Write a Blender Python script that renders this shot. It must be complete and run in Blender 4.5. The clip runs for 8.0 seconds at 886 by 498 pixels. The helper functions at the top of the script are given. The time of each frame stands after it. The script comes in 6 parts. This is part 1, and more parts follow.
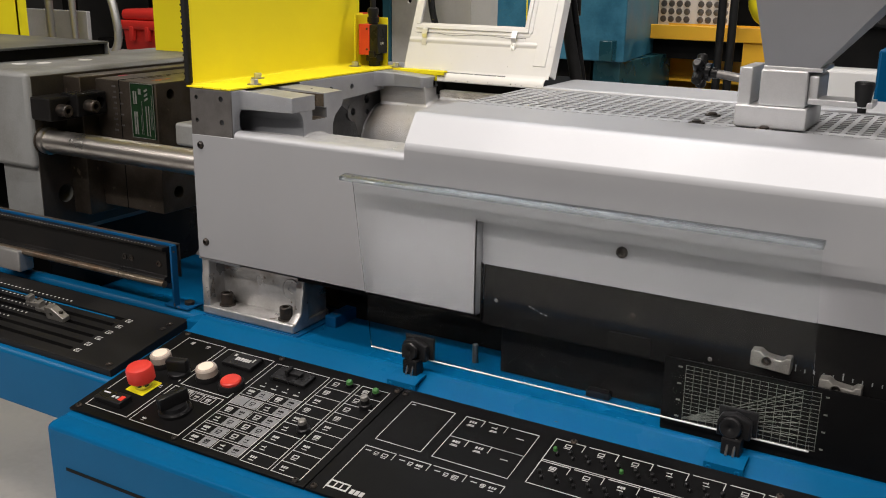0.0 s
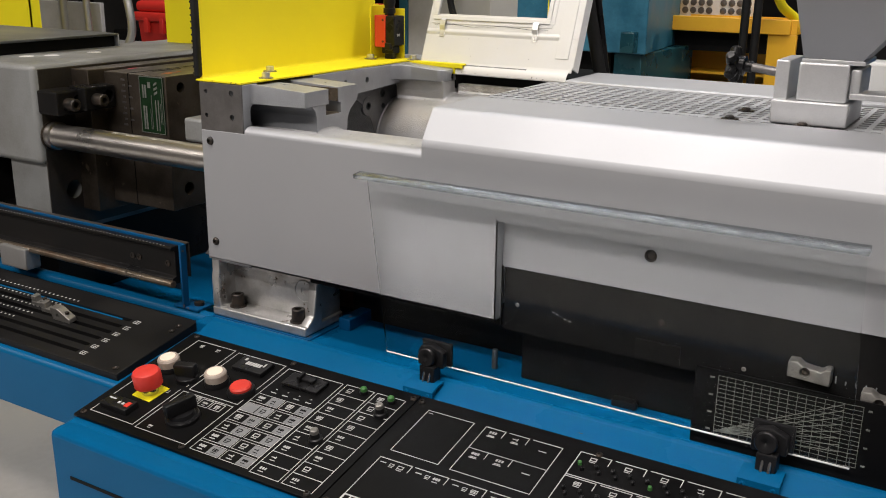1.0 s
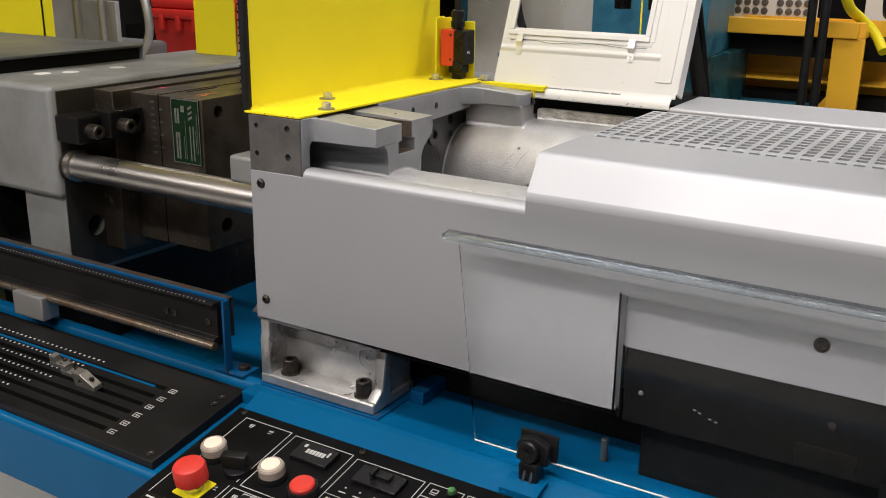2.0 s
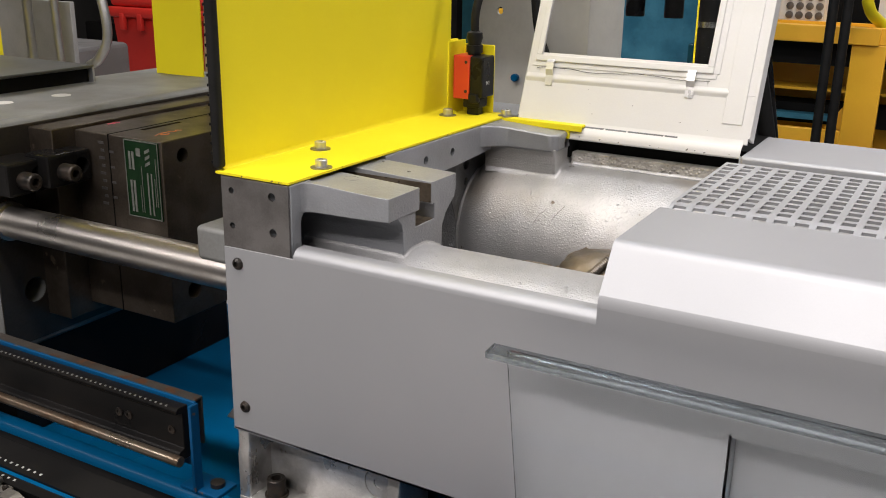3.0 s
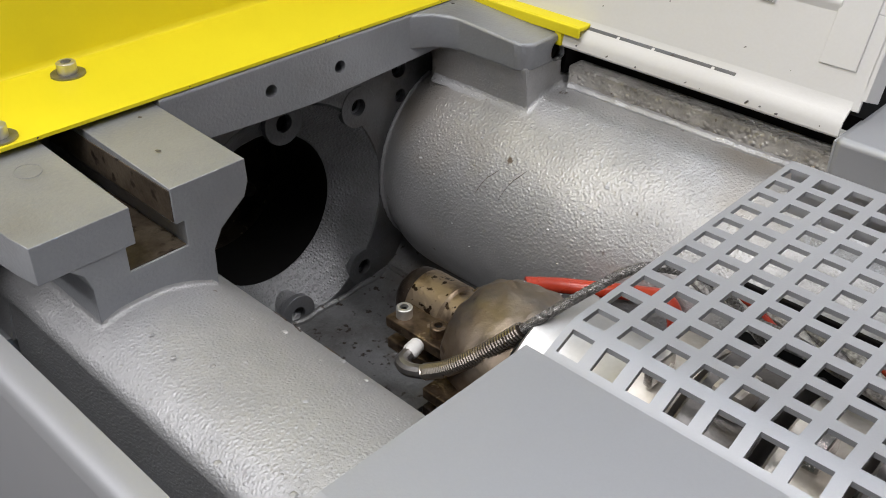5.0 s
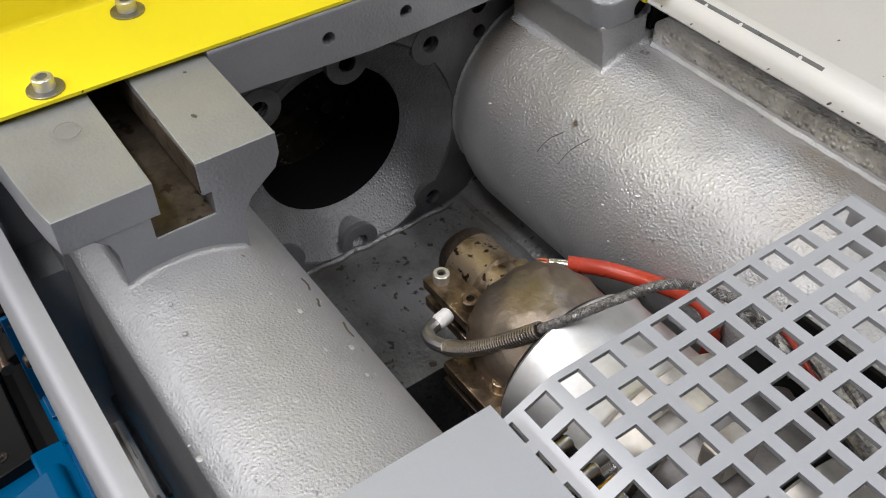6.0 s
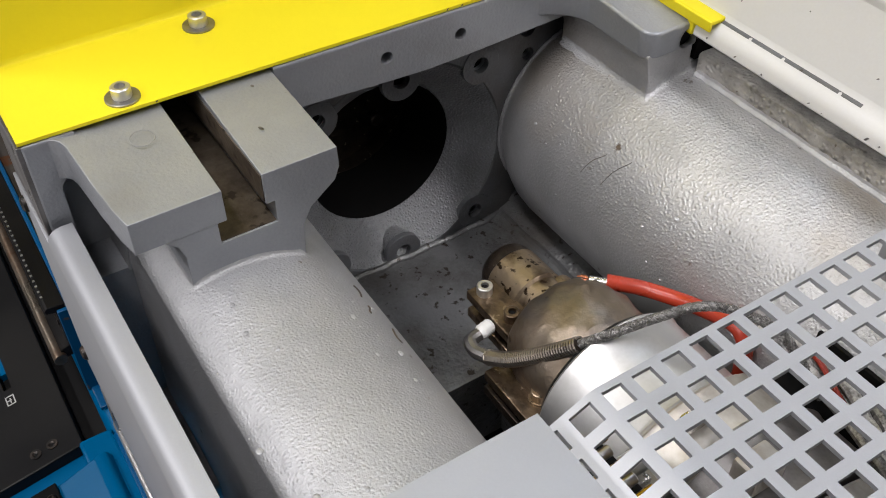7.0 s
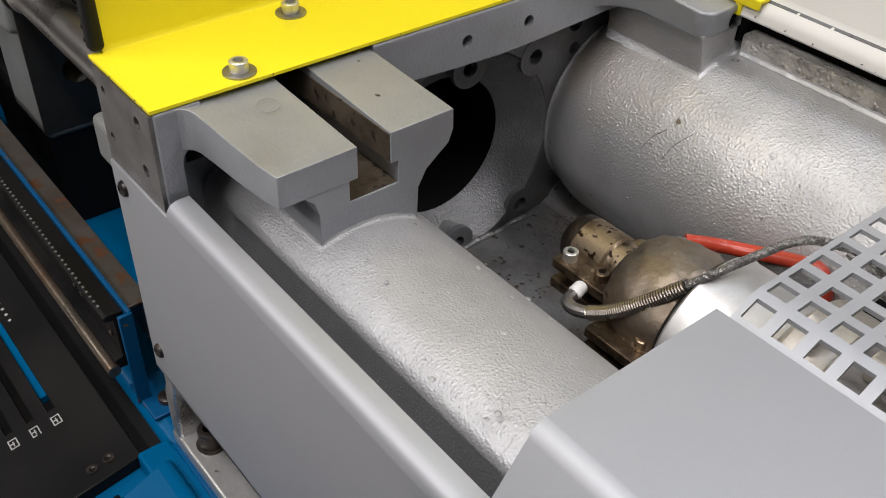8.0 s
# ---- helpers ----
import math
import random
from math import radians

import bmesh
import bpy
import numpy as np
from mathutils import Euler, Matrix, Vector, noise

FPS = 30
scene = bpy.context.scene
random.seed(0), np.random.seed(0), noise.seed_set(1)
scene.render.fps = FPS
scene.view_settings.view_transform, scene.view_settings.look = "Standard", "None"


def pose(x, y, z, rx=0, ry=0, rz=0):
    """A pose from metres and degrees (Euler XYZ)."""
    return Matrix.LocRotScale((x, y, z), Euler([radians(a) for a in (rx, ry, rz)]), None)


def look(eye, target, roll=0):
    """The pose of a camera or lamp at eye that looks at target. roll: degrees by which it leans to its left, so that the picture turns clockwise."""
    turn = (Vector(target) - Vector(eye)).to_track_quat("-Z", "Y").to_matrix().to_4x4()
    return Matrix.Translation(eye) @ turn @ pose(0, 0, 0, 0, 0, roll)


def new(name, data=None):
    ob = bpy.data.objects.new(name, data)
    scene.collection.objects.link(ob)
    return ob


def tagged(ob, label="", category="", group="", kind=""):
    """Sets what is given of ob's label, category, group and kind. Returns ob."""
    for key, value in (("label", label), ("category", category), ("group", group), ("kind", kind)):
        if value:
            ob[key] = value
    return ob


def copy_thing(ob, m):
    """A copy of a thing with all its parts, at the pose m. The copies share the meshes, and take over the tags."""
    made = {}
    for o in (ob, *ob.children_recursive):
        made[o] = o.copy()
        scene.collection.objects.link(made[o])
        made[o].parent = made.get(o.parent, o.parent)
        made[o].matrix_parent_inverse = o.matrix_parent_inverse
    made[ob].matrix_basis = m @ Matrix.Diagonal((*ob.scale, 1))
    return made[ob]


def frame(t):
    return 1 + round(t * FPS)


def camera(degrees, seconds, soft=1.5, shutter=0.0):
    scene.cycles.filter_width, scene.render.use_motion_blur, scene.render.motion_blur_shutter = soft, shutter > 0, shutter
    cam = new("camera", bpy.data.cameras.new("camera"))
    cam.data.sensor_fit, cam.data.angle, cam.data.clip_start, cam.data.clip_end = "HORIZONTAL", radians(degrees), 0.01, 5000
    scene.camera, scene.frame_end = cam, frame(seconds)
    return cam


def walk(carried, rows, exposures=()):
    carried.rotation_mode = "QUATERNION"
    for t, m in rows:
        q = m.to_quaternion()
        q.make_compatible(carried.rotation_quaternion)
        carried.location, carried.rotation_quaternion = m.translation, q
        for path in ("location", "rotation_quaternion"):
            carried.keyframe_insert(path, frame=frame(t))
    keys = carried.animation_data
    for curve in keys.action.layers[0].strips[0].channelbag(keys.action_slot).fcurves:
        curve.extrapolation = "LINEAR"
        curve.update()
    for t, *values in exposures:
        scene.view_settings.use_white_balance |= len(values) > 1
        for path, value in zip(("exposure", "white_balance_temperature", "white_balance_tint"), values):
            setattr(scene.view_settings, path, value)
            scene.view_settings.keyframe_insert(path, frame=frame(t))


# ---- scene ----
cam = camera(49.5, 8.0, soft=1.0)
METRES, EYE, TILT, LEAN, TURN = 1.38, 1.38, -14.0, 0.0, 30.0
PATH = [
    (0, (1.041, -1.047, 1.485), (0.081, 0.616, 0.926), 0.8),
    (0.5, (1.037, -1.041, 1.485), (0.067, 0.615, 0.921), 0.7),
    (1, (1.009, -1.0, 1.481), (0.024, 0.642, 0.906), 0.7),
    (1.5, (0.922, -0.924, 1.489), (-0.072, 0.709, 0.901), 0.7),
    (1.7, (0.873, -0.895, 1.495), (-0.126, 0.735, 0.905), 0.7),
    (2.8, (0.644, -0.721, 1.52), (-0.309, 0.929, 0.91), 0.9),
    (3, (0.611, -0.656, 1.523), (-0.327, 1.002, 0.913), 0.9),
    (3.5, (0.553, -0.478, 1.522), (-0.364, 1.185, 0.897), 1.0),
    (4, (0.546, -0.331, 1.525), (-0.412, 1.29, 0.851), 0.9),
    (4.5, (0.535, -0.199, 1.548), (-0.533, 1.266, 0.703), 0.6),
    (5, (0.562, -0.1, 1.554), (-0.591, 1.1, 0.445), 0.2),
    (6.3, (0.558, 0.001, 1.632), (-0.63, 0.776, 0.221), -1.0),
    (6.5, (0.56, -0.006, 1.634), (-0.636, 0.762, 0.227), -0.7),
    (7, (0.565, -0.026, 1.641), (-0.655, 0.752, 0.261), -0.1),
    (7.5, (0.583, -0.078, 1.639), (-0.659, 0.737, 0.299), 0.5),
    (8, (0.549, -0.169, 1.602), (-0.646, 0.832, 0.349), 2.0),
]
walk(cam, [(t, look(eye, target, roll)) for t, eye, target, roll in PATH], [(0, 0.0, 6540, 14), (1.5, 0.04, 6480, 14), (3, 0.02, 6400, 15), (3.5, -0.12, 6280, 12.5), (4, -0.2, 6220, 13), (4.5, -0.25, 6160, 13), (5, -0.31, 6050, 12.8), (6.5, -0.24, 6040, 13.6), (8, -0.22, 6170, 14)])

# ---------------------------------------------------------------- light
world = bpy.data.worlds.new("workshop_air")
scene.world = world
world.use_nodes = True
world.node_tree.nodes["Background"].inputs[0].default_value = (0.55, 0.6, 0.68, 1)
world.node_tree.nodes["Background"].inputs[1].default_value = 0.1


def lamp(x, y, z, sx, sy, watts, tilt=0.0, color=(1.0, 0.965, 0.92)):
    """An assumed row of fluorescent tubes as one area lamp, facing down."""
    data = bpy.data.lights.new("assumed_tube_light", "AREA")
    data.shape, data.size, data.size_y, data.energy, data.color = "RECTANGLE", sx, sy, watts, color
    ob = new("assumed_tube_light", data)
    ob.matrix_world = pose(x, y, z, tilt, 0, 0)
    return ob


WARM, COOL = (1.0, 0.95, 0.88), (0.86, 0.94, 1.0)
# unseen lamps; from the fourth on, added to brighten guard, cover and background
LAMPS = [(-2.4, -2.9, 4.0, 108, WARM), (0.4, -2.9, 4.0, 94, WARM), (0.25, -0.75, 4.0, 64, WARM), (2.9, -0.6, 4.0, 20, WARM), (-1.1, 1.0, 4.0, 22, COOL), (1.9, 1.4, 4.0, 70, WARM), (1.4, -4.9, 4.0, 40, WARM), (0.6, 3.6, 4.0, 36, WARM), (-3.0, 2.2, 4.0, 40, WARM)]
for lx, ly, lz, power, tint in LAMPS:
    lamp(lx, ly, lz - 0.06, 2.2, 0.3, power, 0.0, tint)


# ---------------------------------------------------------------- helpers
def merge(bm, tmp, m=None):
    if m is not None:
        tmp.transform(m)
    me = bpy.data.meshes.new("tmp")
    tmp.to_mesh(me)
    tmp.free()
    bm.from_mesh(me)
    bpy.data.meshes.remove(me)
    return bm


def soften(bm, bev, seg=2, angle=30):
    """Rounds the edges that are sharper than the angle."""
    edges = [e for e in bm.edges if len(e.link_faces) == 2 and e.calc_face_angle(0) > radians(angle)]
    if bev > 0 and edges:
        bmesh.ops.bevel(bm, geom=edges, offset=bev, segments=seg, profile=0.5, affect="EDGES", clamp_overlap=True)
    return bm


def box(bm, x0, x1, y0, y1, z0, z1, bev=0.0, seg=2, m=None):
    tmp = bmesh.new()
    bmesh.ops.create_cube(tmp, size=1)
    tmp.transform(Matrix.Translation(((x0 + x1) / 2, (y0 + y1) / 2, (z0 + z1) / 2)) @ Matrix.Diagonal((x1 - x0, y1 - y0, z1 - z0, 1)))
    soften(tmp, bev, seg)
    return merge(bm, tmp, m)


def prism(bm, pts, axis, a, b, bev=0.0, seg=2, m=None, angle=30):
    """A closed outline pulled along an axis: x takes (y, z), y takes (x, z), z takes (x, y)."""
    at = {"x": lambda p, d: (d, p[0], p[1]), "y": lambda p, d: (p[0], d, p[1]), "z": lambda p, d: (p[0], p[1], d)}[axis]
    tmp = bmesh.new()
    lo, hi = [tmp.verts.new(at(p, a)) for p in pts], [tmp.verts.new(at(p, b)) for p in pts]
    tmp.faces.new(lo), tmp.faces.new(hi)
    for i in range(len(pts)):
        j = (i + 1) % len(pts)
        tmp.faces.new((lo[i], lo[j], hi[j], hi[i]))
    bmesh.ops.recalc_face_normals(tmp, faces=tmp.faces)
    soften(tmp, bev, seg, angle)
    return merge(bm, tmp, m)


def lathe(bm, profile, origin, way, seg=28, cap=True):
    """A turned form: profile of (distance along the axis, radius)."""
    turn = Vector(way).normalized().to_track_quat("Z", "Y").to_matrix()
    o = Vector(origin)
    rings = []
    for d, r in profile:
        rings.append([bm.verts.new(o + turn @ Vector((r * math.cos(2 * math.pi * k / seg), r * math.sin(2 * math.pi * k / seg), d))) for k in range(seg)])
    faces = []
    for one, two in zip(rings, rings[1:]):
        for k in range(seg):
            n = (k + 1) % seg
            faces.append(bm.faces.new((one[k], one[n], two[n], two[k])))
    if cap:
        faces += [bm.faces.new(rings[0][::-1]), bm.faces.new(rings[-1])]
    return bm


def rod(bm, p0, p1, r, r1=None, seg=24, bev=0.0):
    p0, p1 = Vector(p0), Vector(p1)
    length, r1 = (p1 - p0).length, r if r1 is None else r1
    prof = [(0, r), (length, r1)] if bev <= 0 else [(0, r - bev), (bev, r), (length - bev, r1), (length, r1 - bev)]
    return lathe(bm, prof, p0, p1 - p0, seg)


def smooth_line(pts, n=8):
    """A soft line through the points."""
    pts = [Vector(p) for p in pts]
    pts = [2 * pts[0] - pts[1]] + pts + [2 * pts[-1] - pts[-2]]
    out = []
    for a, b, c, d in zip(pts, pts[1:], pts[2:], pts[3:]):
        for k in range(n):
            t = k / n
            out.append(0.5 * (2 * b + (c - a) * t + (2 * a - 5 * b + 4 * c - d) * t * t + (3 * b - a - 3 * c + d) * t ** 3))
    return out + [pts[-2]]


def sweep(bm, line, r, seg=10):
    """A round bar along a line; r is a number or a list of radii."""
    line = [Vector(p) for p in line]
    side, rings = Vector((0.13, 0.31, 0.94)), []
    for i, p in enumerate(line):
        way = (line[min(i + 1, len(line) - 1)] - line[max(i - 1, 0)]).normalized()
        side = (side - way * side.dot(way)).normalized()
        up = way.cross(side)
        rad = r[i] if isinstance(r, (list, tuple)) else r
        rings.append([bm.verts.new(p + rad * (math.cos(2 * math.pi * k / seg) * side + math.sin(2 * math.pi * k / seg) * up)) for k in range(seg)])
    for one, two in zip(rings, rings[1:]):
        for k in range(seg):
            n = (k + 1) % seg
            bm.faces.new((one[k], one[n], two[n], two[k]))
    bm.faces.new(rings[0][::-1]), bm.faces.new(rings[-1])
    return bm


def carved(bm, cutters, operation="DIFFERENCE"):
    """The form bm less the forms in cutters, or joined with them."""
    me = bpy.data.meshes.new("tmp")
    bmesh.ops.recalc_face_normals(bm, faces=bm.faces)
    bm.to_mesh(me)
    bm.free()
    ob, gone = new("tmp", me), []
    for c in cutters:
        cm = bpy.data.meshes.new("tmp")
        bmesh.ops.recalc_face_normals(c, faces=c.faces)
        c.to_mesh(cm)
        c.free()
        co = new("tmp", cm)
        gone.append(co)
        mod = ob.modifiers.new("cut", "BOOLEAN")
        mod.operation, mod.solver, mod.object = operation, "EXACT", co
    out = bmesh.new()
    dg = bpy.context.evaluated_depsgraph_get()
    dg.update()
    out.from_mesh(ob.evaluated_get(dg).to_mesh())
    for o in [ob] + gone:
        d = o.data
        bpy.data.objects.remove(o)
        bpy.data.meshes.remove(d)
    return out


def hole(p0, p1, r, seg=20):
    return rod(bmesh.new(), p0, p1, r, seg=seg)


def thing(name, at, label, category, group="", kind=""):
    ob = new(name)
    ob.empty_display_size = 0.03
    ob.location = at
    bpy.context.view_layer.update()
    return tagged(ob, label, category, group, kind)


def link(ob, parent):
    ob.parent = parent
    if parent.data is None:
        ob.matrix_parent_inverse = Matrix.Translation(-parent.location)
    return ob


def mesh_of(bm, material, angle=32):
    bmesh.ops.recalc_face_normals(bm, faces=bm.faces)
    # soft shading, but for broad flat faces that border on narrow bevels
    area = {f: f.calc_area() for f in bm.faces}
    for f in bm.faces:
        near = [area[g] for e in f.edges if len(e.link_faces) == 2 and 0.02 < e.calc_face_angle(0) < radians(angle) for g in e.link_faces if g is not f]
        f.smooth = not (near and area[f] > 4 * max(near))
    for e in bm.edges:
        if len(e.link_faces) == 2 and e.calc_face_angle(0) > radians(angle):
            e.smooth = False
    me = bpy.data.meshes.new("mesh")
    bm.to_mesh(me)
    bm.free()
    me.materials.append(material)
    return me


def part(name, bm, material, parent, label=""):
    ob = new(name, mesh_of(bm, material))
    link(ob, parent)
    return tagged(ob, label)


def single(name, bm, material, label, category, group="", kind=""):
    return tagged(new(name, mesh_of(bm, material)), label, category, group, kind)


# ---------------------------------------------------------------- materials
def material(name, color, rough=0.5, metal=0.0, color2=None, spec=0.5, big=6.0, fine=300.0, bump=0.0, mixed=0.5, rvar=0.1, coat=0.0, spots=None, spot_size=60.0, spot_cut=0.62, detail=4.0, stain=None, stain_size=8.0, stain_cut=0.6, grit=0.0):
    """Paint, metal or plastic with stains at one scale and grain at another."""
    m = bpy.data.materials.new(name)
    m.use_nodes = True
    nt = m.node_tree
    N, L = nt.nodes, nt.links
    b = N["Principled BSDF"]
    pos = N.new("ShaderNodeTexCoord").outputs["Object"]
    n1, n2 = N.new("ShaderNodeTexNoise"), N.new("ShaderNodeTexNoise")
    n1.inputs["Scale"].default_value, n1.inputs["Detail"].default_value = big, 5
    n2.inputs["Scale"].default_value, n2.inputs["Detail"].default_value = fine, detail
    L.new(pos, n1.inputs["Vector"]), L.new(pos, n2.inputs["Vector"])
    color2 = color2 or tuple(c * 0.82 for c in color)
    ramp = N.new("ShaderNodeMapRange")
    ramp.inputs["From Min"].default_value, ramp.inputs["From Max"].default_value = 0.38, 0.66
    add = N.new("ShaderNodeMath")
    add.operation = "MULTIPLY_ADD"
    add.inputs[1].default_value = 0.22
    L.new(n2.outputs["Fac"], add.inputs[0])
    L.new(n1.outputs["Fac"], add.inputs[2])
    sub = N.new("ShaderNodeMath")
    sub.operation = "SUBTRACT"
    sub.inputs[1].default_value = 0.11
    L.new(add.outputs[0], sub.inputs[0])
    L.new(sub.outputs[0], ramp.inputs["Value"])
    mul = N.new("ShaderNodeMath")
    mul.operation = "MULTIPLY"
    mul.inputs[1].default_value = mixed * 2
    mul.use_clamp = True
    L.new(ramp.outputs[0], mul.inputs[0])
    mix = N.new("ShaderNodeMix")
    mix.data_type = "RGBA"
    mix.inputs[6].default_value, mix.inputs[7].default_value = (*color, 1), (*color2, 1)
    L.new(mul.outputs[0], mix.inputs[0])
    out = mix.outputs[2]
    if spots:
        n3 = N.new("ShaderNodeTexNoise")
        n3.inputs["Scale"].default_value, n3.inputs["Detail"].default_value = spot_size, 6
        L.new(pos, n3.inputs["Vector"])
        r3 = N.new("ShaderNodeMapRange")
        r3.inputs["From Min"].default_value, r3.inputs["From Max"].default_value = spot_cut, spot_cut + 0.05
        L.new(n3.outputs["Fac"], r3.inputs["Value"])
        mix3 = N.new("ShaderNodeMix")
        mix3.data_type = "RGBA"
        mix3.inputs[7].default_value = (*spots, 1)
        L.new(r3.outputs[0], mix3.inputs[0])
        L.new(out, mix3.inputs[6])
        out = mix3.outputs[2]
    if stain:
        n4 = N.new("ShaderNodeTexNoise")
        n4.inputs["Scale"].default_value, n4.inputs["Detail"].default_value = stain_size, 7
        L.new(pos, n4.inputs["Vector"])
        r4 = N.new("ShaderNodeMapRange")
        r4.inputs["From Min"].default_value, r4.inputs["From Max"].default_value = stain_cut, stain_cut + 0.18
        r4.inputs["To Max"].default_value = 0.8
        L.new(n4.outputs["Fac"], r4.inputs["Value"])
        mix4 = N.new("ShaderNodeMix")
        mix4.data_type = "RGBA"
        mix4.inputs[7].default_value = (*stain, 1)
        L.new(r4.outputs[0], mix4.inputs[0])
        L.new(out, mix4.inputs[6])
        out = mix4.outputs[2]
    L.new(out, b.inputs["Base Color"])
    rr = N.new("ShaderNodeMapRange")
    rr.inputs["From Min"].default_value, rr.inputs["From Max"].default_value = 0.3, 0.7
    rr.inputs["To Min"].default_value, rr.inputs["To Max"].default_value = max(0.03, rough - rvar), min(1, rough + rvar)
    L.new(n1.outputs["Fac"], rr.inputs["Value"])
    L.new(rr.outputs[0], b.inputs["Roughness"])
    b.inputs["Metallic"].default_value = metal
    b.inputs["Coat Weight"].default_value = coat
    b.inputs["Specular IOR Level"].default_value = spec
    if bump > 0:
        bp = N.new("ShaderNodeBump")
        bp.inputs["Strength"].default_value, bp.inputs["Distance"].default_value = 1.0, bump
        height = n2.outputs["Fac"]
        if grit > 0:
            # sharp little pimples on top of the even grain
            vo = N.new("ShaderNodeTexVoronoi")
            vo.inputs["Scale"].default_value = fine * 0.62
            L.new(pos, vo.inputs["Vector"])
            r5 = N.new("ShaderNodeMapRange")
            r5.interpolation_type = "SMOOTHSTEP"
            r5.inputs["From Min"].default_value, r5.inputs["From Max"].default_value = 0.05, 0.58
            r5.inputs["To Min"].default_value, r5.inputs["To Max"].default_value = grit, 0.0
            L.new(vo.outputs["Distance"], r5.inputs["Value"])
            both = N.new("ShaderNodeMath")
            L.new(height, both.inputs[0])
            L.new(r5.outputs[0], both.inputs[1])
            height = both.outputs[0]
        L.new(height, bp.inputs["Height"])
        L.new(bp.outputs[0], b.inputs["Normal"])
    return m


def glass(name, color=(0.9, 0.93, 0.93), rough=0.03, ior=1.4):
    m = bpy.data.materials.new(name)
    m.use_nodes = True
    b = m.node_tree.nodes["Principled BSDF"]
    b.inputs["Base Color"].default_value = (*color, 1)
    b.inputs["Roughness"].default_value = rough
    b.inputs["Transmission Weight"].default_value = 1.0
    b.inputs["IOR"].default_value = ior
    return m


def glow(name, color, strength):
    m = bpy.data.materials.new(name)
    m.use_nodes = True
    b = m.node_tree.nodes["Principled BSDF"]
    b.inputs["Base Color"].default_value = (*color, 1)
    b.inputs["Emission Color"].default_value = (*color, 1)
    b.inputs["Emission Strength"].default_value = strength
    return m


SILVER = material("silver_sheet_paint", (0.445, 0.454, 0.475), 0.55, 0.7, (0.415, 0.424, 0.444), big=3, fine=900, bump=0.00004, rvar=0.04)
PLATEN = material("grey_platen_paint", (0.34, 0.352, 0.374), 0.42, 0.42, (0.285, 0.296, 0.314), big=14, fine=480, bump=0.00034, rvar=0.07, spots=(0.2, 0.17, 0.15), spot_size=130, spot_cut=0.74, stain=(0.26, 0.262, 0.265), stain_size=16.0, stain_cut=0.56, grit=0.25)
CAST = material("rough_silver_casting", (0.49, 0.493, 0.502), 0.5, 0.58, (0.395, 0.397, 0.403), big=18, fine=700, bump=0.00045, rvar=0.07, spots=(0.2, 0.17, 0.14), spot_size=70, spot_cut=0.72, detail=3.0, grit=0.45)
# brown stains whose tint also stands in for warm reflections on the tube
STAINTINTCAST = material("stained_warm_tinted_casting", (0.51, 0.51, 0.515), 0.46, 0.66, (0.4, 0.4, 0.402), big=18, fine=600, bump=0.00056, rvar=0.08, spots=(0.16, 0.13, 0.1), spot_size=70, spot_cut=0.7, detail=4.0, stain=(0.37, 0.325, 0.265), stain_size=7.0, stain_cut=0.5, grit=0.4)
LEDGE = material("rough_beige_casting", (0.52, 0.5, 0.465), 0.45, 0.4, (0.3, 0.285, 0.26), big=40, fine=380, bump=0.0013, rvar=0.1, spots=(0.16, 0.13, 0.1), spot_size=120, spot_cut=0.68, grit=0.8)
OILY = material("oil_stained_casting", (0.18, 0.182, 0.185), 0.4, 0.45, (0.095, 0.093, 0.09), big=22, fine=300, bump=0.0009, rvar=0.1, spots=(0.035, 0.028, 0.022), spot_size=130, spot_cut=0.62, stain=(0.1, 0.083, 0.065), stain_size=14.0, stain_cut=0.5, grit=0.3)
SPRING = material("dull_spring_steel", (0.42, 0.38, 0.34), 0.36, 0.95, (0.3, 0.26, 0.22), big=60, fine=600)
BRASS = material("brass_post", (0.55, 0.38, 0.17), 0.28, 1.0, (0.42, 0.27, 0.12), big=40, fine=500)
CASTFINE = material("smooth_silver_casting", (0.62, 0.625, 0.635), 0.38, 0.55, (0.52, 0.525, 0.535), big=18, fine=500, bump=0.0002)
FOOTCAST = material("worn_silver_foot", (0.58, 0.575, 0.565), 0.33, 0.72, (0.42, 0.415, 0.405), big=22, fine=400, bump=0.0003, spots=(0.15, 0.12, 0.09), spot_size=90, spot_cut=0.66, stain=(0.24, 0.21, 0.18), stain_size=20.0, stain_cut=0.52)
TRIPSTEEL = material("dull_trip_steel", (0.3, 0.29, 0.27), 0.42, 0.7, (0.2, 0.19, 0.175), big=60, fine=500, bump=0.0002)
# dark tone stands for the shade on the platen's mould side
FACE = material("dark_shaded_face", (0.085, 0.076, 0.066), 0.38, 0.7, (0.05, 0.043, 0.037), big=9, fine=300, bump=0.0001)
MACHINED = material("worn_machined_steel", (0.24, 0.23, 0.225), 0.42, 0.85, (0.15, 0.14, 0.135), big=25, fine=500, bump=0.0001)
STEEL = material("bright_steel", (0.62, 0.61, 0.6), 0.24, 1.0, (0.5, 0.48, 0.46), big=20, fine=700, bump=0.00003)
TIE = material("polished_tie_bar", (0.62, 0.6, 0.57), 0.32, 1.0, (0.45, 0.42, 0.39), big=12, fine=400, bump=0.00002)
BOLT = material("zinc_bolt", (0.66, 0.655, 0.63), 0.4, 0.85, (0.52, 0.515, 0.49), big=80, fine=900)
WASHER = material("dull_washer", (0.33, 0.32, 0.3), 0.4, 0.85, (0.22, 0.21, 0.19), big=80, fine=900)
BLACKBOLT = material("black_bolt", (0.03, 0.028, 0.026), 0.4, 0.6, (0.06, 0.045, 0.035), big=90, fine=700)
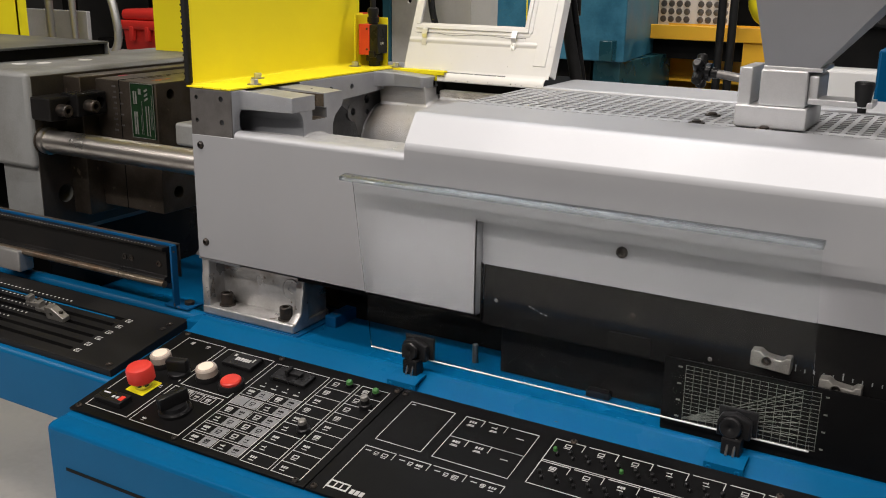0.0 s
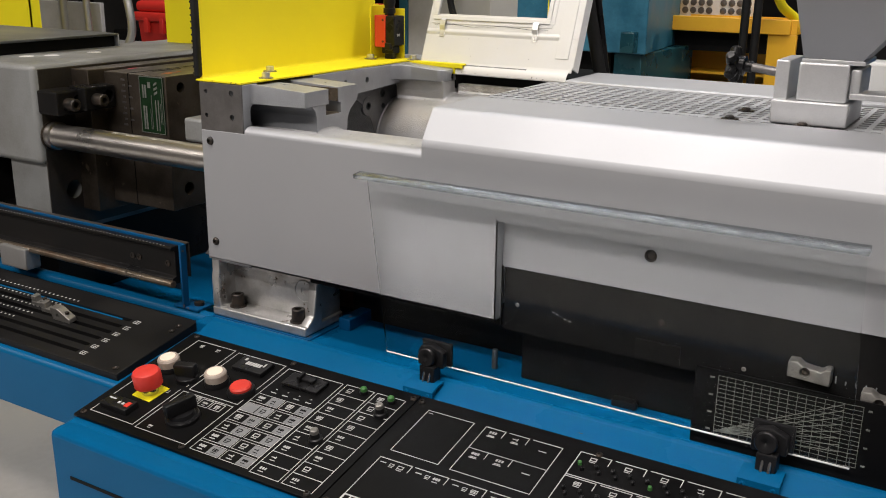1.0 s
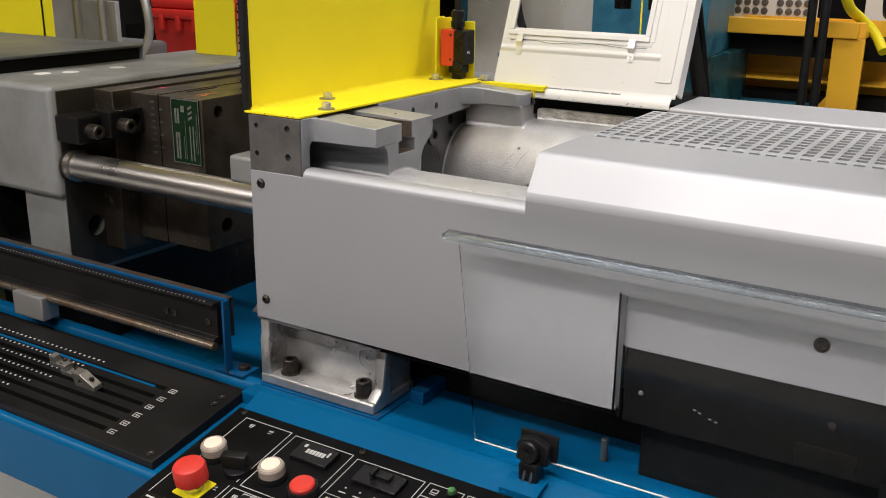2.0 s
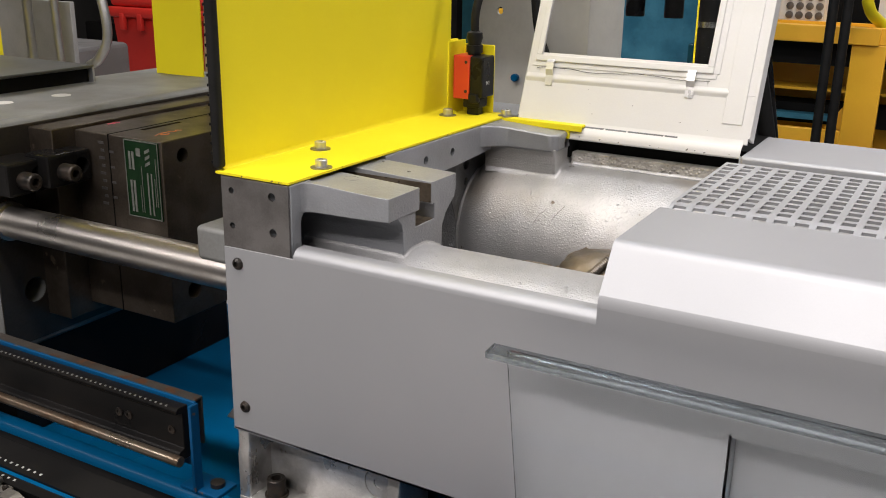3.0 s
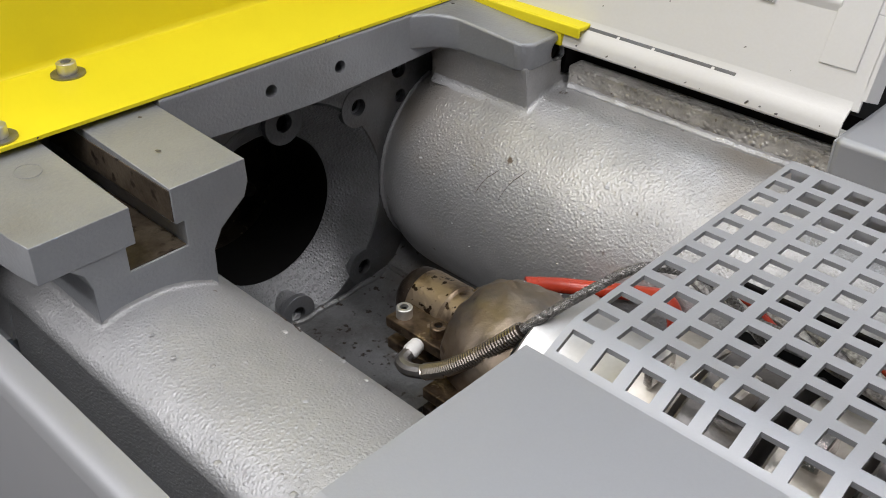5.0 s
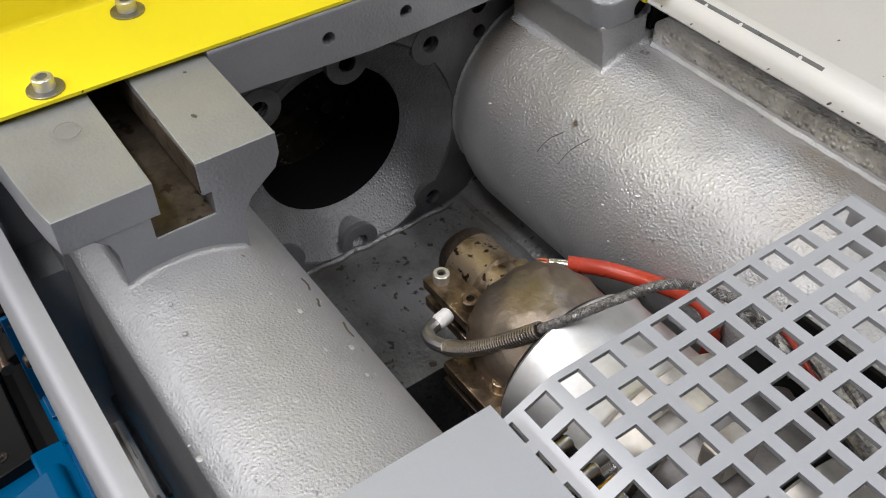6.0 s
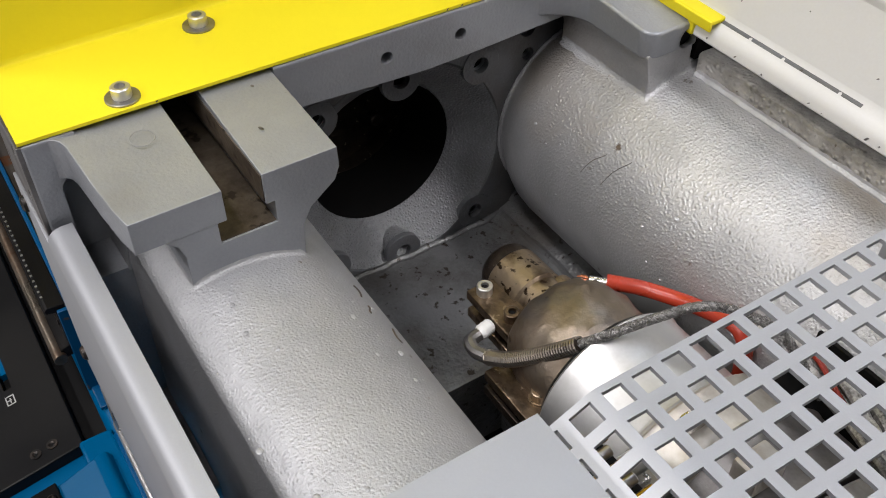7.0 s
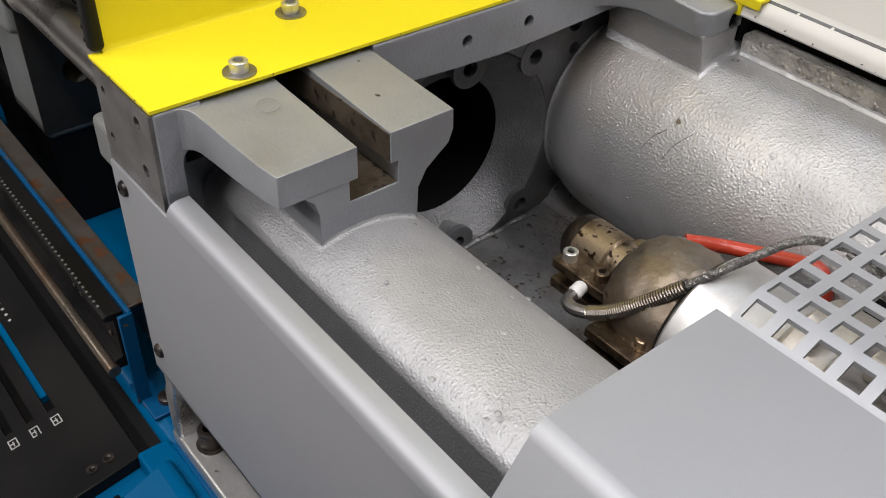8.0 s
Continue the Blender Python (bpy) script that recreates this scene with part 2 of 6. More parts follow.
YELLOW = material("yellow_guard_paint", (0.81, 0.695, 0.012), 0.55, 0.0, (0.77, 0.655, 0.01), spec=0.3, big=4, fine=600, bump=0.00004)
BLUE = material("blue_machine_paint", (0.0, 0.09, 0.222), 0.33, 0.0, (0.0, 0.079, 0.195), spec=0.1, big=5, fine=500, bump=0.00006)
BLUEWORN = material("worn_blue_paint", (0.0, 0.066, 0.18), 0.36, 0.0, (0.0, 0.055, 0.15), spec=0.35, big=8, fine=400, bump=0.0001, spots=(0.12, 0.07, 0.045), spot_size=70, spot_cut=0.66)
BLACK = material("black_panel", (0.004, 0.004, 0.0042), 0.4, 0.0, (0.0065, 0.0065, 0.0068), spec=0.07, big=8, fine=900, bump=0.00003)
BLACKPLATE = material("scuffed_black_plate", (0.008, 0.008, 0.0085), 0.42, 0.0, (0.014, 0.0135, 0.013), spec=0.12, big=8, fine=900, bump=0.00003, spots=(0.14, 0.08, 0.05), spot_size=160, spot_cut=0.76)
BLACKMETAL = material("black_slide_metal", (0.006, 0.006, 0.0062), 0.34, 0.0, (0.011, 0.01, 0.0095), spec=0.14, big=10, fine=300, bump=0.0001)
RUSTSTEEL = material("worn_rail_steel", (0.33, 0.28, 0.22), 0.35, 0.9, (0.16, 0.09, 0.05), big=16, fine=200, bump=0.0001)
PLASTIC = material("black_plastic", (0.008, 0.008, 0.0085), 0.32, 0.0, (0.011, 0.011, 0.012), spec=0.25, big=20, fine=500)
RUBBER = material("black_rubber", (0.008, 0.008, 0.008), 0.6, 0.0, (0.013, 0.013, 0.013), spec=0.2, big=30, fine=400, bump=0.0002)
RED = material("red_plastic", (0.62, 0.045, 0.03), 0.36, 0.0, (0.55, 0.035, 0.025), big=20, fine=600)
SWITCHRED = material("red_switch_plastic", (0.6, 0.05, 0.02), 0.4, 0.0, (0.54, 0.04, 0.018), big=30, fine=700)
INK = material("white_panel_ink", (0.5, 0.5, 0.49), 0.5, 0.0, (0.38, 0.38, 0.37), big=30, fine=900)
GREYINK = material("grey_key_field", (0.2, 0.205, 0.21), 0.45, 0.0, (0.16, 0.165, 0.17), big=40, fine=900)
LENS = material("cream_lamp_lens", (0.85, 0.7, 0.58), 0.25, 0.0, (0.8, 0.64, 0.52), big=40, fine=500)
LENSRING = material("smoky_lens_ring", (0.42, 0.36, 0.31), 0.22, 0.0, (0.3, 0.25, 0.21), big=60, fine=500)
GREENLED = glow("green_lamp", (0.04, 0.16, 0.035), 0.04)
WHITEDOOR = material("off_white_door_paint", (0.72, 0.72, 0.71), 0.42, 0.0, (0.68, 0.672, 0.65), big=5, fine=500, bump=0.00008, spots=(0.3, 0.28, 0.25), spot_size=70, spot_cut=0.75)
ACRYLIC = glass("clear_acrylic", (0.9, 0.92, 0.92), 0.02, 1.2)
GLASS = glass("door_pane", (0.97, 0.98, 0.98), 0.01, 1.06)
NOZZLE = material("burnt_nozzle_steel", (0.34, 0.265, 0.18), 0.38, 0.88, (0.3, 0.235, 0.165), big=40, fine=300, bump=0.00035, spots=(0.028, 0.018, 0.011), spot_size=190, spot_cut=0.585, stain=(0.05, 0.03, 0.018), stain_size=60.0, stain_cut=0.52)
GRIMESTEEL = material("grimy_clamp_steel", (0.2, 0.145, 0.095), 0.38, 0.85, (0.05, 0.034, 0.022), big=90, fine=300, bump=0.0004, spots=(0.4, 0.32, 0.23), spot_size=140, spot_cut=0.64)
BRUSHED = material("brushed_band_steel", (0.58, 0.58, 0.58), 0.46, 0.95, (0.48, 0.475, 0.465), big=30, fine=400, bump=0.00006)
GLASSBRAID = material("white_glass_braid", (0.62, 0.61, 0.58), 0.6, 0.0, (0.2, 0.19, 0.18), big=260, fine=900, bump=0.0006)
CHAR = material("charred_steel", (0.06, 0.045, 0.034), 0.4, 0.7, (0.02, 0.015, 0.012), big=60, fine=300, bump=0.0004, spots=(0.3, 0.26, 0.2), spot_size=150, spot_cut=0.66)
TINTED = material("heat_tinted_steel", (0.27, 0.225, 0.175), 0.44, 0.88, (0.165, 0.122, 0.084), big=26, fine=170, bump=0.0006, spots=(0.08, 0.055, 0.04), spot_size=75, spot_cut=0.69, stain=(0.13, 0.13, 0.145), stain_size=24.0, stain_cut=0.46)
CLIPALU = material("bright_clip_aluminium", (0.82, 0.82, 0.82), 0.36, 0.6, (0.7, 0.7, 0.7), big=60, fine=300, bump=0.00012)
DARKGREY = material("dark_grey_cover_paint", (0.1, 0.105, 0.105), 0.45, 0.2, (0.075, 0.078, 0.078), big=4)
BAND = material("heater_band_steel", (0.7, 0.68, 0.64), 0.46, 0.85, (0.5, 0.45, 0.38), big=14, fine=300, bump=0.0001)
BRAID = material("braided_sleeve", (0.3, 0.29, 0.28), 0.42, 0.8, (0.12, 0.115, 0.11), big=500, fine=1500, bump=0.0002)
REDWIRE = material("red_silicone_wire", (0.42, 0.045, 0.02), 0.3, 0.0, (0.3, 0.03, 0.014), big=30, fine=300)
MOLD = material("oily_mold_steel", (0.128, 0.107, 0.087), 0.38, 0.8, (0.066, 0.053, 0.041), big=16, fine=300, bump=0.0001, spots=(0.24, 0.19, 0.14), spot_size=40, spot_cut=0.66)
CARR = material("grey_carriage_paint", (0.23, 0.238, 0.236), 0.5, 0.2, (0.17, 0.17, 0.162), big=9, fine=300, bump=0.0003)
GREENPLATE = material("green_name_plate", (0.004, 0.018, 0.006), 0.4, 0.0, (0.006, 0.024, 0.008), spec=0.2, big=50, fine=300)
CONCRETE = material("concrete_floor", (0.5, 0.49, 0.475), 0.65, 0.0, (0.4, 0.39, 0.375), big=1.5, fine=40, bump=0.0008)
WALL = material("workshop_wall", (0.08, 0.077, 0.074), 0.8, 0.0, (0.06, 0.058, 0.056), big=1.2, fine=60, bump=0.0006)
ORANGE = material("orange_machine_paint", (0.9, 0.5, 0.03), 0.4, 0.0, (0.84, 0.44, 0.025), big=5, fine=200)
SKYBLUE = material("blue_tank_paint", (0.015, 0.11, 0.18), 0.4, 0.1, (0.04, 0.19, 0.28), big=11, fine=120)
TEAL = material("dark_teal_paint", (0.008, 0.055, 0.075), 0.3, 0.1, (0.02, 0.09, 0.1), big=9, fine=150)
RUSTYSHEET = material("rusty_bare_sheet", (0.11, 0.1, 0.092), 0.45, 0.6, (0.07, 0.055, 0.045), big=18, fine=260, bump=0.0001, spots=(0.14, 0.06, 0.03), spot_size=45, spot_cut=0.6)
BIN = material("red_bin_plastic", (0.62, 0.03, 0.02), 0.45, 0.0, (0.54, 0.025, 0.018), big=4, fine=100)
ALU = material("dull_aluminium", (0.52, 0.52, 0.51), 0.4, 0.8, (0.42, 0.41, 0.4), big=9, fine=200, bump=0.0002)
# near-black, for dark parts and to fill gaps that are only in shade
DARK = material("dark_part_and_shade_fill", (0.005, 0.005, 0.0052), 0.6, 0.0, (0.009, 0.0085, 0.008), spec=0.1, big=9, fine=200)
GALV = material("galvanised_sheet", (0.6, 0.59, 0.55), 0.45, 0.3, (0.5, 0.49, 0.46), big=12, fine=150)
PRINT = material("dull_plate_print", (0.15, 0.155, 0.14), 0.5, 0.0, (0.09, 0.095, 0.085), big=90, fine=700)
ORANGECHALK = material("orange_crayon", (0.6, 0.2, 0.05), 0.7, 0.0, (0.4, 0.14, 0.05), big=200, fine=900)
PINKCHALK = material("pink_crayon", (0.6, 0.1, 0.14), 0.7, 0.0, (0.4, 0.08, 0.1), big=200, fine=900)
CRATE = material("grey_crate_plastic", (0.2, 0.2, 0.2), 0.5, 0.0, (0.15, 0.145, 0.14), big=6, fine=120)
# the platen paint in a darker tone, spotted and stained
DARKPLATEN = material("darker_platen_paint", (0.165, 0.17, 0.18), 0.45, 0.38, (0.1, 0.103, 0.108), big=20, fine=520, bump=0.0003, rvar=0.08, spots=(0.08, 0.07, 0.06), spot_size=110, spot_cut=0.7, stain=(0.12, 0.11, 0.1), stain_size=15.0, stain_cut=0.52, grit=0.4)
SLOT = material("rust_stained_slot", (0.15, 0.122, 0.09), 0.45, 0.5, (0.06, 0.045, 0.032), big=35, fine=300, bump=0.0003, spots=(0.035, 0.025, 0.018), spot_size=90, spot_cut=0.6)
DULLSHEET = material("dull_grey_sheet", (0.42, 0.415, 0.41), 0.5, 0.15, (0.33, 0.325, 0.32), big=7, fine=150)
# the silver casting's paint, darkened for the shade inside the cone
CONE = material("shaded_rough_casting", (0.29, 0.295, 0.306), 0.5, 0.48, (0.18, 0.184, 0.19), big=16, fine=620, bump=0.0007, grit=0.8, stain=(0.17, 0.17, 0.17), stain_size=14.0, stain_cut=0.58)
WOOD = material("pale_wood_pole", (0.45, 0.3, 0.17), 0.6, 0.0, (0.36, 0.23, 0.12), big=12, fine=200, bump=0.0003)
CHIP = material("bare_chipped_spot", (0.06, 0.05, 0.045), 0.6, 0.2, (0.12, 0.09, 0.06), big=200, fine=900)


# ---------------------------------------------------------------- fixed platen
def sheet(bm, pts, th, axis, a, b, bev=0.0):
    """A bent sheet: an open line with a thickness to its left, pulled along an axis."""
    ps = [Vector((p[0], p[1])) for p in pts]
    inner = []
    for i, p in enumerate(ps):
        n = Vector((0, 0))
        for q, r in ((i - 1, i), (i, i + 1)):
            if q >= 0 and r < len(ps):
                d = (ps[r] - ps[q]).normalized()
                n += Vector((-d.y, d.x))
        n.normalize()
        d = (ps[min(i + 1, len(ps) - 1)] - ps[i]) if i < len(ps) - 1 else (ps[i] - ps[i - 1])
        k = max(0.4, abs(Vector((-d.y, d.x)).normalized().dot(n)))
        inner.append(p + n * th / k)
    return prism(bm, [tuple(p) for p in ps] + [tuple(p) for p in inner[::-1]], axis, a, b, bev)


def ring(bm, at, way, r0, r1, h, seg=24):
    """A flat ring that stands h proud."""
    return lathe(bm, [(-0.004, r0), (h, r0), (h, r1 - h * 0.5), (h * 0.5, r1), (-0.004, r1)], at, way, seg, cap=False)


AXIS_Y, AXIS_Z = 0.26, 1.172
platen = thing("fixed_platen", (0.04, 0.25, 0.96), "grey painted cast fixed platen with conical nozzle opening", "machine part")
bm = box(bmesh.new(), 0.0, 0.083, 0.0045, 0.54, 1.045, 1.3118, 0.0015)
for v in bm.verts:
    # the face towards the injection side is not quite square to the front
    if v.co.x > 0.07:
        v.co.x += -0.0045 + 0.0159 * (v.co.y - 0.0075)
pocket = [(0.0185, 1.2), (0.0185, 1.275), (0.0198, 1.2795), (0.0228, 1.2825), (0.028, 1.2838), (0.0615, 1.2838), (0.0615, 1.2)]
cuts = [box(bmesh.new(), 0.012, 0.12, 0.0345, 0.1585, 1.25, 1.33), prism(bmesh.new(), pocket, "x", 0.044, 0.12), box(bmesh.new(), 0.055, 0.12, 0.164, 0.60, 0.9, 1.262)]
arch = [(0.164, 1.26), (0.164, 1.277), (0.19, 1.2765), (0.225, 1.2745), (0.27, 1.273), (0.31, 1.2745), (0.35, 1.277), (0.385, 1.279), (0.6, 1.28), (0.6, 1.26)]
cuts.append(prism(bmesh.new(), arch, "x", 0.055, 0.12))
cuts.append(lathe(bmesh.new(), [(-0.05, 0.062), (0.02, 0.063), (0.05, 0.097), (0.06, 0.108)], (0.012, AXIS_Y - 0.004, AXIS_Z), (1, 0, 0), 48))
BOLT_CIRCLE = [(0.33, 1.243), (0.328, 1.099), (0.257, 1.088), (0.261, 1.254), (0.192, 1.244), (0.192, 1.1)]
for y, z in BOLT_CIRCLE:
    cuts.append(hole((0.035, y, z), (0.09, y, z), 0.0068))
for y, z, r in ((0.374, 1.238, 0.0055), (0.37, 1.095, 0.005), (0.373, 1.261, 0.0075)):
    cuts.append(hole((0.03, y, z), (0.09, y, z), r))
for y, z in ((0.238, 1.2925), (0.296, 1.2922)):
    cuts.append(hole((0.05, y, z), (0.1, y, z), 0.0047))
for x, z, r in ((0.011, 1.299, 0.0032), (0.059, 1.299, 0.0042), (0.0105, 1.265, 0.0032), (0.059, 1.265, 0.0042)):
    cuts.append(hole((x, -0.02, z), (x, 0.025, z), r))
part("body", carved(bm, cuts), PLATEN, platen)
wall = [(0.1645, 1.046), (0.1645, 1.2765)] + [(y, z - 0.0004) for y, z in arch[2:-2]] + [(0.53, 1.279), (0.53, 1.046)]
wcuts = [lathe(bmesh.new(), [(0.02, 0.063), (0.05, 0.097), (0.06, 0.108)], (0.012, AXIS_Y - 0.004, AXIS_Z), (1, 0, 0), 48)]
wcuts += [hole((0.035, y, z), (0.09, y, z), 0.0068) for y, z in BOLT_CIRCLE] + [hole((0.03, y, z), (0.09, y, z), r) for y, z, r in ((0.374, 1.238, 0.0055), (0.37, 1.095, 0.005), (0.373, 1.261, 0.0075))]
part("trough_wall", carved(prism(bmesh.new(), wall, "x", 0.0545, 0.06), wcuts), DARKPLATEN, platen, "darker painted inner wall")
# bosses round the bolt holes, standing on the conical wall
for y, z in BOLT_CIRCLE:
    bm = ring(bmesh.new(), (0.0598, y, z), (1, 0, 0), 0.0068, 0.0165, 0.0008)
    part("bolt_boss", bm, DARKPLATEN, platen, "machined bolt boss ring")
for y, z in BOLT_CIRCLE:
    bm = lathe(bmesh.new(), [(0, 0.0068), (0.0, 0.0145), (-0.03, 0.0115), (-0.03, 0.0068)], (0.0605, y, z), (1, 0, 0), 24, cap=False)
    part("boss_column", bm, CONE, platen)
# black plugs put the shade inside the holes into colour
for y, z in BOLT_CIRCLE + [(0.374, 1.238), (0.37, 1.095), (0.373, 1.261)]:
    part("hole_shade_plug", rod(bmesh.new(), (0.036, y, z), (0.0515, y, z), 0.0082, seg=16), DARK, platen)
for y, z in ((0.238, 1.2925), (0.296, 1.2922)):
    part("hole_shade_plug", rod(bmesh.new(), (0.045, y, z), (0.0715, y, z), 0.0058, seg=16), DARK, platen)
bm = box(bmesh.new(), -0.0012, 0.0778, 0.002, 0.0062, 1.243, 1.3116, 0.0006)
part("machined_face", carved(bm, [hole((x, -0.02, z), (x, 0.02, z), r) for x, z, r in ((0.011, 1.299, 0.0032), (0.059, 1.299, 0.0042), (0.0105, 1.265, 0.0032), (0.059, 1.265, 0.0042))]), MACHINED, platen, "bare machined steel face with four threaded holes")
part("sprue_bush", lathe(bmesh.new(), [(-0.05, 0.0001), (-0.05, 0.03), (-0.045, 0.034), (-0.045, 0.0625), (0.004, 0.0625), (0.004, 0.075), (-0.06, 0.075)], (-0.004, AXIS_Y - 0.004, AXIS_Z), (1, 0, 0), 36, cap=False), CHAR, platen, "dark brown centring ring")
for k in range(5):
    a = 0.6 + k * 1.25
    bm = rod(bmesh.new(), (-0.052, AXIS_Y + 0.042 * math.cos(a), AXIS_Z + 0.042 * math.sin(a)), (-0.04, AXIS_Y + 0.042 * math.cos(a), AXIS_Z + 0.042 * math.sin(a)), 0.006, seg=12, bev=0.001)
    part("screw_head", bm, MOLD, platen)
bm = lathe(bmesh.new(), [(0.0195, 0.0622), (0.0205, 0.0631), (0.026, 0.0691), (0.031, 0.0749), (0.036, 0.0806), (0.04, 0.0851), (0.044, 0.0896), (0.048, 0.0942)], (0.012, AXIS_Y - 0.004, AXIS_Z), (1, 0, 0), 96, cap=False)
for v in bm.verts:
    # uneven casting, lumpier towards the rim
    a, d = math.atan2(v.co.z - AXIS_Z, v.co.y - AXIS_Y), v.co.x - 0.0325
    k = 1 - max(0, d) * 0.9 * (0.5 + 0.5 * math.sin(a * 5 + 1) * math.sin(a * 9 + d * 300)) - 0.004 * (0.5 + 0.5 * math.sin(a * 23 + d * 700))
    v.co.y, v.co.z = AXIS_Y - 0.004 + (v.co.y - AXIS_Y + 0.004) * k, AXIS_Z + (v.co.z - AXIS_Z) * k
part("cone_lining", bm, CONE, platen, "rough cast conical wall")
# black lining in place of the shade deep in the bore
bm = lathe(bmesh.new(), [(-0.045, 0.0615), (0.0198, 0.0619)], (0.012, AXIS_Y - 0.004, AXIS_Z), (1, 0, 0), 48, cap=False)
part("bore_shade_lining", bm, DARK, platen, "black lining for the shade inside the bore")

# clamp block with T slot, and its twin at the back
blk = [(0.055, 1.29), (0.0815, 1.29), (0.0815, 1.268), (0.1165, 1.268), (0.1165, 1.2835), (0.111, 1.2835), (0.111, 1.305), (0.158, 1.305),
       (0.1585, 1.291), (0.155, 1.282), (0.147, 1.276), (0.138, 1.269), (0.132, 1.258), (0.13, 1.2), (0.06, 1.2), (0.06, 1.268), (0.057, 1.277), (0.0495, 1.284)]


def rising_top(bm, end, run=0.084, rise=0.0064):
    """Lets the top faces rise gently towards the platen."""
    for v in bm.verts:
        if v.co.z > 1.3:
            v.co.z += min(1, max(0, (end - v.co.x) / run)) * rise
    return bm


slab = [(0.006, 0.0125), (0.0779, 0.0125), (0.0783, 0.018), (0.0797, 0.0222), (0.0828, 0.0249), (0.0885, 0.0265), (0.105, 0.0278), (0.125, 0.029), (0.15, 0.0315), (0.1648, 0.0342), (0.1648, 0.087), (0.006, 0.087)]
bm = carved(prism(bmesh.new(), blk, "x", 0.006, 0.164), [prism(bmesh.new(), slab, "z", 1.2835, 1.305)], "UNION")
soften(bm, 0.0018, 3, 40)
part("slotted_clamp_block", rising_top(bm, 0.164), PLATEN, platen, "grey painted block with a machined T slot")
bm = bmesh.new()
box(bm, 0.008, 0.1625, 0.082, 0.116, 1.2675, 1.2686)
part("slot_wall", box(bmesh.new(), 0.03, 0.163, 0.1103, 0.1115, 1.285, 1.3035), SLOT, platen, "rust stained slot wall")
part("slot_floor", bm, SLOT, platen, "oily bare metal slot floor")
arc = [(0.0832 + 0.032 * (1 - math.cos(a)), 0.355 + 0.0325 * math.sin(a)) for a in (0.15, 0.4, 0.65, 0.9, 1.15, 1.4)]
corner = [(0.161 + 0.011 * math.sin(a), 0.3985 - 0.011 * math.cos(a)) for a in (0.0, 0.35, 0.7, 1.05, 1.4, 1.57)]
plan = [(0.07, 0.355)] + arc + corner + [(0.172, 0.4325), (0.07, 0.4325)]
ports = [((0.424, 1.2925), 0.0084), ((0.42, 1.264), 0.003)]
bm = carved(prism(bmesh.new(), plan, "z", 1.285, 1.305, 0.0022, 3, None, 45), [hole((0.13, *p), (0.2, *p), r) for p, r in ports])
part("rear_clamp_block", rising_top(bm, 0.172, 0.09), PLATEN, platen)
stem = [(0.393, 1.2), (0.393, 1.268), (0.391, 1.279), (0.3895, 1.288), (0.4315, 1.288), (0.4315, 1.271), (0.475, 1.269), (0.475, 1.2)]
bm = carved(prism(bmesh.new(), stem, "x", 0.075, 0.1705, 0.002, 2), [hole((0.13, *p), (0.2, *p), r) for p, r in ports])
part("rear_stem", bm, STAINTINTCAST, platen)
# black plug as the shade in the port
part("port_shade_plug", rod(bmesh.new(), (0.135, 0.424, 1.2925), (0.166, 0.424, 1.2925), 0.0088, seg=20), DARK, platen)

# ---------------------------------------------------------------- injection housing: two cast tubes and their floor
housing = thing("injection_housing", (0.6, 0.27, 0.96), "silver painted rough cast housing with two hydraulic tubes", "machine part")
prof = [(0.0405, 1.06), (0.0425, 1.2), (0.0438, 1.2275), (0.0443, 1.2315), (0.0455, 1.2345), (0.0478, 1.2368), (0.0515, 1.2392)]
prof += [(0.085 + 0.083 * math.cos(radians(a)), 1.1652 + 0.083 * math.sin(radians(a))) for a in range(110, -46, -4)] + [(0.142, 1.09), (0.142, 1.06)]
part("near_tube", prism(bmesh.new(), prof, "x", 0.082, 1.32), CAST, housing)
part("tube_root", prism(bmesh.new(), [(0.0405, 1.2)] + [p for p in prof[2:10] if p[0] < 0.062] + [(0.062, 1.2445), (0.062, 1.2)], "x", 0.0446, 0.0821), CAST, housing)
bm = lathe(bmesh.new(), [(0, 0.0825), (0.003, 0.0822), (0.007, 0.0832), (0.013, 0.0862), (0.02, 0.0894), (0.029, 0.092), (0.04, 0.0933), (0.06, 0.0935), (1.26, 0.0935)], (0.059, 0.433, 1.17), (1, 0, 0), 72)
part("far_tube", bm, STAINTINTCAST, housing, "oil stained silver cast tube with a painted warm tint")
bm = box(bmesh.new(), 0.173, 1.32, 0.4345, 0.4515, 1.15, 1.279, 0.003)
part("rear_ledge", bm, LEDGE, housing, "rough beige cast ledge")
# black boxes stand for the shade in the gaps beside and behind the ledge
part("rear_gap_shade", box(bmesh.new(), 0.12, 0.1712, 0.4345, 0.5, 1.2715, 1.302), DARK, housing)
part("rear_void_shade", box(bmesh.new(), 0.175, 0.384, 0.452, 0.6, 1.15, 1.3), DARK, housing)
fl = [(0.12, 1.0), (0.12, 1.078), (0.15, 1.08), (0.3, 1.082), (0.345, 1.085), (0.362, 1.092), (0.372, 1.105), (0.40, 1.13), (0.45, 1.14), (0.45, 1.0)]
part("trough_floor", carved(prism(bmesh.new(), fl, "x", 0.0595, 0.30), [box(bmesh.new(), 0.2, 0.4, 0.16, 0.262, 0.9, 1.2)]), OILY, housing)
def bead(line, r, seed, rough=1.0):
    """A hand laid weld bead of uneven thickness."""
    rg = random.Random(seed)
    line = smooth_line(line, 4)
    return sweep(bmesh.new(), [p + Vector((rg.uniform(-1, 1), rg.uniform(-1, 1), rg.uniform(-1, 1))) * r * 0.16 * rough for p in line], [r * (1 + rg.uniform(-0.25, 0.2) * rough) for p in line], 8)


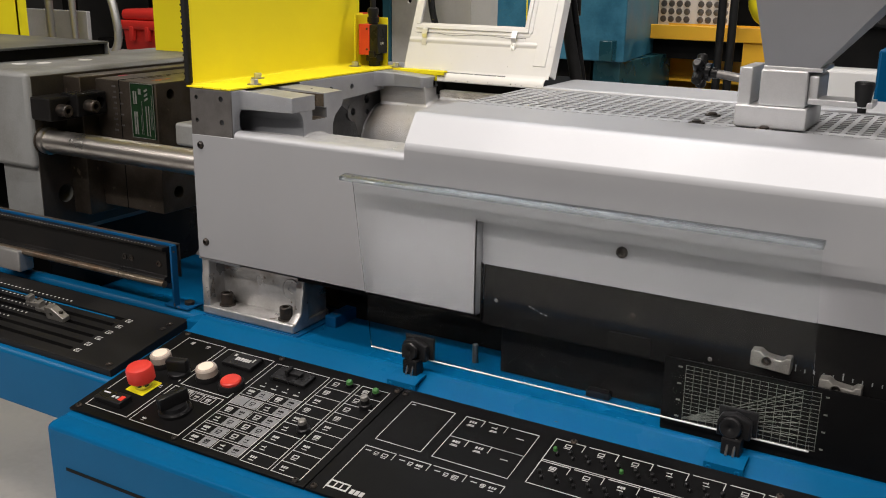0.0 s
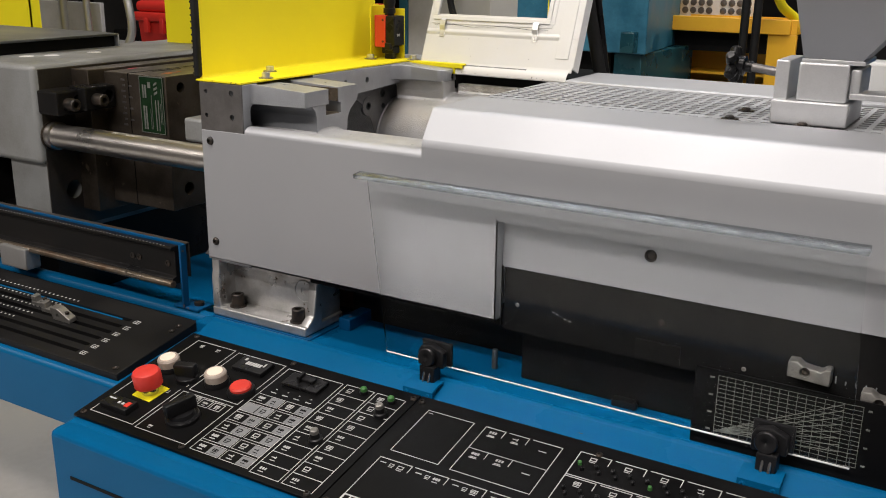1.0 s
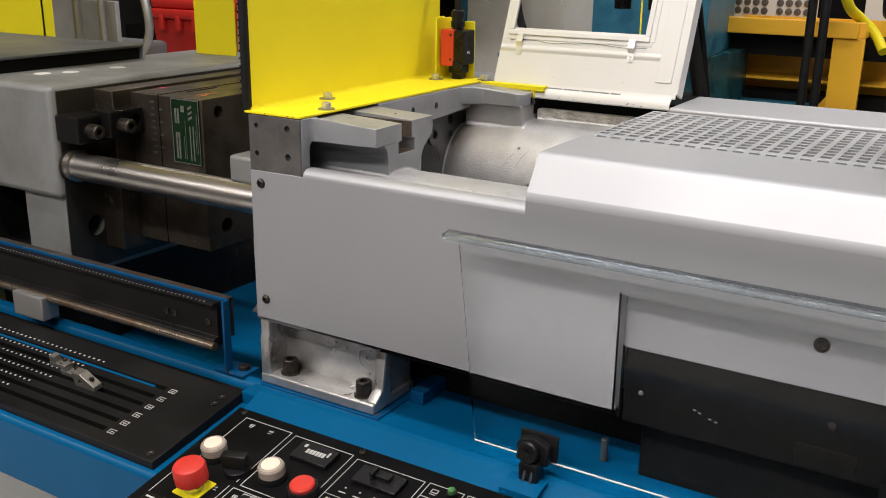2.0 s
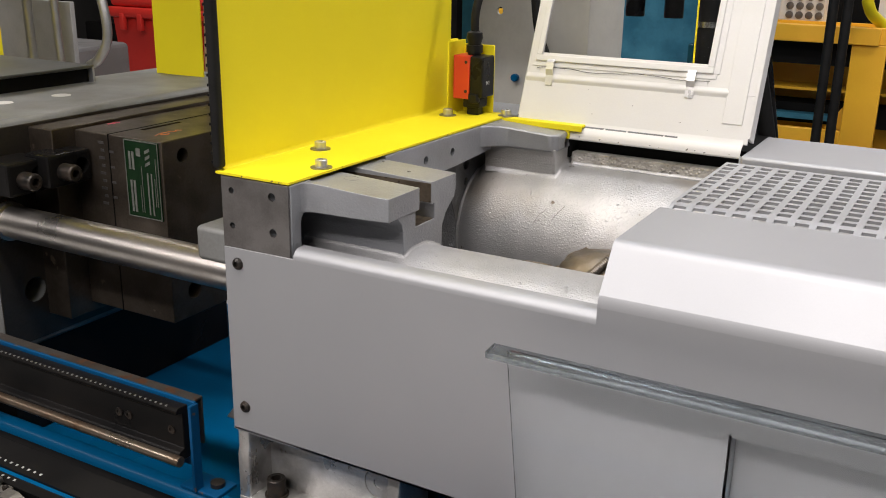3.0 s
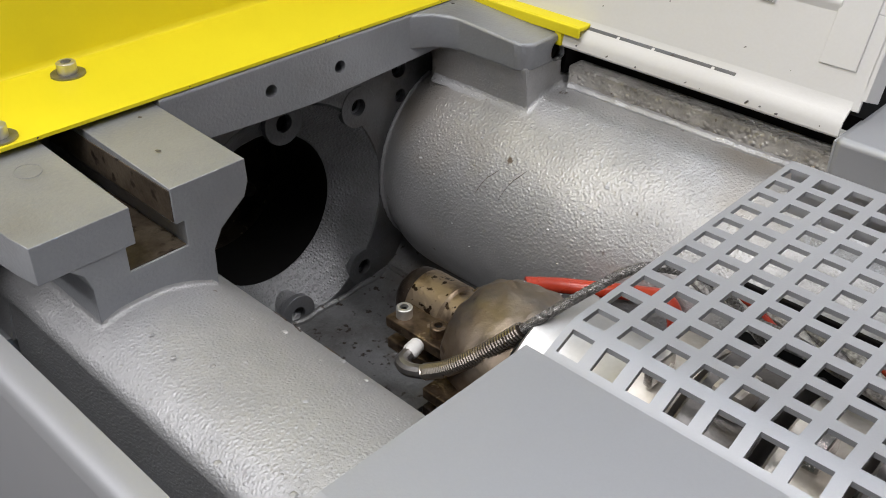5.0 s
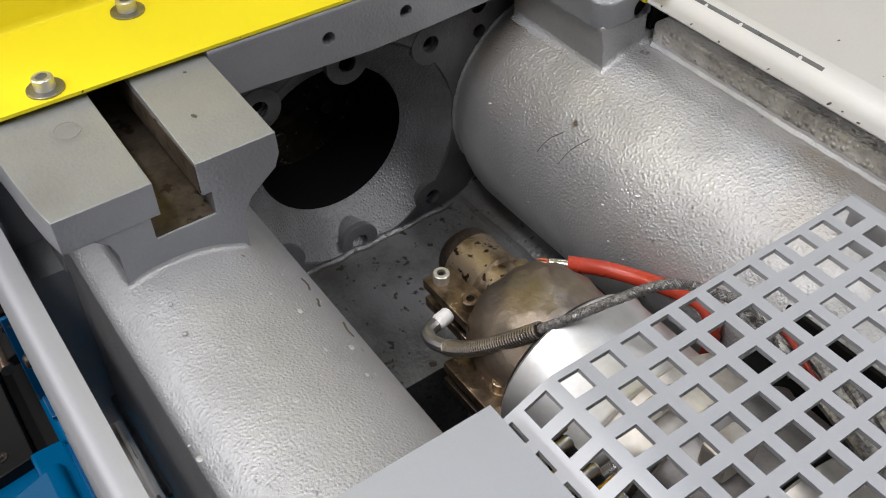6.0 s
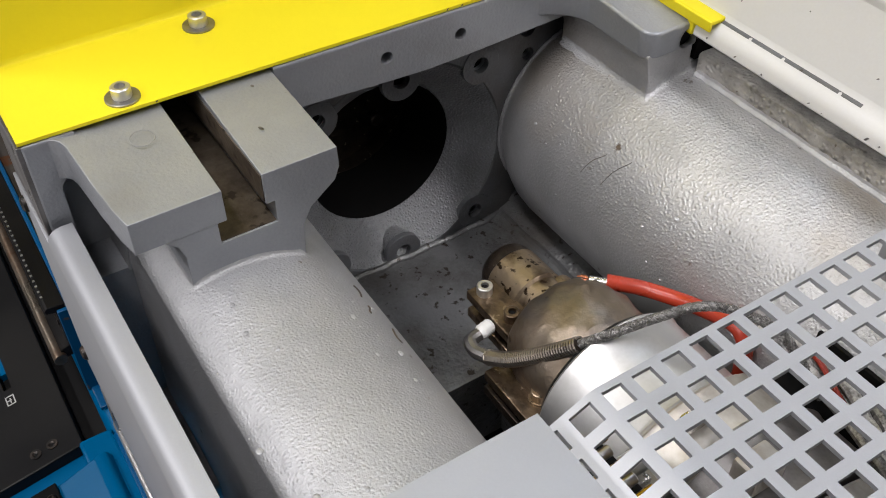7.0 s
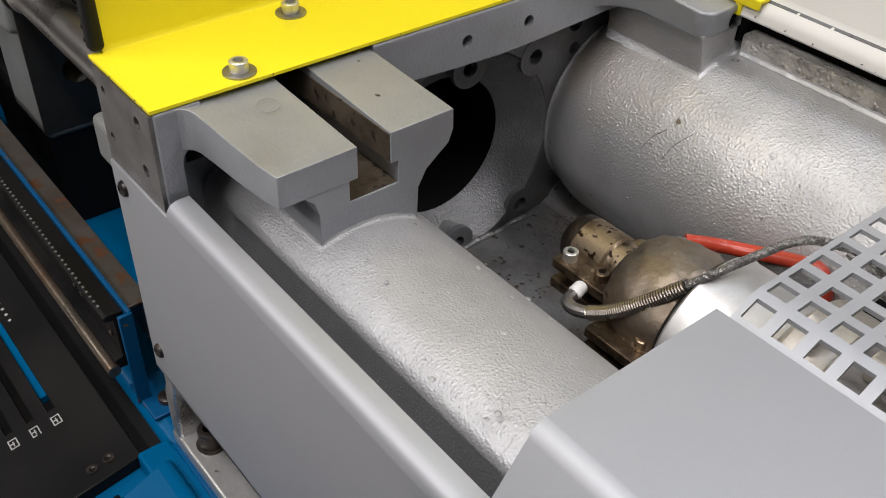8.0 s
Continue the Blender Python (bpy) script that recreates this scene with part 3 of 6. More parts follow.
bm = bead([(0.0605, 0.433 + 0.0825 * math.cos(a), 1.17 + 0.0825 * math.sin(a)) for a in np.linspace(1.9, 4.0, 26)], 0.0019, 1, 0.6)
part("weld_bead", bm, CAST, housing)


shoulder = prof[2:8]


def on_near(y):
    if y < shoulder[-1][0]:
        return float(np.interp(y, [p[0] for p in shoulder], [p[1] for p in shoulder]))
    return 1.1652 + math.sqrt(max(0.0, 0.083 ** 2 - (y - 0.085) ** 2))


def on_far(y):
    return 1.17 + math.sqrt(max(0.0, 0.0935 ** 2 - (y - 0.433) ** 2))


def fillet(stations, surface, size, seed):
    """A hollow cast fillet between an upright wall and a tube: stations of (x, y, outward x, outward y)."""
    rg = random.Random(seed)
    bm, rows = bmesh.new(), []
    for x, y, nx, ny in stations:
        k = size * rg.uniform(0.88, 1.15)
        row = []
        for up, out in ((1.0, -0.06), (0.5, 0.08), (0.22, 0.25), (0.08, 0.5), (0.015, 0.8), (-0.04, 1.05)):
            px, py = x + nx * out * k, y + ny * out * k
            row.append(bm.verts.new((px, py, surface(py) + up * k + rg.uniform(-0.02, 0.02) * k)))
        rows.append(row)
    for one, two in zip(rows, rows[1:]):
        for k in range(5):
            bm.faces.new((one[k], one[k + 1], two[k + 1], two[k]))
    return bm


def round_corner(x, y, a0, a1, n=6):
    return [(x, y, math.cos(radians(a0 + (a1 - a0) * k / n)), math.sin(radians(a0 + (a1 - a0) * k / n))) for k in range(n + 1)]


foot_line = [(0.05 + 0.0057 * k, 0.06, 0.0, -1.0) for k in range(20)] + round_corner(0.1638, 0.0602, -90, 0) + [(0.164, 0.0602 + 0.0056 * k, 1.0, 0.0) for k in range(1, 13)] + round_corner(0.1638, 0.1295, 0, 60, 4)
part("cast_fillet", fillet(foot_line, on_near, 0.0036, 2), CAST, housing, "rough cast fillet")
foot_line = [(0.078 + 0.0055 * k, 0.3932, 0.0, -1.0) for k in range(17)] + round_corner(0.1702, 0.3934, -90, 0) + [(0.1705, 0.3934 + 0.005 * k, 1.0, 0.0) for k in range(1, 9)]
part("cast_fillet", fillet(foot_line, on_far, 0.0044, 3), CAST, housing, "rough cast fillet")
bm = bead(smooth_line([(0.178, 0.433, 1.2635), (0.3, 0.4325, 1.264), (0.45, 0.433, 1.2635), (0.8, 0.4325, 1.264)], 9), 0.0036, 4, 0.45)
part("weld_bead", bm, CAST, housing)
bm = bead([(0.0625 + 0.001 * math.sin(9 * k), 0.19 + 0.0145 * k, 1.0815 + 0.0011 * max(0, k - 8)) for k in range(13)], 0.0034, 7, 0.5)
part("weld_bead", bm, OILY, housing, "oily weld bead at the trough floor")
bm = bead([(0.062 + 0.02 * k, 0.3545 + 0.001 * math.sin(5 * k), 1.0872) for k in range(12)], 0.0032, 8, 0.6)
part("weld_bead", bm, OILY, housing, "oily weld bead at the trough floor")
bm = bmesh.new()
rng = random.Random(4)
for k in range(150):
    x, y = rng.uniform(0.19, 0.5), rng.uniform(0.04, 0.15)
    if k % 3 == 0:
        a = rng.uniform(radians(95), radians(190))
        p = Vector((rng.uniform(0.1, 0.5), 0.433 + 0.0935 * math.cos(a), 1.17 + 0.0935 * math.sin(a)))
    else:
        p = Vector((x, y, 1.248 if y < 0.085 else 1.1652 + math.sqrt(max(0, 0.083 ** 2 - (y - 0.085) ** 2))))
    r = rng.choice((0.0004, 0.0005, 0.0005, 0.0006, 0.0008, 0.001, 0.0014))
    bmesh.ops.create_icosphere(bm, subdivisions=2, radius=r * 1.5, matrix=Matrix.Translation(p) @ Matrix.Diagonal((1, 1, 0.3, 1)))
tagged(part("blistered_paint", bm, CAST, housing, "small blisters in the silver paint"), kind="stuff")

# ---------------------------------------------------------------- sheet metal covers
cover = thing("front_cover", (0.4, 0.0, 1.05), "silver painted sheet metal front cover with sloped hood", "machine cover")
low = [(0.0, 1.05), (0.0, 1.244), (0.0004, 1.247), (0.0016, 1.2496), (0.0036, 1.2518), (0.0062, 1.2533), (0.0092, 1.254), (0.0168, 1.2541), (0.0168, 1.247)]
bm = sheet(bmesh.new(), low[::-1], 0.0022, "x", 0.083, 0.376)
prism(bm, [(0.0002, 1.05), (0.0835, 1.05), (0.0835, 1.2445), (0.0002, 1.2435)], "y", 0.0, 0.0022, 0.0006)
part("side_panel", bm, SILVER, cover)
hood = [(0.0, 1.1805), (0.0, 1.258), (0.0006, 1.263), (0.0025, 1.2675), (0.0243, 1.299), (0.0268, 1.3025), (0.0302, 1.3046), (0.034, 1.305), (0.1425, 1.305), (0.1425, 1.297)]
bm = sheet(bmesh.new(), hood[::-1], 0.0022, "x", 0.376, 1.32)
prism(bm, [(0.376, 1.05), (0.4868, 1.05), (0.4868, 1.1806), (0.376, 1.1806)], "y", 0.0, 0.0022)
box(bm, 0.4846, 0.4868, 0.0, 0.017, 1.05, 1.1805)
box(bm, 0.0002, 0.4868, 0.0, 0.012, 1.05, 1.0522)
box(bm, 0.4868, 1.32, 0.0, 0.017, 1.1785, 1.1807)
part("hood", bm, SILVER, cover)
part("recessed_strip", box(bmesh.new(), 0.487, 1.32, 0.0155, 0.018, 1.118, 1.182, 0.0006), SILVER, cover)


def button_screw(name, at, way, r, parent, mat, socket=0.45):
    bm = lathe(bmesh.new(), [(-0.003, r), (0, r), (r * 0.35, r * 0.85), (r * 0.55, r * 0.55), (r * 0.55, r * socket), (r * 0.15, r * socket * 0.9)], at, way, 20, cap=False)
    lathe(bm, [(r * 0.15, r * socket * 0.9), (r * 0.14, 0.0001)], at, way, 20, cap=False)
    return part(name, bm, mat, parent, "black hex socket screw")


for x, z in ((0.0165, 1.2285), (0.0165, 1.078)):
    button_screw("screw", (x, 0, z), (0, -1, 0), 0.0062, cover, BLACKBOLT)
button_screw("screw", (0.675, 0.0155, 1.163), (0, -1, 0), 0.0075, cover, BLACKBOLT)

# perforated top cover
perf = thing("perforated_cover", (0.8, 0.25, 1.29), "silver painted perforated sheet with square holes", "machine cover")
PITCH, HOLE = 0.01735, 0.0113


def lattice(x0, x1, y0, y1, z, th, xs, ys, size):
    """A sheet with square holes at all (x, y) of xs and ys."""
    ex = sorted([x0, x1] + [x + s * size / 2 for x in xs for s in (-1, 1)])
    ey = sorted([y0, y1] + [y + s * size / 2 for y in ys for s in (-1, 1)])
    verts, faces = [], []
    nx, ny = len(ex), len(ey)
    for zz in (z, z - th):
        verts += [(x, y, zz) for x in ex for y in ey]
    at = lambda i, j, k: k * nx * ny + i * ny + j
    void = lambda i, j: i % 2 == 1 and j % 2 == 1
    for i in range(nx - 1):
        for j in range(ny - 1):
            if void(i, j):
                a, b, c, d = (i, j), (i + 1, j), (i + 1, j + 1), (i, j + 1)
                for p, q in ((a, b), (b, c), (c, d), (d, a)):
                    faces.append((at(*p, 0), at(*q, 0), at(*q, 1), at(*p, 1)))
            else:
                faces.append((at(i, j, 0), at(i + 1, j, 0), at(i + 1, j + 1, 0), at(i, j + 1, 0)))
                faces.append((at(i, j + 1, 1), at(i + 1, j + 1, 1), at(i + 1, j, 1), at(i, j, 1)))
    edge = [(i, 0) for i in range(nx)] + [(nx - 1, j) for j in range(1, ny)] + [(i, ny - 1) for i in range(nx - 2, -1, -1)] + [(0, j) for j in range(ny - 2, 0, -1)]
    for p, q in zip(edge, edge[1:] + edge[:1]):
        faces.append((at(*p, 0), at(*q, 0), at(*q, 1), at(*p, 1)))
    me = bpy.data.meshes.new("lattice")
    me.from_pydata(verts, [], faces)
    bm = bmesh.new()
    bm.from_mesh(me)
    bpy.data.meshes.remove(me)
    return bm


xs, ys = [0.3872 + PITCH * k for k in range(40)], [0.1615 + PITCH * k for k in range(-1, 12)]
bm = lattice(0.378, 1.085, 0.1335, 0.366, 1.3035, 0.0026, xs, ys, HOLE)
for v in bm.verts:
    v.co.z -= 0.45 * max(0, 0.1705 - v.co.y)
part("sheet", bm, SILVER, perf)
bm = sheet(bmesh.new(), [(0.366, 1.3035), (0.37, 1.302), (0.372, 1.297), (0.372, 1.27)], -0.0018, "x", 0.378, 1.085)
part("rear_fold", bm, SILVER, perf)
for x, y in ((0.712, 0.157), (0.711, 0.236), (0.796, 0.1525)):
    bm = lathe(bmesh.new(), [(0, 0.0105), (0.0012, 0.0105), (0.0012, 0.006), (0.003, 0.0058), (0.0045, 0.004), (0.0045, 0.0001)], (x, y, 1.3035), (0, 0, 1), 20, cap=False)
    part("screw", bm, BLACKBOLT, perf, "dark pan head screw")

rail = thing("rear_rail_cover", (0.8, 0.48, 1.2), "silver painted box shaped rail cover", "machine cover")
part("box", box(bmesh.new(), 0.3812, 1.32, 0.4125, 0.549, 1.2, 1.302, 0.004, 3), SILVER, rail)
part("end_cap", box(bmesh.new(), 0.3797, 0.3814, 0.4155, 0.546, 1.203, 1.2988, 0.0006), SILVER, rail)

# ---------------------------------------------------------------- yellow guard
guard = thing("yellow_guard", (0.02, 0.2, 1.308), "bright yellow painted sheet metal safety guard", "machine guard")
bm = sheet(bmesh.new(), [(0.0, 1.3126), (-0.004, 1.3126), (-0.0065, 1.3134), (-0.008, 1.3154), (-0.0085, 1.319), (-0.0085, 1.85)], -0.0022, "y", 0.012, 0.447)
prism(bm, [(0.0, 0.0035), (0.0775, 0.0035), (0.0845, 0.447), (0.0, 0.447)], "z", 1.3126, 1.3148)
box(bm, -0.0085, 0.0, 0.0035, 0.012, 1.3126, 1.3148)
part("angle_plate", bm, YELLOW, guard)
bm = box(bmesh.new(), 0.075, 0.19, 0.4235, 0.4365, 1.3105, 1.3138, 0.0012)
box(bm, 0.078, 0.19, 0.4214, 0.4238, 1.3062, 1.3138, 0.001)
box(bm, 0.1685, 0.1745, 0.4222, 0.4362, 1.2965, 1.312, 0.0012)
part("side_tab", bm, YELLOW, guard)
# unseen plate, added to keep overhead light off the mould and tray
part("unseen_shade_plate", box(bmesh.new(), -1.3, -0.0085, 0.02, 0.6, 1.848, 1.851), YELLOW, guard)
bm = bmesh.new()
box(bm, -0.0138, -0.0036, 0.0045, 0.0145, 1.3165, 1.85, 0.0035, 4)
part("edge_seal", bm, RUBBER, guard, "black rubber edge seal")
bm = bmesh.new()
for k in range(60):
    box(bm, -0.0141, -0.0125, 0.0045, 0.0065, 1.321 + 0.009 * k, 1.3238 + 0.009 * k, 0.0004, 1)
part("seal_ribs", bm, PLASTIC, guard)


def cap_screw(at, parent, r=0.006, h=0.0085, washer=0.0106, mat=None, wmat=None):
    x, y, z = at
    bm = lathe(bmesh.new(), [(0, washer * 0.45), (0, washer), (0.0012, washer), (0.0014, washer - 0.0004), (0.0014, r * 0.9)], at, (0, 0, 1), 28, cap=False)
    w = part("washer", bm, wmat or WASHER, parent)
    bm = lathe(bmesh.new(), [(0.001, r * 0.98), (0.0018, r), (h - 0.0006, r), (h, r - 0.0008), (h, r * 0.55)], at, (0, 0, 1), 28, cap=False)
    lathe(bm, [(h, r * 0.55), (h * 0.45, r * 0.52), (h * 0.4, 0.0001)], at, (0, 0, 1), 6, cap=False)
    part("cap_screw", bm, mat or BOLT, parent, "zinc plated socket cap screw")


for x, y in ((0.066, 0.0685), (0.0135, 0.1375), (0.0225, 0.391), (0.0835, 0.4325)):
    cap_screw((x, y, 1.3148 if y < 0.42 else 1.3139), guard)

# limit switch on its yellow bracket
switch = thing("limit_switch", (0.04, 0.415, 1.312), "red and black safety limit switch on yellow bracket", "switch")
bm = box(bmesh.new(), 0.0165, 0.019, 0.398, 0.442, 1.3152, 1.405, 0.0008)
box(bm, 0.0165, 0.062, 0.437, 0.44, 1.3152, 1.4, 0.0008)
box(bm, 0.017, 0.03, 0.3975, 0.4, 1.3152, 1.32)
box(bm, 0.0125, 0.0172, 0.41, 0.425, 1.399, 1.407, 0.001)
part("bracket", bm, YELLOW, switch, "yellow painted bracket")
part("body", box(bmesh.new(), 0.0225, 0.0455, 0.403, 0.436, 1.335, 1.389, 0.0015), SWITCHRED, switch, "red switch body")
bm = box(bmesh.new(), 0.0455, 0.064, 0.4035, 0.4355, 1.338, 1.3885, 0.002)
box(bm, 0.045, 0.058, 0.4005, 0.41, 1.331, 1.343, 0.002)
part("cover", bm, PLASTIC, switch, "black switch cover")
bm = box(bmesh.new(), 0.034, 0.058, 0.408, 0.43, 1.324, 1.337, 0.002)
box(bm, 0.038, 0.054, 0.412, 0.426, 1.315, 1.326, 0.001)
part("actuator_head", bm, PLASTIC, switch)
for z in (1.345, 1.381):
    part("screw", lathe(bmesh.new(), [(-0.001, 0.002), (0.0006, 0.002), (0.0008, 0.0012), (0.0003, 0.0001)], (0.0405, 0.403, z), (0, -1, 0), 12, cap=False), BLACKBOLT, switch)
bm = lathe(bmesh.new(), [(0, 0.0085), (0.004, 0.0085), (0.004, 0.0105), (0.013, 0.0105), (0.013, 0.0085), (0.016, 0.0085), (0.022, 0.0105), (0.028, 0.0095), (0.03, 0.006)], (0.043, 0.42, 1.388), (0, 0, 1), 20)
part("cable_gland", bm, PLASTIC, switch)
bm = sweep(bmesh.new(), smooth_line([(0.043, 0.42, 1.414), (0.043, 0.421, 1.44), (0.047, 0.43, 1.47), (0.06, 0.445, 1.52), (0.08, 0.47, 1.6)], 8), 0.0052, 12)
part("cable", bm, RUBBER, switch, "black cable")


def text_part(body, size, m, material, parent, name="lettering", label=""):
    cu = bpy.data.curves.new("text", "FONT")
    cu.body, cu.size, cu.extrude = body, size, 0.0001
    cu.align_x, cu.align_y = "CENTER", "CENTER"
    ob = new("tmp", cu)
    dg = bpy.context.evaluated_depsgraph_get()
    bm = bmesh.new()
    bm.from_mesh(ob.evaluated_get(dg).to_mesh())
    bpy.data.objects.remove(ob)
    bm.transform(m)
    return part(name, bm, material, parent, label)


text_part("B42", 0.0062, pose(0.0655, 0.4145, 1.356, 90, 0, 90), INK, switch, label="white printed code")

# ---------------------------------------------------------------- safety door, tilted open
door = thing("safety_door", (0.24, 0.44, 1.316), "off-white painted safety door with window, tilted open", "machine door")
SLOPE = math.degrees(math.atan(0.4))
DM = pose(0, 0.437, 1.318, -SLOPE, 0, 0)  # door's own plane: x along, z up the slope, y into the back


def dbox(bm, x0, x1, y0, y1, z0, z1, bev=0.0006):
    return box(bm, x0, x1, y0, y1, z0, z1, bev, 2, DM)


bm = bmesh.new()
dbox(bm, 0.099, 0.383, 0, 0.002, -0.008, 0.0475)
dbox(bm, 0.1, 0.116, 0.0, 0.002, 0.0475, 0.36)
dbox(bm, 0.326, 0.3815, 0.0, 0.002, 0.0475, 0.36)
dbox(bm, 0.116, 0.326, 0.0, 0.002, 0.0475, 0.0805)
dbox(bm, 0.116, 0.326, 0.0, 0.002, 0.3, 0.36)
dbox(bm, 0.381, 0.385, 0.0, 0.024, -0.001, 0.36)
dbox(bm, 0.098, 0.1, 0.0, 0.024, 0.0, 0.36)
part("skin", bm, WHITEDOOR, door)
bm = bmesh.new()
prism(bm, [(-0.0002, 0.0435), (-0.0008, 0.0449), (-0.002, 0.0464), (-0.0027, 0.048), (-0.0026, 0.0497), (-0.0018, 0.0514), (-0.0008, 0.0529), (-0.0002, 0.0542), (0.0018, 0.0542), (0.0018, 0.043)], "x", 0.1, 0.352, m=DM)
part("swage_line", bm, WHITEDOOR, door)
part("side_strip", dbox(bmesh.new(), 0.3505, 0.3735, -0.0016, 0.0006, 0.0135, 0.36), WHITEDOOR, door)
bm = bmesh.new()
for x0, x1, z0, z1 in ((0.109, 0.331, 0.069, 0.0765), (0.109, 0.1165, 0.0765, 0.32), (0.3235, 0.331, 0.0765, 0.32), (0.109, 0.331, 0.312, 0.32)):
    dbox(bm, x0, x1, -0.004, 0.0, z0, z1, 0.001)
for x0, x1, z0, z1 in ((0.105, 0.335, 0.063, 0.0695), (0.105, 0.1095, 0.0695, 0.33), (0.3305, 0.338, 0.0695, 0.33)):
    dbox(bm, x0, x1, -0.0012, 0.0006, z0, z1, 0.0004)
part("window_frame", bm, WHITEDOOR, door)
pane = part("pane", dbox(bmesh.new(), 0.114, 0.328, 0.003, 0.005, 0.072, 0.322, 0.0), GLASS, door, "clear window pane")
pane.visible_shadow = False
rg = random.Random(8)
seam = [DM @ Vector((0.112 + 0.0155 * k, -0.0016, 0.0605 + 0.0014 * math.sin(k * 0.9) + 0.0006 * rg.uniform(-1, 1))) for k in range(15)]
part("sealant_line", sweep(bmesh.new(), smooth_line(seam, 4), 0.0003, 6), RUBBER, door, "wavy dark sealant line")
for x in (0.131, 0.3075):
    bm = sheet(bmesh.new(), [(-0.0006, 0.0395), (-0.0018, 0.052), (-0.0065, 0.058), (-0.0065, 0.0665), (-0.0035, 0.0705)], 0.0012, "x", x - 0.0048, x + 0.0048)
    bm.transform(DM)
    part("clip", bm, CLIPALU, door, "bent metal pane clip")
bm = sheet(bmesh.new(), [(0.4365, 1.3165), (0.434, 1.3115), (0.43, 1.3088), (0.4266, 1.3058), (0.4247, 1.3018), (0.424, 1.2975), (0.4255, 1.2957), (0.437, 1.2952)], 0.0014, "x", 0.172, 0.3785)
part("bottom_lip", bm, WHITEDOOR, door, "chipped off-white bottom lip")
bm = carved(rod(bmesh.new(), (0.185, 0.4352, 1.3084), (0.304, 0.4352, 1.3084), 0.0036, seg=20), [hole((x, 0.4352, 1.3084), (x, 0.425, 1.318), 0.0013) for x in (0.215, 0.243, 0.288)] + [rod(bmesh.new(), (0.296, 0.4352, 1.3084), (0.31, 0.4352, 1.3084), 0.0026, seg=16)])
part("hinge_tube", bm, DARKPLATEN, door, "dark steel hinge tube")
# dark strip that puts the hinge gap's shade into colour
part("hinge_gap_shade", box(bmesh.new(), 0.1, 0.193, 0.4364, 0.439, 1.3122, 1.3168, 0.0004), DARK, door, "dark strip for the shade in the hinge gap")

# ---------------------------------------------------------------- nozzle, heater bands and barrel
NY, NZ = 0.262, 1.17
barrel = thing("injection_barrel", (0.5, NY, 1.17), "heated injection barrel with burnt nozzle and steel heater bands", "machine part")
bm = lathe(bmesh.new(), [(0.004, 0.0001), (0.004, 0.008), (0, 0.009), (0.0, 0.012), (0.002, 0.0155), (0.006, 0.0185), (0.012, 0.0195), (0.014, 0.021), (0.042, 0.0213), (0.044, 0.0195), (0.075, 0.0195)], (0.178, NY + 0.007, NZ - 0.004), (1, 0, 0.0), 40)
part("nozzle_tip", bm, NOZZLE, barrel, "burnt brown steel nozzle tip")
part("tip_face", lathe(bmesh.new(), [(-0.0008, 0.006), (-0.001, 0.0128), (0.0012, 0.0166), (0.005, 0.0196), (0.01, 0.0206), (0.0138, 0.0204), (0.0142, 0.0195)], (0.178, NY + 0.007, NZ - 0.004), (1, 0, 0), 32, cap=False), CHAR, barrel, "charred nozzle mouth")
bm = box(bmesh.new(), 0.195, 0.251, NY - 0.0335, NY - 0.004, NZ - 0.0035, NZ + 0.0045, 0.001)
part("clamp_jaw", bm, GRIMESTEEL, barrel, "grimy clamp jaw")
bm = box(bmesh.new(), 0.193, 0.25, NY - 0.031, NY - 0.004, NZ - 0.0235, NZ - 0.0155, 0.001)
part("clamp_jaw", bm, GRIMESTEEL, barrel, "grimy clamp jaw")
bm = lathe(bmesh.new(), [(0, 0.02), (0, 0.0225), (0.002, 0.0245), (0.005, 0.0262), (0.009, 0.025)], (0.2365, NY - 0.001, NZ - 0.003), (1, 0, 0), 32)
part("clamp_collar", bm, CHAR, barrel)
for x, y in ((0.2034, 0.2376), (0.2324, 0.2392)):
    bm = lathe(bmesh.new(), [(0, 0.0055), (0.0072, 0.0055), (0.0078, 0.0048), (0.0078, 0.0028), (0.004, 0.0027), (0.004, 0.0001)], (x, y, NZ + 0.004), (0, 0, 1), 20, cap=False)
    part("clamp_screw", bm, BOLT if x < 0.21 else GRIMESTEEL, barrel)
    # black disc as the shade in the screw's socket
    part("socket", rod(bmesh.new(), (x, y, NZ + 0.0075), (x, y, NZ + 0.0096), 0.0027, seg=6), DARK, barrel)
bm = lathe(bmesh.new(), [(0, 0.026), (0.0015, 0.0345), (0.005, 0.0378), (0.011, 0.0408), (0.018, 0.043), (0.026, 0.0445), (0.034, 0.0453), (0.042, 0.0453), (0.049, 0.0445), (0.054, 0.043), (0.058, 0.041)], (0.2435, NY, NZ), (1, 0, 0), 56)
for v in bm.verts:
    # hammered dents in the thin band
    k = math.sin(v.co.x * 260) * math.sin(v.co.y * 210 + 1) * math.sin(v.co.z * 190) + 0.6 * math.sin(v.co.x * 410 + v.co.y * 330) * math.sin(v.co.z * 300 + 2)
    k -= 1.5 * math.exp(-((v.co.x - 0.27) / 0.006) ** 2 - ((v.co.y - NY + 0.006) / 0.007) ** 2) if v.co.z > NZ else 0
    v.co.y += (v.co.y - NY) * 0.045 * k
    v.co.z += (v.co.z - NZ) * 0.045 * k
part("nozzle_band", bm, TINTED, barrel, "heat tinted steel nozzle band")
part("band_clamp", box(bmesh.new(), 0.2527, 0.306, NY - 0.058, NY - 0.03, NZ - 0.013, NZ - 0.005, 0.001), GRIMESTEEL, barrel)
part("band_clamp", box(bmesh.new(), 0.2527, 0.306, NY - 0.058, NY - 0.03, NZ - 0.027, NZ - 0.019, 0.001), CHAR, barrel)
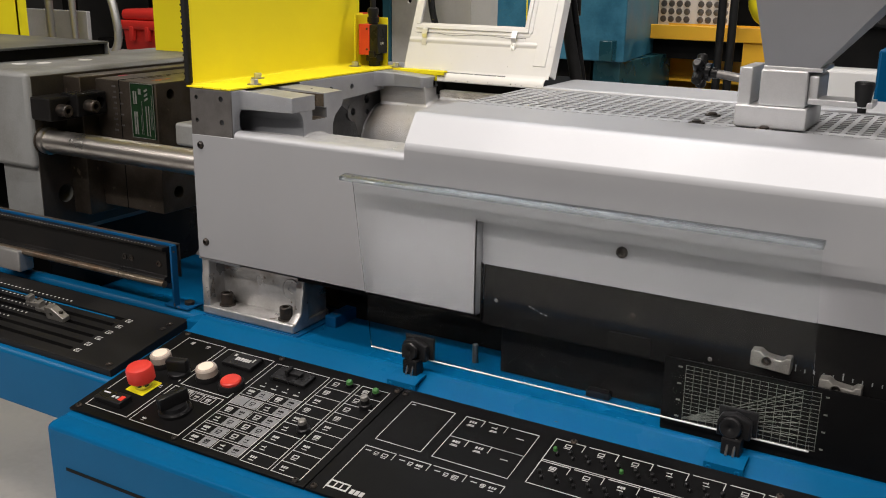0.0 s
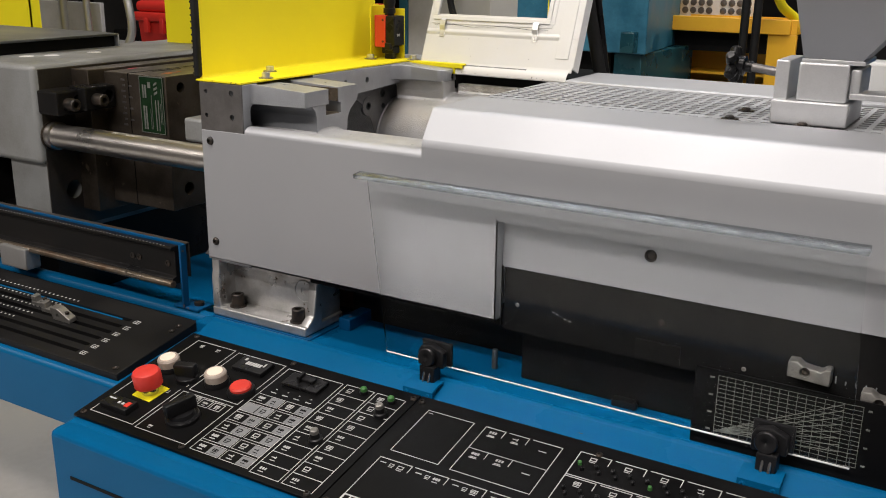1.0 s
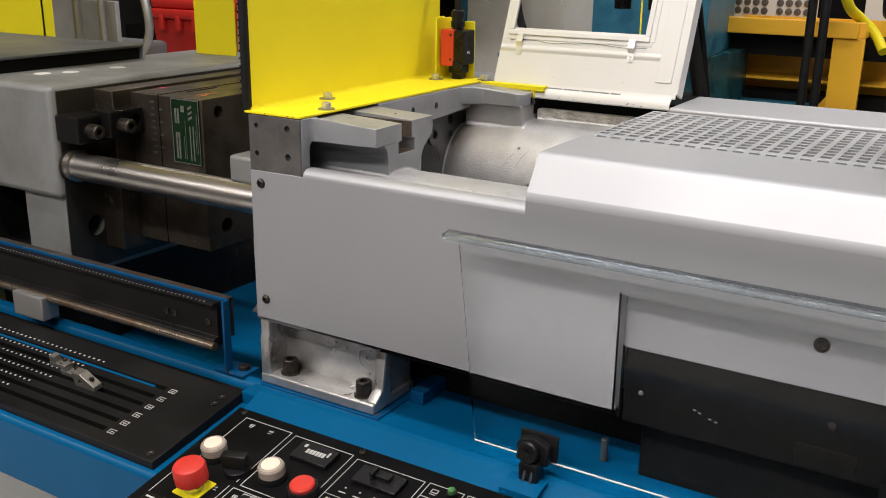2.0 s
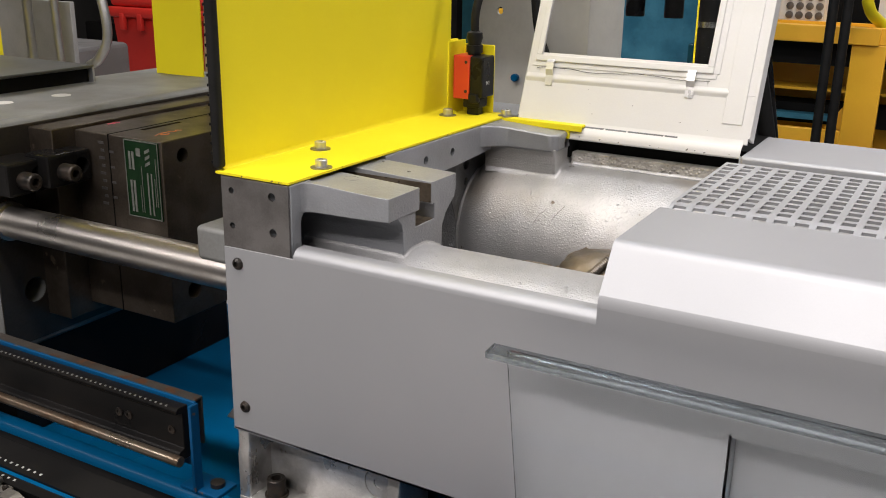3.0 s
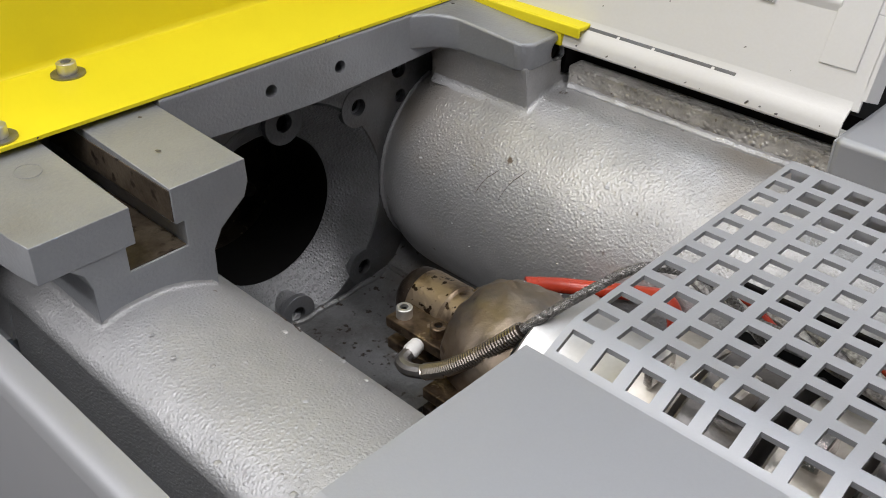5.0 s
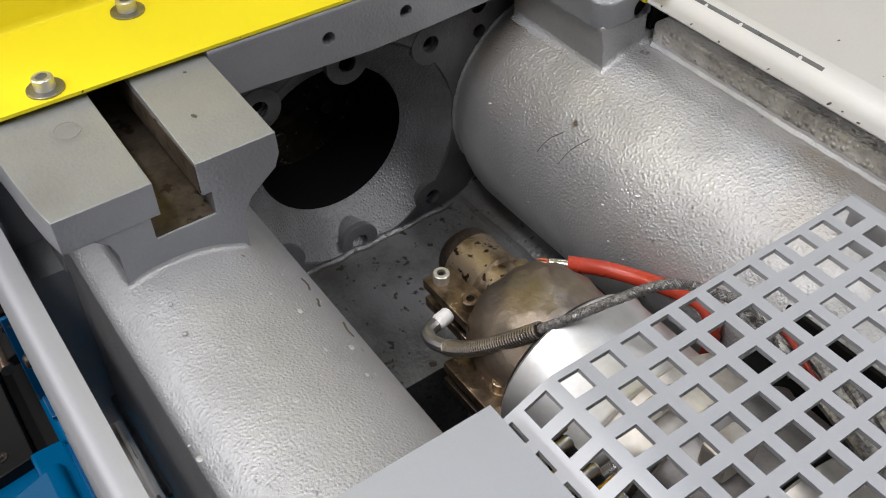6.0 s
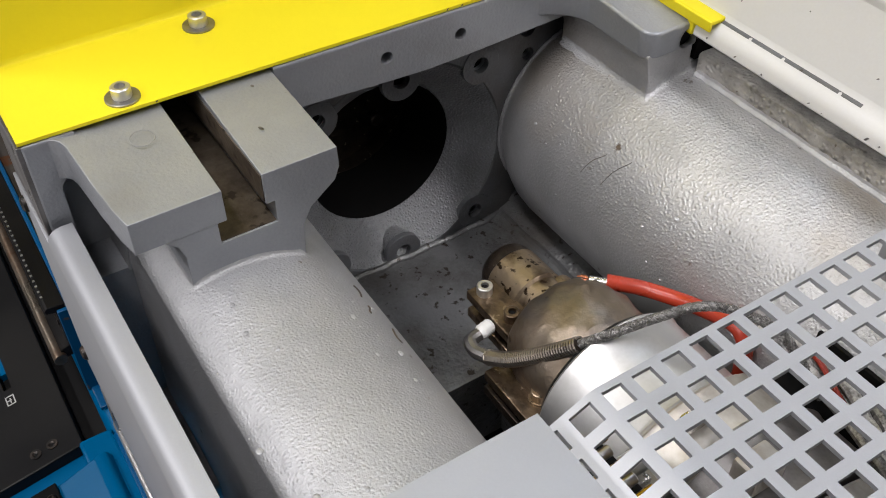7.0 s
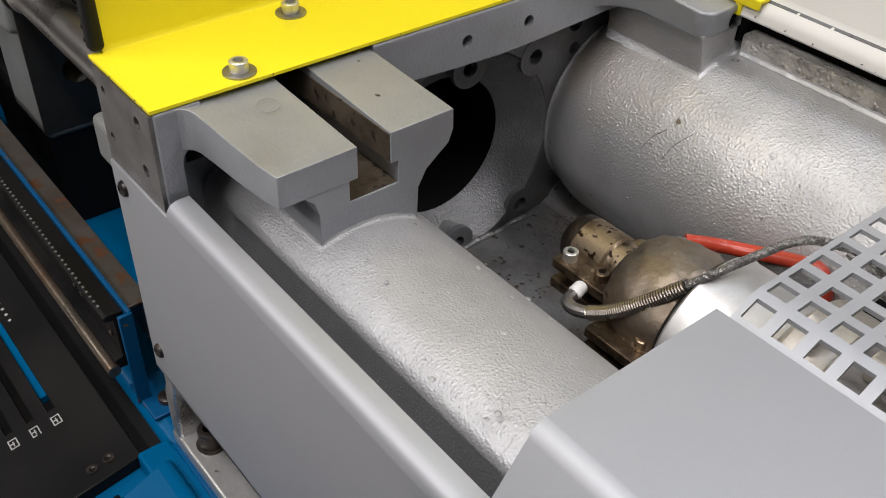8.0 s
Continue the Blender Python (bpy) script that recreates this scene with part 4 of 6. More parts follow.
bm = lathe(bmesh.new(), [(0, 0.0068), (0.001, 0.0068), (0.001, 0.0055), (0.0075, 0.0055), (0.008, 0.0048), (0.008, 0.0028), (0.004, 0.0001)], (0.2885, 0.2203, NZ - 0.005), (0, 0, 1), 20, cap=False)
part("clamp_screw", bm, NOZZLE, barrel)
bm = lathe(bmesh.new(), [(0, 0.04), (0, 0.0508), (0.002, 0.0528), (0.0045, 0.053), (0.0052, 0.05)], (0.3012, NY, NZ), (1, 0, 0), 48)
part("burnt_ring", bm, BLACKMETAL, barrel)
x = 0.3048
for k, (w, r) in enumerate(((0.0617, 0.0545), (0.03, 0.063), (0.04, 0.07), (0.035, 0.066), (0.045, 0.07), (0.05, 0.068), (0.05, 0.07), (0.06, 0.068), (0.08, 0.07), (0.12, 0.068))):
    bm = lathe(bmesh.new(), [(0, r - 0.006), (0, r), (0.0015, r + 0.001), (0.004, r), (w - 0.004, r), (w - 0.0015, r + 0.001), (w, r), (w, r - 0.006)], (x, NY, NZ), (1, 0, 0), 56)
    part("heater_band", bm, (BRUSHED, BAND, MACHINED, BAND, MACHINED)[k % 5], barrel, "steel heater band")
    if k == 0:
        x += w + 0.003
        continue
    bm = box(bmesh.new(), x + 0.008, x + w - 0.008, NY - 0.085, NY - 0.05, NZ + 0.028, NZ + 0.048, 0.002)
    part("terminal_box", bm, STEEL if k % 2 else BAND, barrel)
    bm = box(bmesh.new(), x + 0.012, x + w - 0.012, NY - 0.03, NY - 0.008, NZ + r - 0.004, NZ + r + 0.012, 0.002)
    part("band_lug", bm, STEEL if k % 2 else BAND, barrel)
    bm = rod(bmesh.new(), (x + w / 2, NY - 0.1, NZ + 0.06), (x + w / 2, NY - 0.05, NZ + 0.06), 0.0065, seg=16, bev=0.001)
    part("clamp_bolt", bm, BOLT, barrel)
    x += w + 0.006
bm = lathe(bmesh.new(), [(0, 0.044), (0.7, 0.044)], (0.3, NY, NZ), (1, 0, 0), 32)
part("barrel_core", bm, MACHINED, barrel)
part("terminal_cap", lathe(bmesh.new(), [(0, 0.004), (0.003, 0.0105), (0.008, 0.0135), (0.03, 0.014)], (0.289, 0.294, 1.188), (1, 0.06, 0.02), 24), BRUSHED, barrel, "rounded steel terminal cap")
part("nozzle_lug", lathe(bmesh.new(), [(0, 0.004), (0.002, 0.0085), (0.012, 0.0095), (0.02, 0.0095)], (0.222, 0.284, 1.174), (1, 0, 0.05), 16), NOZZLE, barrel)

# thermocouple with its spring, and wires
tc = thing("thermocouple", (0.22, 0.21, 1.18), "thermocouple lead with steel spring and braided sleeve", "sensor lead")
line = smooth_line([(0.2286, 0.2199, 1.171), (0.2298, 0.212, 1.1705), (0.2325, 0.2068, 1.171), (0.24, 0.2055, 1.171), (0.25, 0.2085, 1.173)], 6)
bm = sweep(bmesh.new(), line, 0.0045, 10)
part("elbow", bm, MACHINED, tc)
bm = sweep(bmesh.new(), [Vector((0.2272, 0.2265, 1.1715)).lerp(Vector((0.2293, 0.2155, 1.1706)), k / 7) for k in range(8)], [0.0043, 0.0052, 0.0049, 0.0054, 0.005, 0.0055, 0.005, 0.0044], 14)
part("tape_wrap", bm, WHITEDOOR, tc, "white tape wrap")
spine = smooth_line([(0.25, 0.2085, 1.173), (0.2635, 0.2145, 1.1805), (0.281, 0.2255, 1.1955), (0.3002, 0.2373, 1.2164)], 40)
part("spring_core", sweep(bmesh.new(), spine, 0.0046, 10), CHAR, tc)
coil = []
turns = 44
for i in range(turns * 10 + 1):
    t = i / (turns * 10) * (len(spine) - 1)
    a, f = int(min(t, len(spine) - 2)), t - int(min(t, len(spine) - 2))
    p, way = spine[a].lerp(spine[a + 1], f), (spine[a + 1] - spine[a]).normalized()
    s = (Vector((0, 0, 1)) - way * way.z).normalized()
    u = way.cross(s)
    ang = 2 * math.pi * i / 10
    coil.append(p + 0.0046 * (math.cos(ang) * s + math.sin(ang) * u))
part("spring", sweep(bmesh.new(), coil, 0.00078, 6), SPRING, tc, "wound steel spring")
spine = smooth_line([(0.299, 0.2365, 1.2155), (0.311, 0.25, 1.2285), (0.321, 0.272, 1.2375), (0.333, 0.292, 1.2465), (0.347, 0.307, 1.2465), (0.37, 0.322, 1.2385), (0.4, 0.33, 1.21)], 22)
sleeve = part("braided_sleeve", sweep(bmesh.new(), spine, 0.0025, 10), BRAID, tc, "grey braided metal sleeve")
bm = bmesh.new()
for k in range(16):
    line, turn = [], (-1, 1)[k % 2]
    for i, p in enumerate(spine):
        way = (spine[min(i + 1, len(spine) - 1)] - spine[max(i - 1, 0)]).normalized()
        side = (Vector((0, 0, 1)) - way * way.z).normalized()
        ang = turn * i * 0.55 + k * math.pi / 8
        line.append(p + (0.0026 + 0.00018 * math.sin(i * 1.57 + turn)) * (math.cos(ang) * side + math.sin(ang) * way.cross(side)))
    sweep(bm, line, 0.0004, 4)
tagged(part("braid", bm, BRAID, sleeve, "fine crossing steel braid strands"), kind="stuff")
lead = thing("heater_wire", (0.26, 0.3, 1.2), "red silicone heater wire with bare copper end", "wire")
bm = sweep(bmesh.new(), smooth_line([(0.2495, 0.3025, 1.189), (0.2655, 0.319, 1.1875), (0.2845, 0.3295, 1.189), (0.3005, 0.3335, 1.193), (0.3175, 0.335, 1.1985), (0.331, 0.335, 1.2025), (0.34, 0.335, 1.196), (0.3435, 0.335, 1.175), (0.344, 0.335, 1.13)], 8), 0.0052, 12)
part("insulation", bm, REDWIRE, lead)
bm = rod(bmesh.new(), (0.242, 0.2945, 1.188), (0.251, 0.302, 1.189), 0.0035, seg=12)
part("ferrule", bm, STEEL, lead)
COPPER = material("copper_strands", (0.45, 0.16, 0.08), 0.35, 0.9, big=50)
bm = bmesh.new()
for k in range(8):
    a = k * 0.8
    sweep(bm, smooth_line([(0.243, 0.295, 1.188), (0.2395, 0.2915 + 0.003 * math.cos(a), 1.188 + 0.003 * math.sin(a)), (0.236, 0.289 + 0.005 * math.cos(a), 1.186 + 0.004 * math.sin(a))], 4), 0.0006, 5)
part("strands", bm, COPPER, lead)
for k, (c, z0) in enumerate(((BRAID, 1.236), (GLASSBRAID, 1.24), (BRAID, 1.245), (GLASSBRAID, 1.235), (BRAID, 1.24))):
    w = thing("wire", (0.5, 0.3, 1.22), ("grey braided heater lead", "white heater wire", "grey braided heater lead", "white heater wire", "grey braided heater lead")[k] + " under the perforated cover", "wire", "heater wires")
    pts = [(0.38 + 0.05 * k, 0.33, z0 - 0.02), (0.42 + 0.05 * k, 0.31 - 0.01 * k, z0), (0.5 + 0.03 * k, 0.29 + 0.012 * k, z0 + 0.005), (0.62, 0.31 - 0.008 * k, z0), (0.8, 0.33, z0 - 0.01), (1.0, 0.33, z0 - 0.02)]
    part("sleeve", sweep(bmesh.new(), smooth_line(pts, 8), 0.0034, 8), c, w)

# twisted braided leads over an added black trough, shade for the gap beside the barrel
tray = thing("gap_shade_trough", (0.7, 0.33, 1.16), "added black trough for the shaded gap beside the heated barrel", "cable channel")
part("floor", box(bmesh.new(), 0.372, 1.05, 0.321, 0.352, 1.196, 1.2, 0.0006), DARK, tray)
part("side", box(bmesh.new(), 0.372, 1.05, 0.352, 0.355, 1.15, 1.226, 0.0006), DARK, tray)
for k in range(4):
    w = thing("braided_lead", (0.6, 0.33, 1.215), ("white glass braided heater lead", "grey braided heater lead", "white glass braided heater lead", "red heater lead")[k] + " twisted with others beside the barrel", "wire", "twisted heater leads")
    pts = []
    for i in range(120):
        x, a = 0.35 + 0.0055 * i, i * 0.42 + k * math.pi / 2
        pts.append((x, 0.331 + 0.004 * math.sin(i * 0.13) + 0.0052 * math.cos(a), 1.224 - 0.006 * min(1, i / 14) + 0.0052 * math.sin(a)))
    part("sleeve", sweep(bmesh.new(), pts, 0.0036 if k < 3 else 0.0017, 8), (GLASSBRAID, BRAID, GLASSBRAID, REDWIRE)[k], w)

# terminal posts in a row under the near edge of the perforated cover
for k in range(14):
    x = 0.3872 + PITCH * k
    part("terminal_post", rod(bmesh.new(), (x - 0.0035, 0.15, 1.268), (x - 0.0035, 0.178, 1.272), 0.0032, seg=12, bev=0.0006), BRASS, barrel, "brass terminal post")
    part("terminal_nut", rod(bmesh.new(), (x + 0.0035, 0.152, 1.266), (x + 0.0035, 0.176, 1.27), 0.003, seg=12, bev=0.0006), STEEL, barrel)
part("terminal_rail", box(bmesh.new(), 0.38, 1.0, 0.15, 0.18, 1.245, 1.262, 0.002), DARK, barrel)


# ---------------------------------------------------------------- wear: chips, scratches, marks
def chip(p, way, r, parent, seed, mat=None):
    """A flat, ragged spot of bare metal where the paint has gone."""
    rg = random.Random(seed)
    n = Vector(way).normalized()
    u = n.orthogonal().normalized()
    v = n.cross(u)
    stretch = rg.uniform(1.0, 2.4)
    bm = bmesh.new()
    rim = []
    for k in range(9):
        a = 2 * math.pi * k / 9
        q = r * rg.uniform(0.6, 1.15)
        rim.append(Vector(p) + u * (q * stretch * math.cos(a)) + v * (q * math.sin(a)))
    lo, hi = [bm.verts.new(q - n * 0.0004) for q in rim], [bm.verts.new(q + n * 0.00012) for q in rim]
    bm.faces.new(hi)
    for k in range(9):
        bm.faces.new((lo[k], lo[(k + 1) % 9], hi[(k + 1) % 9], hi[k]))
    part("paint_chip", bm, mat or CHIP, parent, "chipped paint")


rg = random.Random(21)
for k in range(9):
    chip((rg.uniform(0.18, 0.38), 0.4242, rg.choice((1.2985, 1.3, 1.2995))), (0, -1, 0), rg.uniform(0.0004, 0.0009), door, k, MACHINED)
for k in range(7):
    y = rg.uniform(0.02, 0.42)
    chip((0.0775 + 0.007 * (y - 0.0075) / 0.44, y, 1.3137), (1, 0, 0), rg.uniform(0.0004, 0.0008), guard, 40 + k)
for k in range(5):
    chip((rg.uniform(0.012, 0.07), 0.0036, 1.3137), (0, -1, 0), rg.uniform(0.0004, 0.0009), guard, 60 + k)
for k in range(6):
    chip(DM @ Vector((rg.uniform(0.12, 0.34), 0.0, rg.uniform(0.004, 0.04))), (0, -0.93, 0.37), rg.uniform(0.0003, 0.0006), door, 80 + k, MACHINED)
# gouges in the near tube and hair scratches on the far one
for k, (x, y, dx) in enumerate(((0.196, 0.148, 0.006), (0.215, 0.1455, 0.004), (0.236, 0.1515, 0.007))):
    pts = [(x + dx * (i / 4 - 0.5) * 2, y + 0.0012 * math.sin(i + k), 1.1652 + math.sqrt(0.083 ** 2 - (y + 0.0012 * math.sin(i + k) - 0.085) ** 2) + 0.0001) for i in range(5)]
    part("gouge", sweep(bmesh.new(), smooth_line(pts, 3), 0.0007, 6), CHIP, housing, "dark gouge")
for x0, x1, y0, y1 in ((0.165, 0.178, 0.346, 0.358), (0.186, 0.199, 0.347, 0.362)):
    pts = []
    for i in range(7):
        x, y = x0 + (x1 - x0) * i / 6, y0 + (y1 - y0) * i / 6 + 0.001 * math.sin(i * 0.8)
        pts.append((x, y, 1.17 + math.sqrt(0.0935 ** 2 - (y - 0.433) ** 2) + 0.0001))
    part("hair_scratch", sweep(bmesh.new(), pts, 0.00022, 5), CHIP, housing, "thin dark scratch")
part("punch_mark", lathe(bmesh.new(), [(0.0, 0.0068), (0.0003, 0.0069), (0.0003, 0.0073), (0.0, 0.0074)], (0.103, 0.066, 1.3099), (0.08, 0, 1), 28, cap=False), PLATEN, platen, "round punch mark")
for x, y in ((0.087, 0.404), (0.128, 0.128), (0.09, 0.14)):
    chip((x, y, 1.305 + 0.0068 * (0.164 - x) / 0.084), (0.08, 0, 1), 0.0008, platen, int(x * 900), MACHINED)

# ---------------------------------------------------------------- machine base, blue
base = thing("blue_machine_bed", (0.4, 0.1, 0.3), "blue painted steel machine base with sloped control console", "machine base")
prof = [(-0.306, 0.02), (-0.313, 0.898), (-0.311, 0.9035), (-0.304, 0.906), (-0.285, 0.9065), (-0.07, 0.9445), (-0.066, 0.9455), (-0.0245, 0.9618), (-0.021, 0.9643), (-0.016, 0.965), (-0.0125, 0.9625), (-0.0105, 0.957), (0.62, 0.957), (0.62, 0.02)]
part("console_box", prism(bmesh.new(), prof, "x", 0.02, 1.34, 0.002, 2), BLUE, base)
prof = [(-0.19, 0.823), (-0.192, 0.91), (-0.187, 0.916), (-0.055, 0.9375), (-0.03, 0.9415), (-0.026, 0.92), (-0.008, 0.92), (-0.0055, 0.948), (-0.002, 0.954), (0.004, 0.957), (0.012, 0.957), (0.012, 0.865), (0.62, 0.865), (0.62, 0.823)]
part("clamp_bed", prism(bmesh.new(), prof, "x", -1.9, 0.0195, 0.002, 2), BLUE, base)
bm = box(bmesh.new(), 0.003, 0.19, -0.003, 0.1, 0.955, 0.9595, 0.0012)
box(bm, 0.195, 0.215, 0.06, 0.2, 0.956, 0.975, 0.002)
part("foot_pad", bm, BLUEWORN, base, "blue pad with chipped paint edge")
bm = prism(bmesh.new(), [(0.05, 0.845), (1.3, 0.845), (1.3, 0.8495), (0.05, 0.8495)], "y", -0.3135, -0.309)
part("drawer_gap", bm, DARK, base)
bm = box(bmesh.new(), -0.0065, 0.03, -0.031, -0.002, 0.92, 0.9575, 0.003)
part("corner_block", bm, BLUE, base)
part("plug_screw", lathe(bmesh.new(), [(0, 0.0048), (0.0012, 0.0048), (0.0012, 0.0028), (-0.0015, 0.0026), (-0.0016, 0.0001)], (0.627, -0.0415, 0.9535), (0, -0.28, 0.96), 20, cap=False), BLACKBOLT, base)

foot = thing("support_bracket", (0.09, 0.03, 0.957), "cast aluminium coloured platen foot bolted to the blue base", "machine part")
bm = box(bmesh.new(), 0.001, 0.181, 0.0, 0.09, 0.9595, 0.974, 0.003, 3)
box(bm, 0.001, 0.178, 0.036, 0.09, 0.965, 1.075, 0.005, 3)
prism(bm, [(0.001, 0.965), (0.045, 0.965), (0.045, 1.05), (0.003, 1.05), (0.003, 1.03), (0.001, 1.02)], "x", 0.001, 0.016, 0.003)
prism(bm, [(0.0, 0.968), (0.04, 0.968), (0.04, 1.06), (0.03, 1.04), (0.02, 0.985), (0.008, 0.976)], "x", 0.166, 0.181, 0.003)
part("casting", bm, FOOTCAST, foot)
for x, y in ((0.036, 0.019), (0.155, 0.017)):
    bm = lathe(bmesh.new(), [(0, 0.0125), (0.002, 0.0125), (0.002, 0.0098), (0.019, 0.0098), (0.02, 0.009), (0.02, 0.0052), (0.012, 0.005), (0.012, 0.0001)], (x, y, 0.974), (0, 0, 1), 24, cap=False)
    part("cap_screw", bm, BLACKBOLT, foot, "black oxide cap screw")
bm = lathe(bmesh.new(), [(0, 0.017), (0.002, 0.017), (0.0022, 0.0162), (0.001, 0.0155), (0.001, 0.006), (-0.004, 0.0055), (-0.004, 0.0001)], (0.152, 0.036, 1.015), (0, -1, 0), 28, cap=False)
part("plug", bm, FOOTCAST, foot, "round slotted plug")
bm = prism(bmesh.new(), [(-0.03, 1.045), (0.03, 1.045), (0.03, 1.075), (-0.002, 1.08)], "y", 0.02, 0.08, 0.002)
part("spur", bm, MACHINED, foot)

# ---------------------------------------------------------------- control console
CM = pose(0, -0.066, 0.9515, 10.4, 0, 0)
console = thing("control_panel", (0.6, -0.17, 0.93), "black control panel with white printed symbols and push buttons", "control panel")


def cbox(bm, u0, u1, v0, v1, h0, h1, bev=0.0):
    return box(bm, u0, u1, -v1, -v0, h0, h1, bev, 2, CM)


def cpt(u, v, h=0.0):
    return CM @ Vector((u, -v, h))


CUP = (CM.to_3x3() @ Vector((0, 0, 1))).normalized()
part("left_plate", cbox(bmesh.new(), 0.019, 0.4155, -0.007, 0.2135, -0.004, 0.0, 0.0008), BLACK, console)
part("right_plate", cbox(bmesh.new(), 0.417, 1.33, -0.007, 0.2135, -0.004, 0.0, 0.0008), BLACK, console)


def cyl(bm, u, v, prof, seg=24):
    return lathe(bm, prof, cpt(u, v), CUP, seg, cap=False)


def panel_screw(u, v):
    bm = cyl(bmesh.new(), u, v, [(-0.001, 0.0042), (0.0012, 0.0042), (0.0028, 0.003), (0.003, 0.0018), (0.0012, 0.0016), (0.0012, 0.0001)], 16)
    part("panel_screw", bm, BLACKBOLT, console)


for u, v in ((0.033, 0.0), (0.029, 0.205), (0.214, 0.0005), (0.205, 0.205), (0.4105, 0.004), (0.424, 0.005), (0.4, 0.208), (0.4255, 0.207), (0.6637, 0.011), (0.9, 0.01)):
    panel_screw(u, v)


def outline(bm, u0, u1, v0, v1, w=0.0009, open_side=""):
    if "t" not in open_side:
        cbox(bm, u0, u1, v0, v0 + w, -0.001, 0.0003)
    if "b" not in open_side:
        cbox(bm, u0, u1, v1 - w, v1, -0.001, 0.0003)
    if "l" not in open_side:
        cbox(bm, u0, u0 + w, v0 + w, v1 - w, -0.001, 0.0003)
    if "r" not in open_side:
        cbox(bm, u1 - w, u1, v0 + w, v1 - w, -0.001, 0.0003)
    return bm


rng = random.Random(11)


def symbol(bm, u, v, s, h=0.0003):
    """A small printed sign: a few strokes whose meaning cannot be read."""
    k = rng.randrange(5)
    w = s * 0.13
    if k in (0, 3):
        cbox(bm, u - s * 0.5, u + s * 0.5, v - s * 0.28, v - s * 0.28 + w, -0.001, h)
        cbox(bm, u - s * 0.5, u + s * 0.5, v + s * 0.28, v + s * 0.28 + w, -0.001, h)
        cbox(bm, u - s * 0.5, u - s * 0.5 + w, v - s * 0.15, v + s * 0.28, -0.001, h)
        cbox(bm, u + s * 0.5 - w, u + s * 0.5, v - s * 0.15, v + s * 0.28, -0.001, h)
    if k in (1, 3, 4):
        cbox(bm, u - s * 0.6, u + s * 0.2, v, v + w, -0.001, h)
        cbox(bm, u + s * 0.05, u + s * 0.2, v - s * 0.2, v + s * 0.3, -0.001, h)
    if k in (2, 4):
        for d in (-0.4, 0.0, 0.4):
            cbox(bm, u + d * s - w, u + d * s + w, v - s * 0.2, v + s * 0.25, -0.001, h)
    cbox(bm, u - s * 0.45, u + s * 0.45, v + s * 0.62, v + s * 0.62 + w, -0.001, h)
    return bm


bm = bmesh.new()
outline(bm, 0.033, 0.112, 0.112, 0.198, open_side="t")
outline(bm, 0.118, 0.206, 0.1135, 0.2)
outline(bm, 0.042, 0.115, 0.0068, 0.106, open_side="b")
outline(bm, 0.122, 0.208, 0.009, 0.108)
outline(bm, 0.2155, 0.3075, 0.0125, 0.2035, open_side="b")
for u, v in ((0.06, 0.012), (0.09, 0.012), (0.15, 0.112), (0.13, 0.12), (0.1355, 0.185), (0.055, 0.118), (0.1, 0.118)):
    symbol(bm, u, v + 0.004, 0.006)
for k in range(4):
    cbox(bm, 0.232 + 0.019 * k, 0.234 + 0.019 * k, 0.058, 0.06, -0.001, 0.0003)
    cbox(bm, 0.229 + 0.019 * k, 0.238 + 0.019 * k, 0.066, 0.0675, -0.001, 0.0003)
for i, u in enumerate((0.145, 0.166, 0.187)):
    outline(bm, u - 0.009, u + 0.009, 0.116, 0.131, 0.0009)
    symbol(bm, u, 0.1225, 0.007)
part("printed_frames", bm, INK, console, "white printed frames and signs")
for i in range(2):
    for j in range(6):
        u, v = 0.238 + 0.0472 * i, 0.084 + 0.0219 * j
        key = part("membrane_key", outline(bmesh.new(), u - 0.0225, u + 0.0225, v - 0.0092, v + 0.0092, 0.0007), INK, console)
        bm = bmesh.new()
        cbox(bm, u + 0.002, u + 0.0212, v - 0.0075, v + 0.0078, -0.001, 0.0005, 0.0004)
        if i == 0 and j == 1:
            cbox(bm, u - 0.0212, u + 0.0002, v - 0.0078, v + 0.0078, -0.001, 0.00025)
        part("key_field", bm, GREYINK, key)
        if not (i == 0 and j == 1):
            part("key_sign", symbol(bmesh.new(), u - 0.0105, v - 0.002, 0.009, 0.0006), INK, key)
        bm = symbol(bmesh.new(), u + 0.011, v - 0.001, 0.0075, 0.0009)
        part("key_sign", bm, BLACK, key)
bm = bmesh.new()
for c, (u0, u1) in enumerate(((0.3125, 0.3565), (0.3605, 0.4045))):
    outline(bm, u0, u1, 0.0115, 0.2055)
    for k in range(1, 9):
        v = 0.0115 + 0.194 * k / 9
        cbox(bm, u0, u1, v, v + 0.0009, -0.001, 0.0003)
    for k in range(9):
        symbol(bm, u0 + 0.012, 0.021 + 0.194 * k / 9, 0.0085)
part("switch_field", bm, INK, console, "white ruled switch field")


def lamp_button(u, v, lens, label):
    rim = 0.0185 if lens is RED else 0.0168
    bm = cyl(bmesh.new(), u, v, [(0, rim), (0.005, rim), (0.0075, rim - 0.0015), (0.0075, 0.0125)], 28)
    b = part("push_button", bm, PLASTIC, console, label)
    if lens is RED:
        bm = cyl(bmesh.new(), u, v, [(0.004, 0.0145), (0.0105, 0.0143), (0.0125, 0.0125), (0.013, 0.0001)], 28)
        part("lens", bm, lens, b)
    else:
        part("lens_ring", cyl(bmesh.new(), u, v, [(0.004, 0.0152), (0.0165, 0.0152), (0.019, 0.0136), (0.0194, 0.0108)], 28), LENSRING, b, "translucent lens ring")
        part("lens", cyl(bmesh.new(), u, v, [(0.0188, 0.011), (0.02, 0.0105), (0.0202, 0.0001)], 28), lens, b)


lamp_button(0.06, 0.08, LENS, "cream lit push button")
lamp_button(0.148, 0.081, LENS, "cream lit push button")
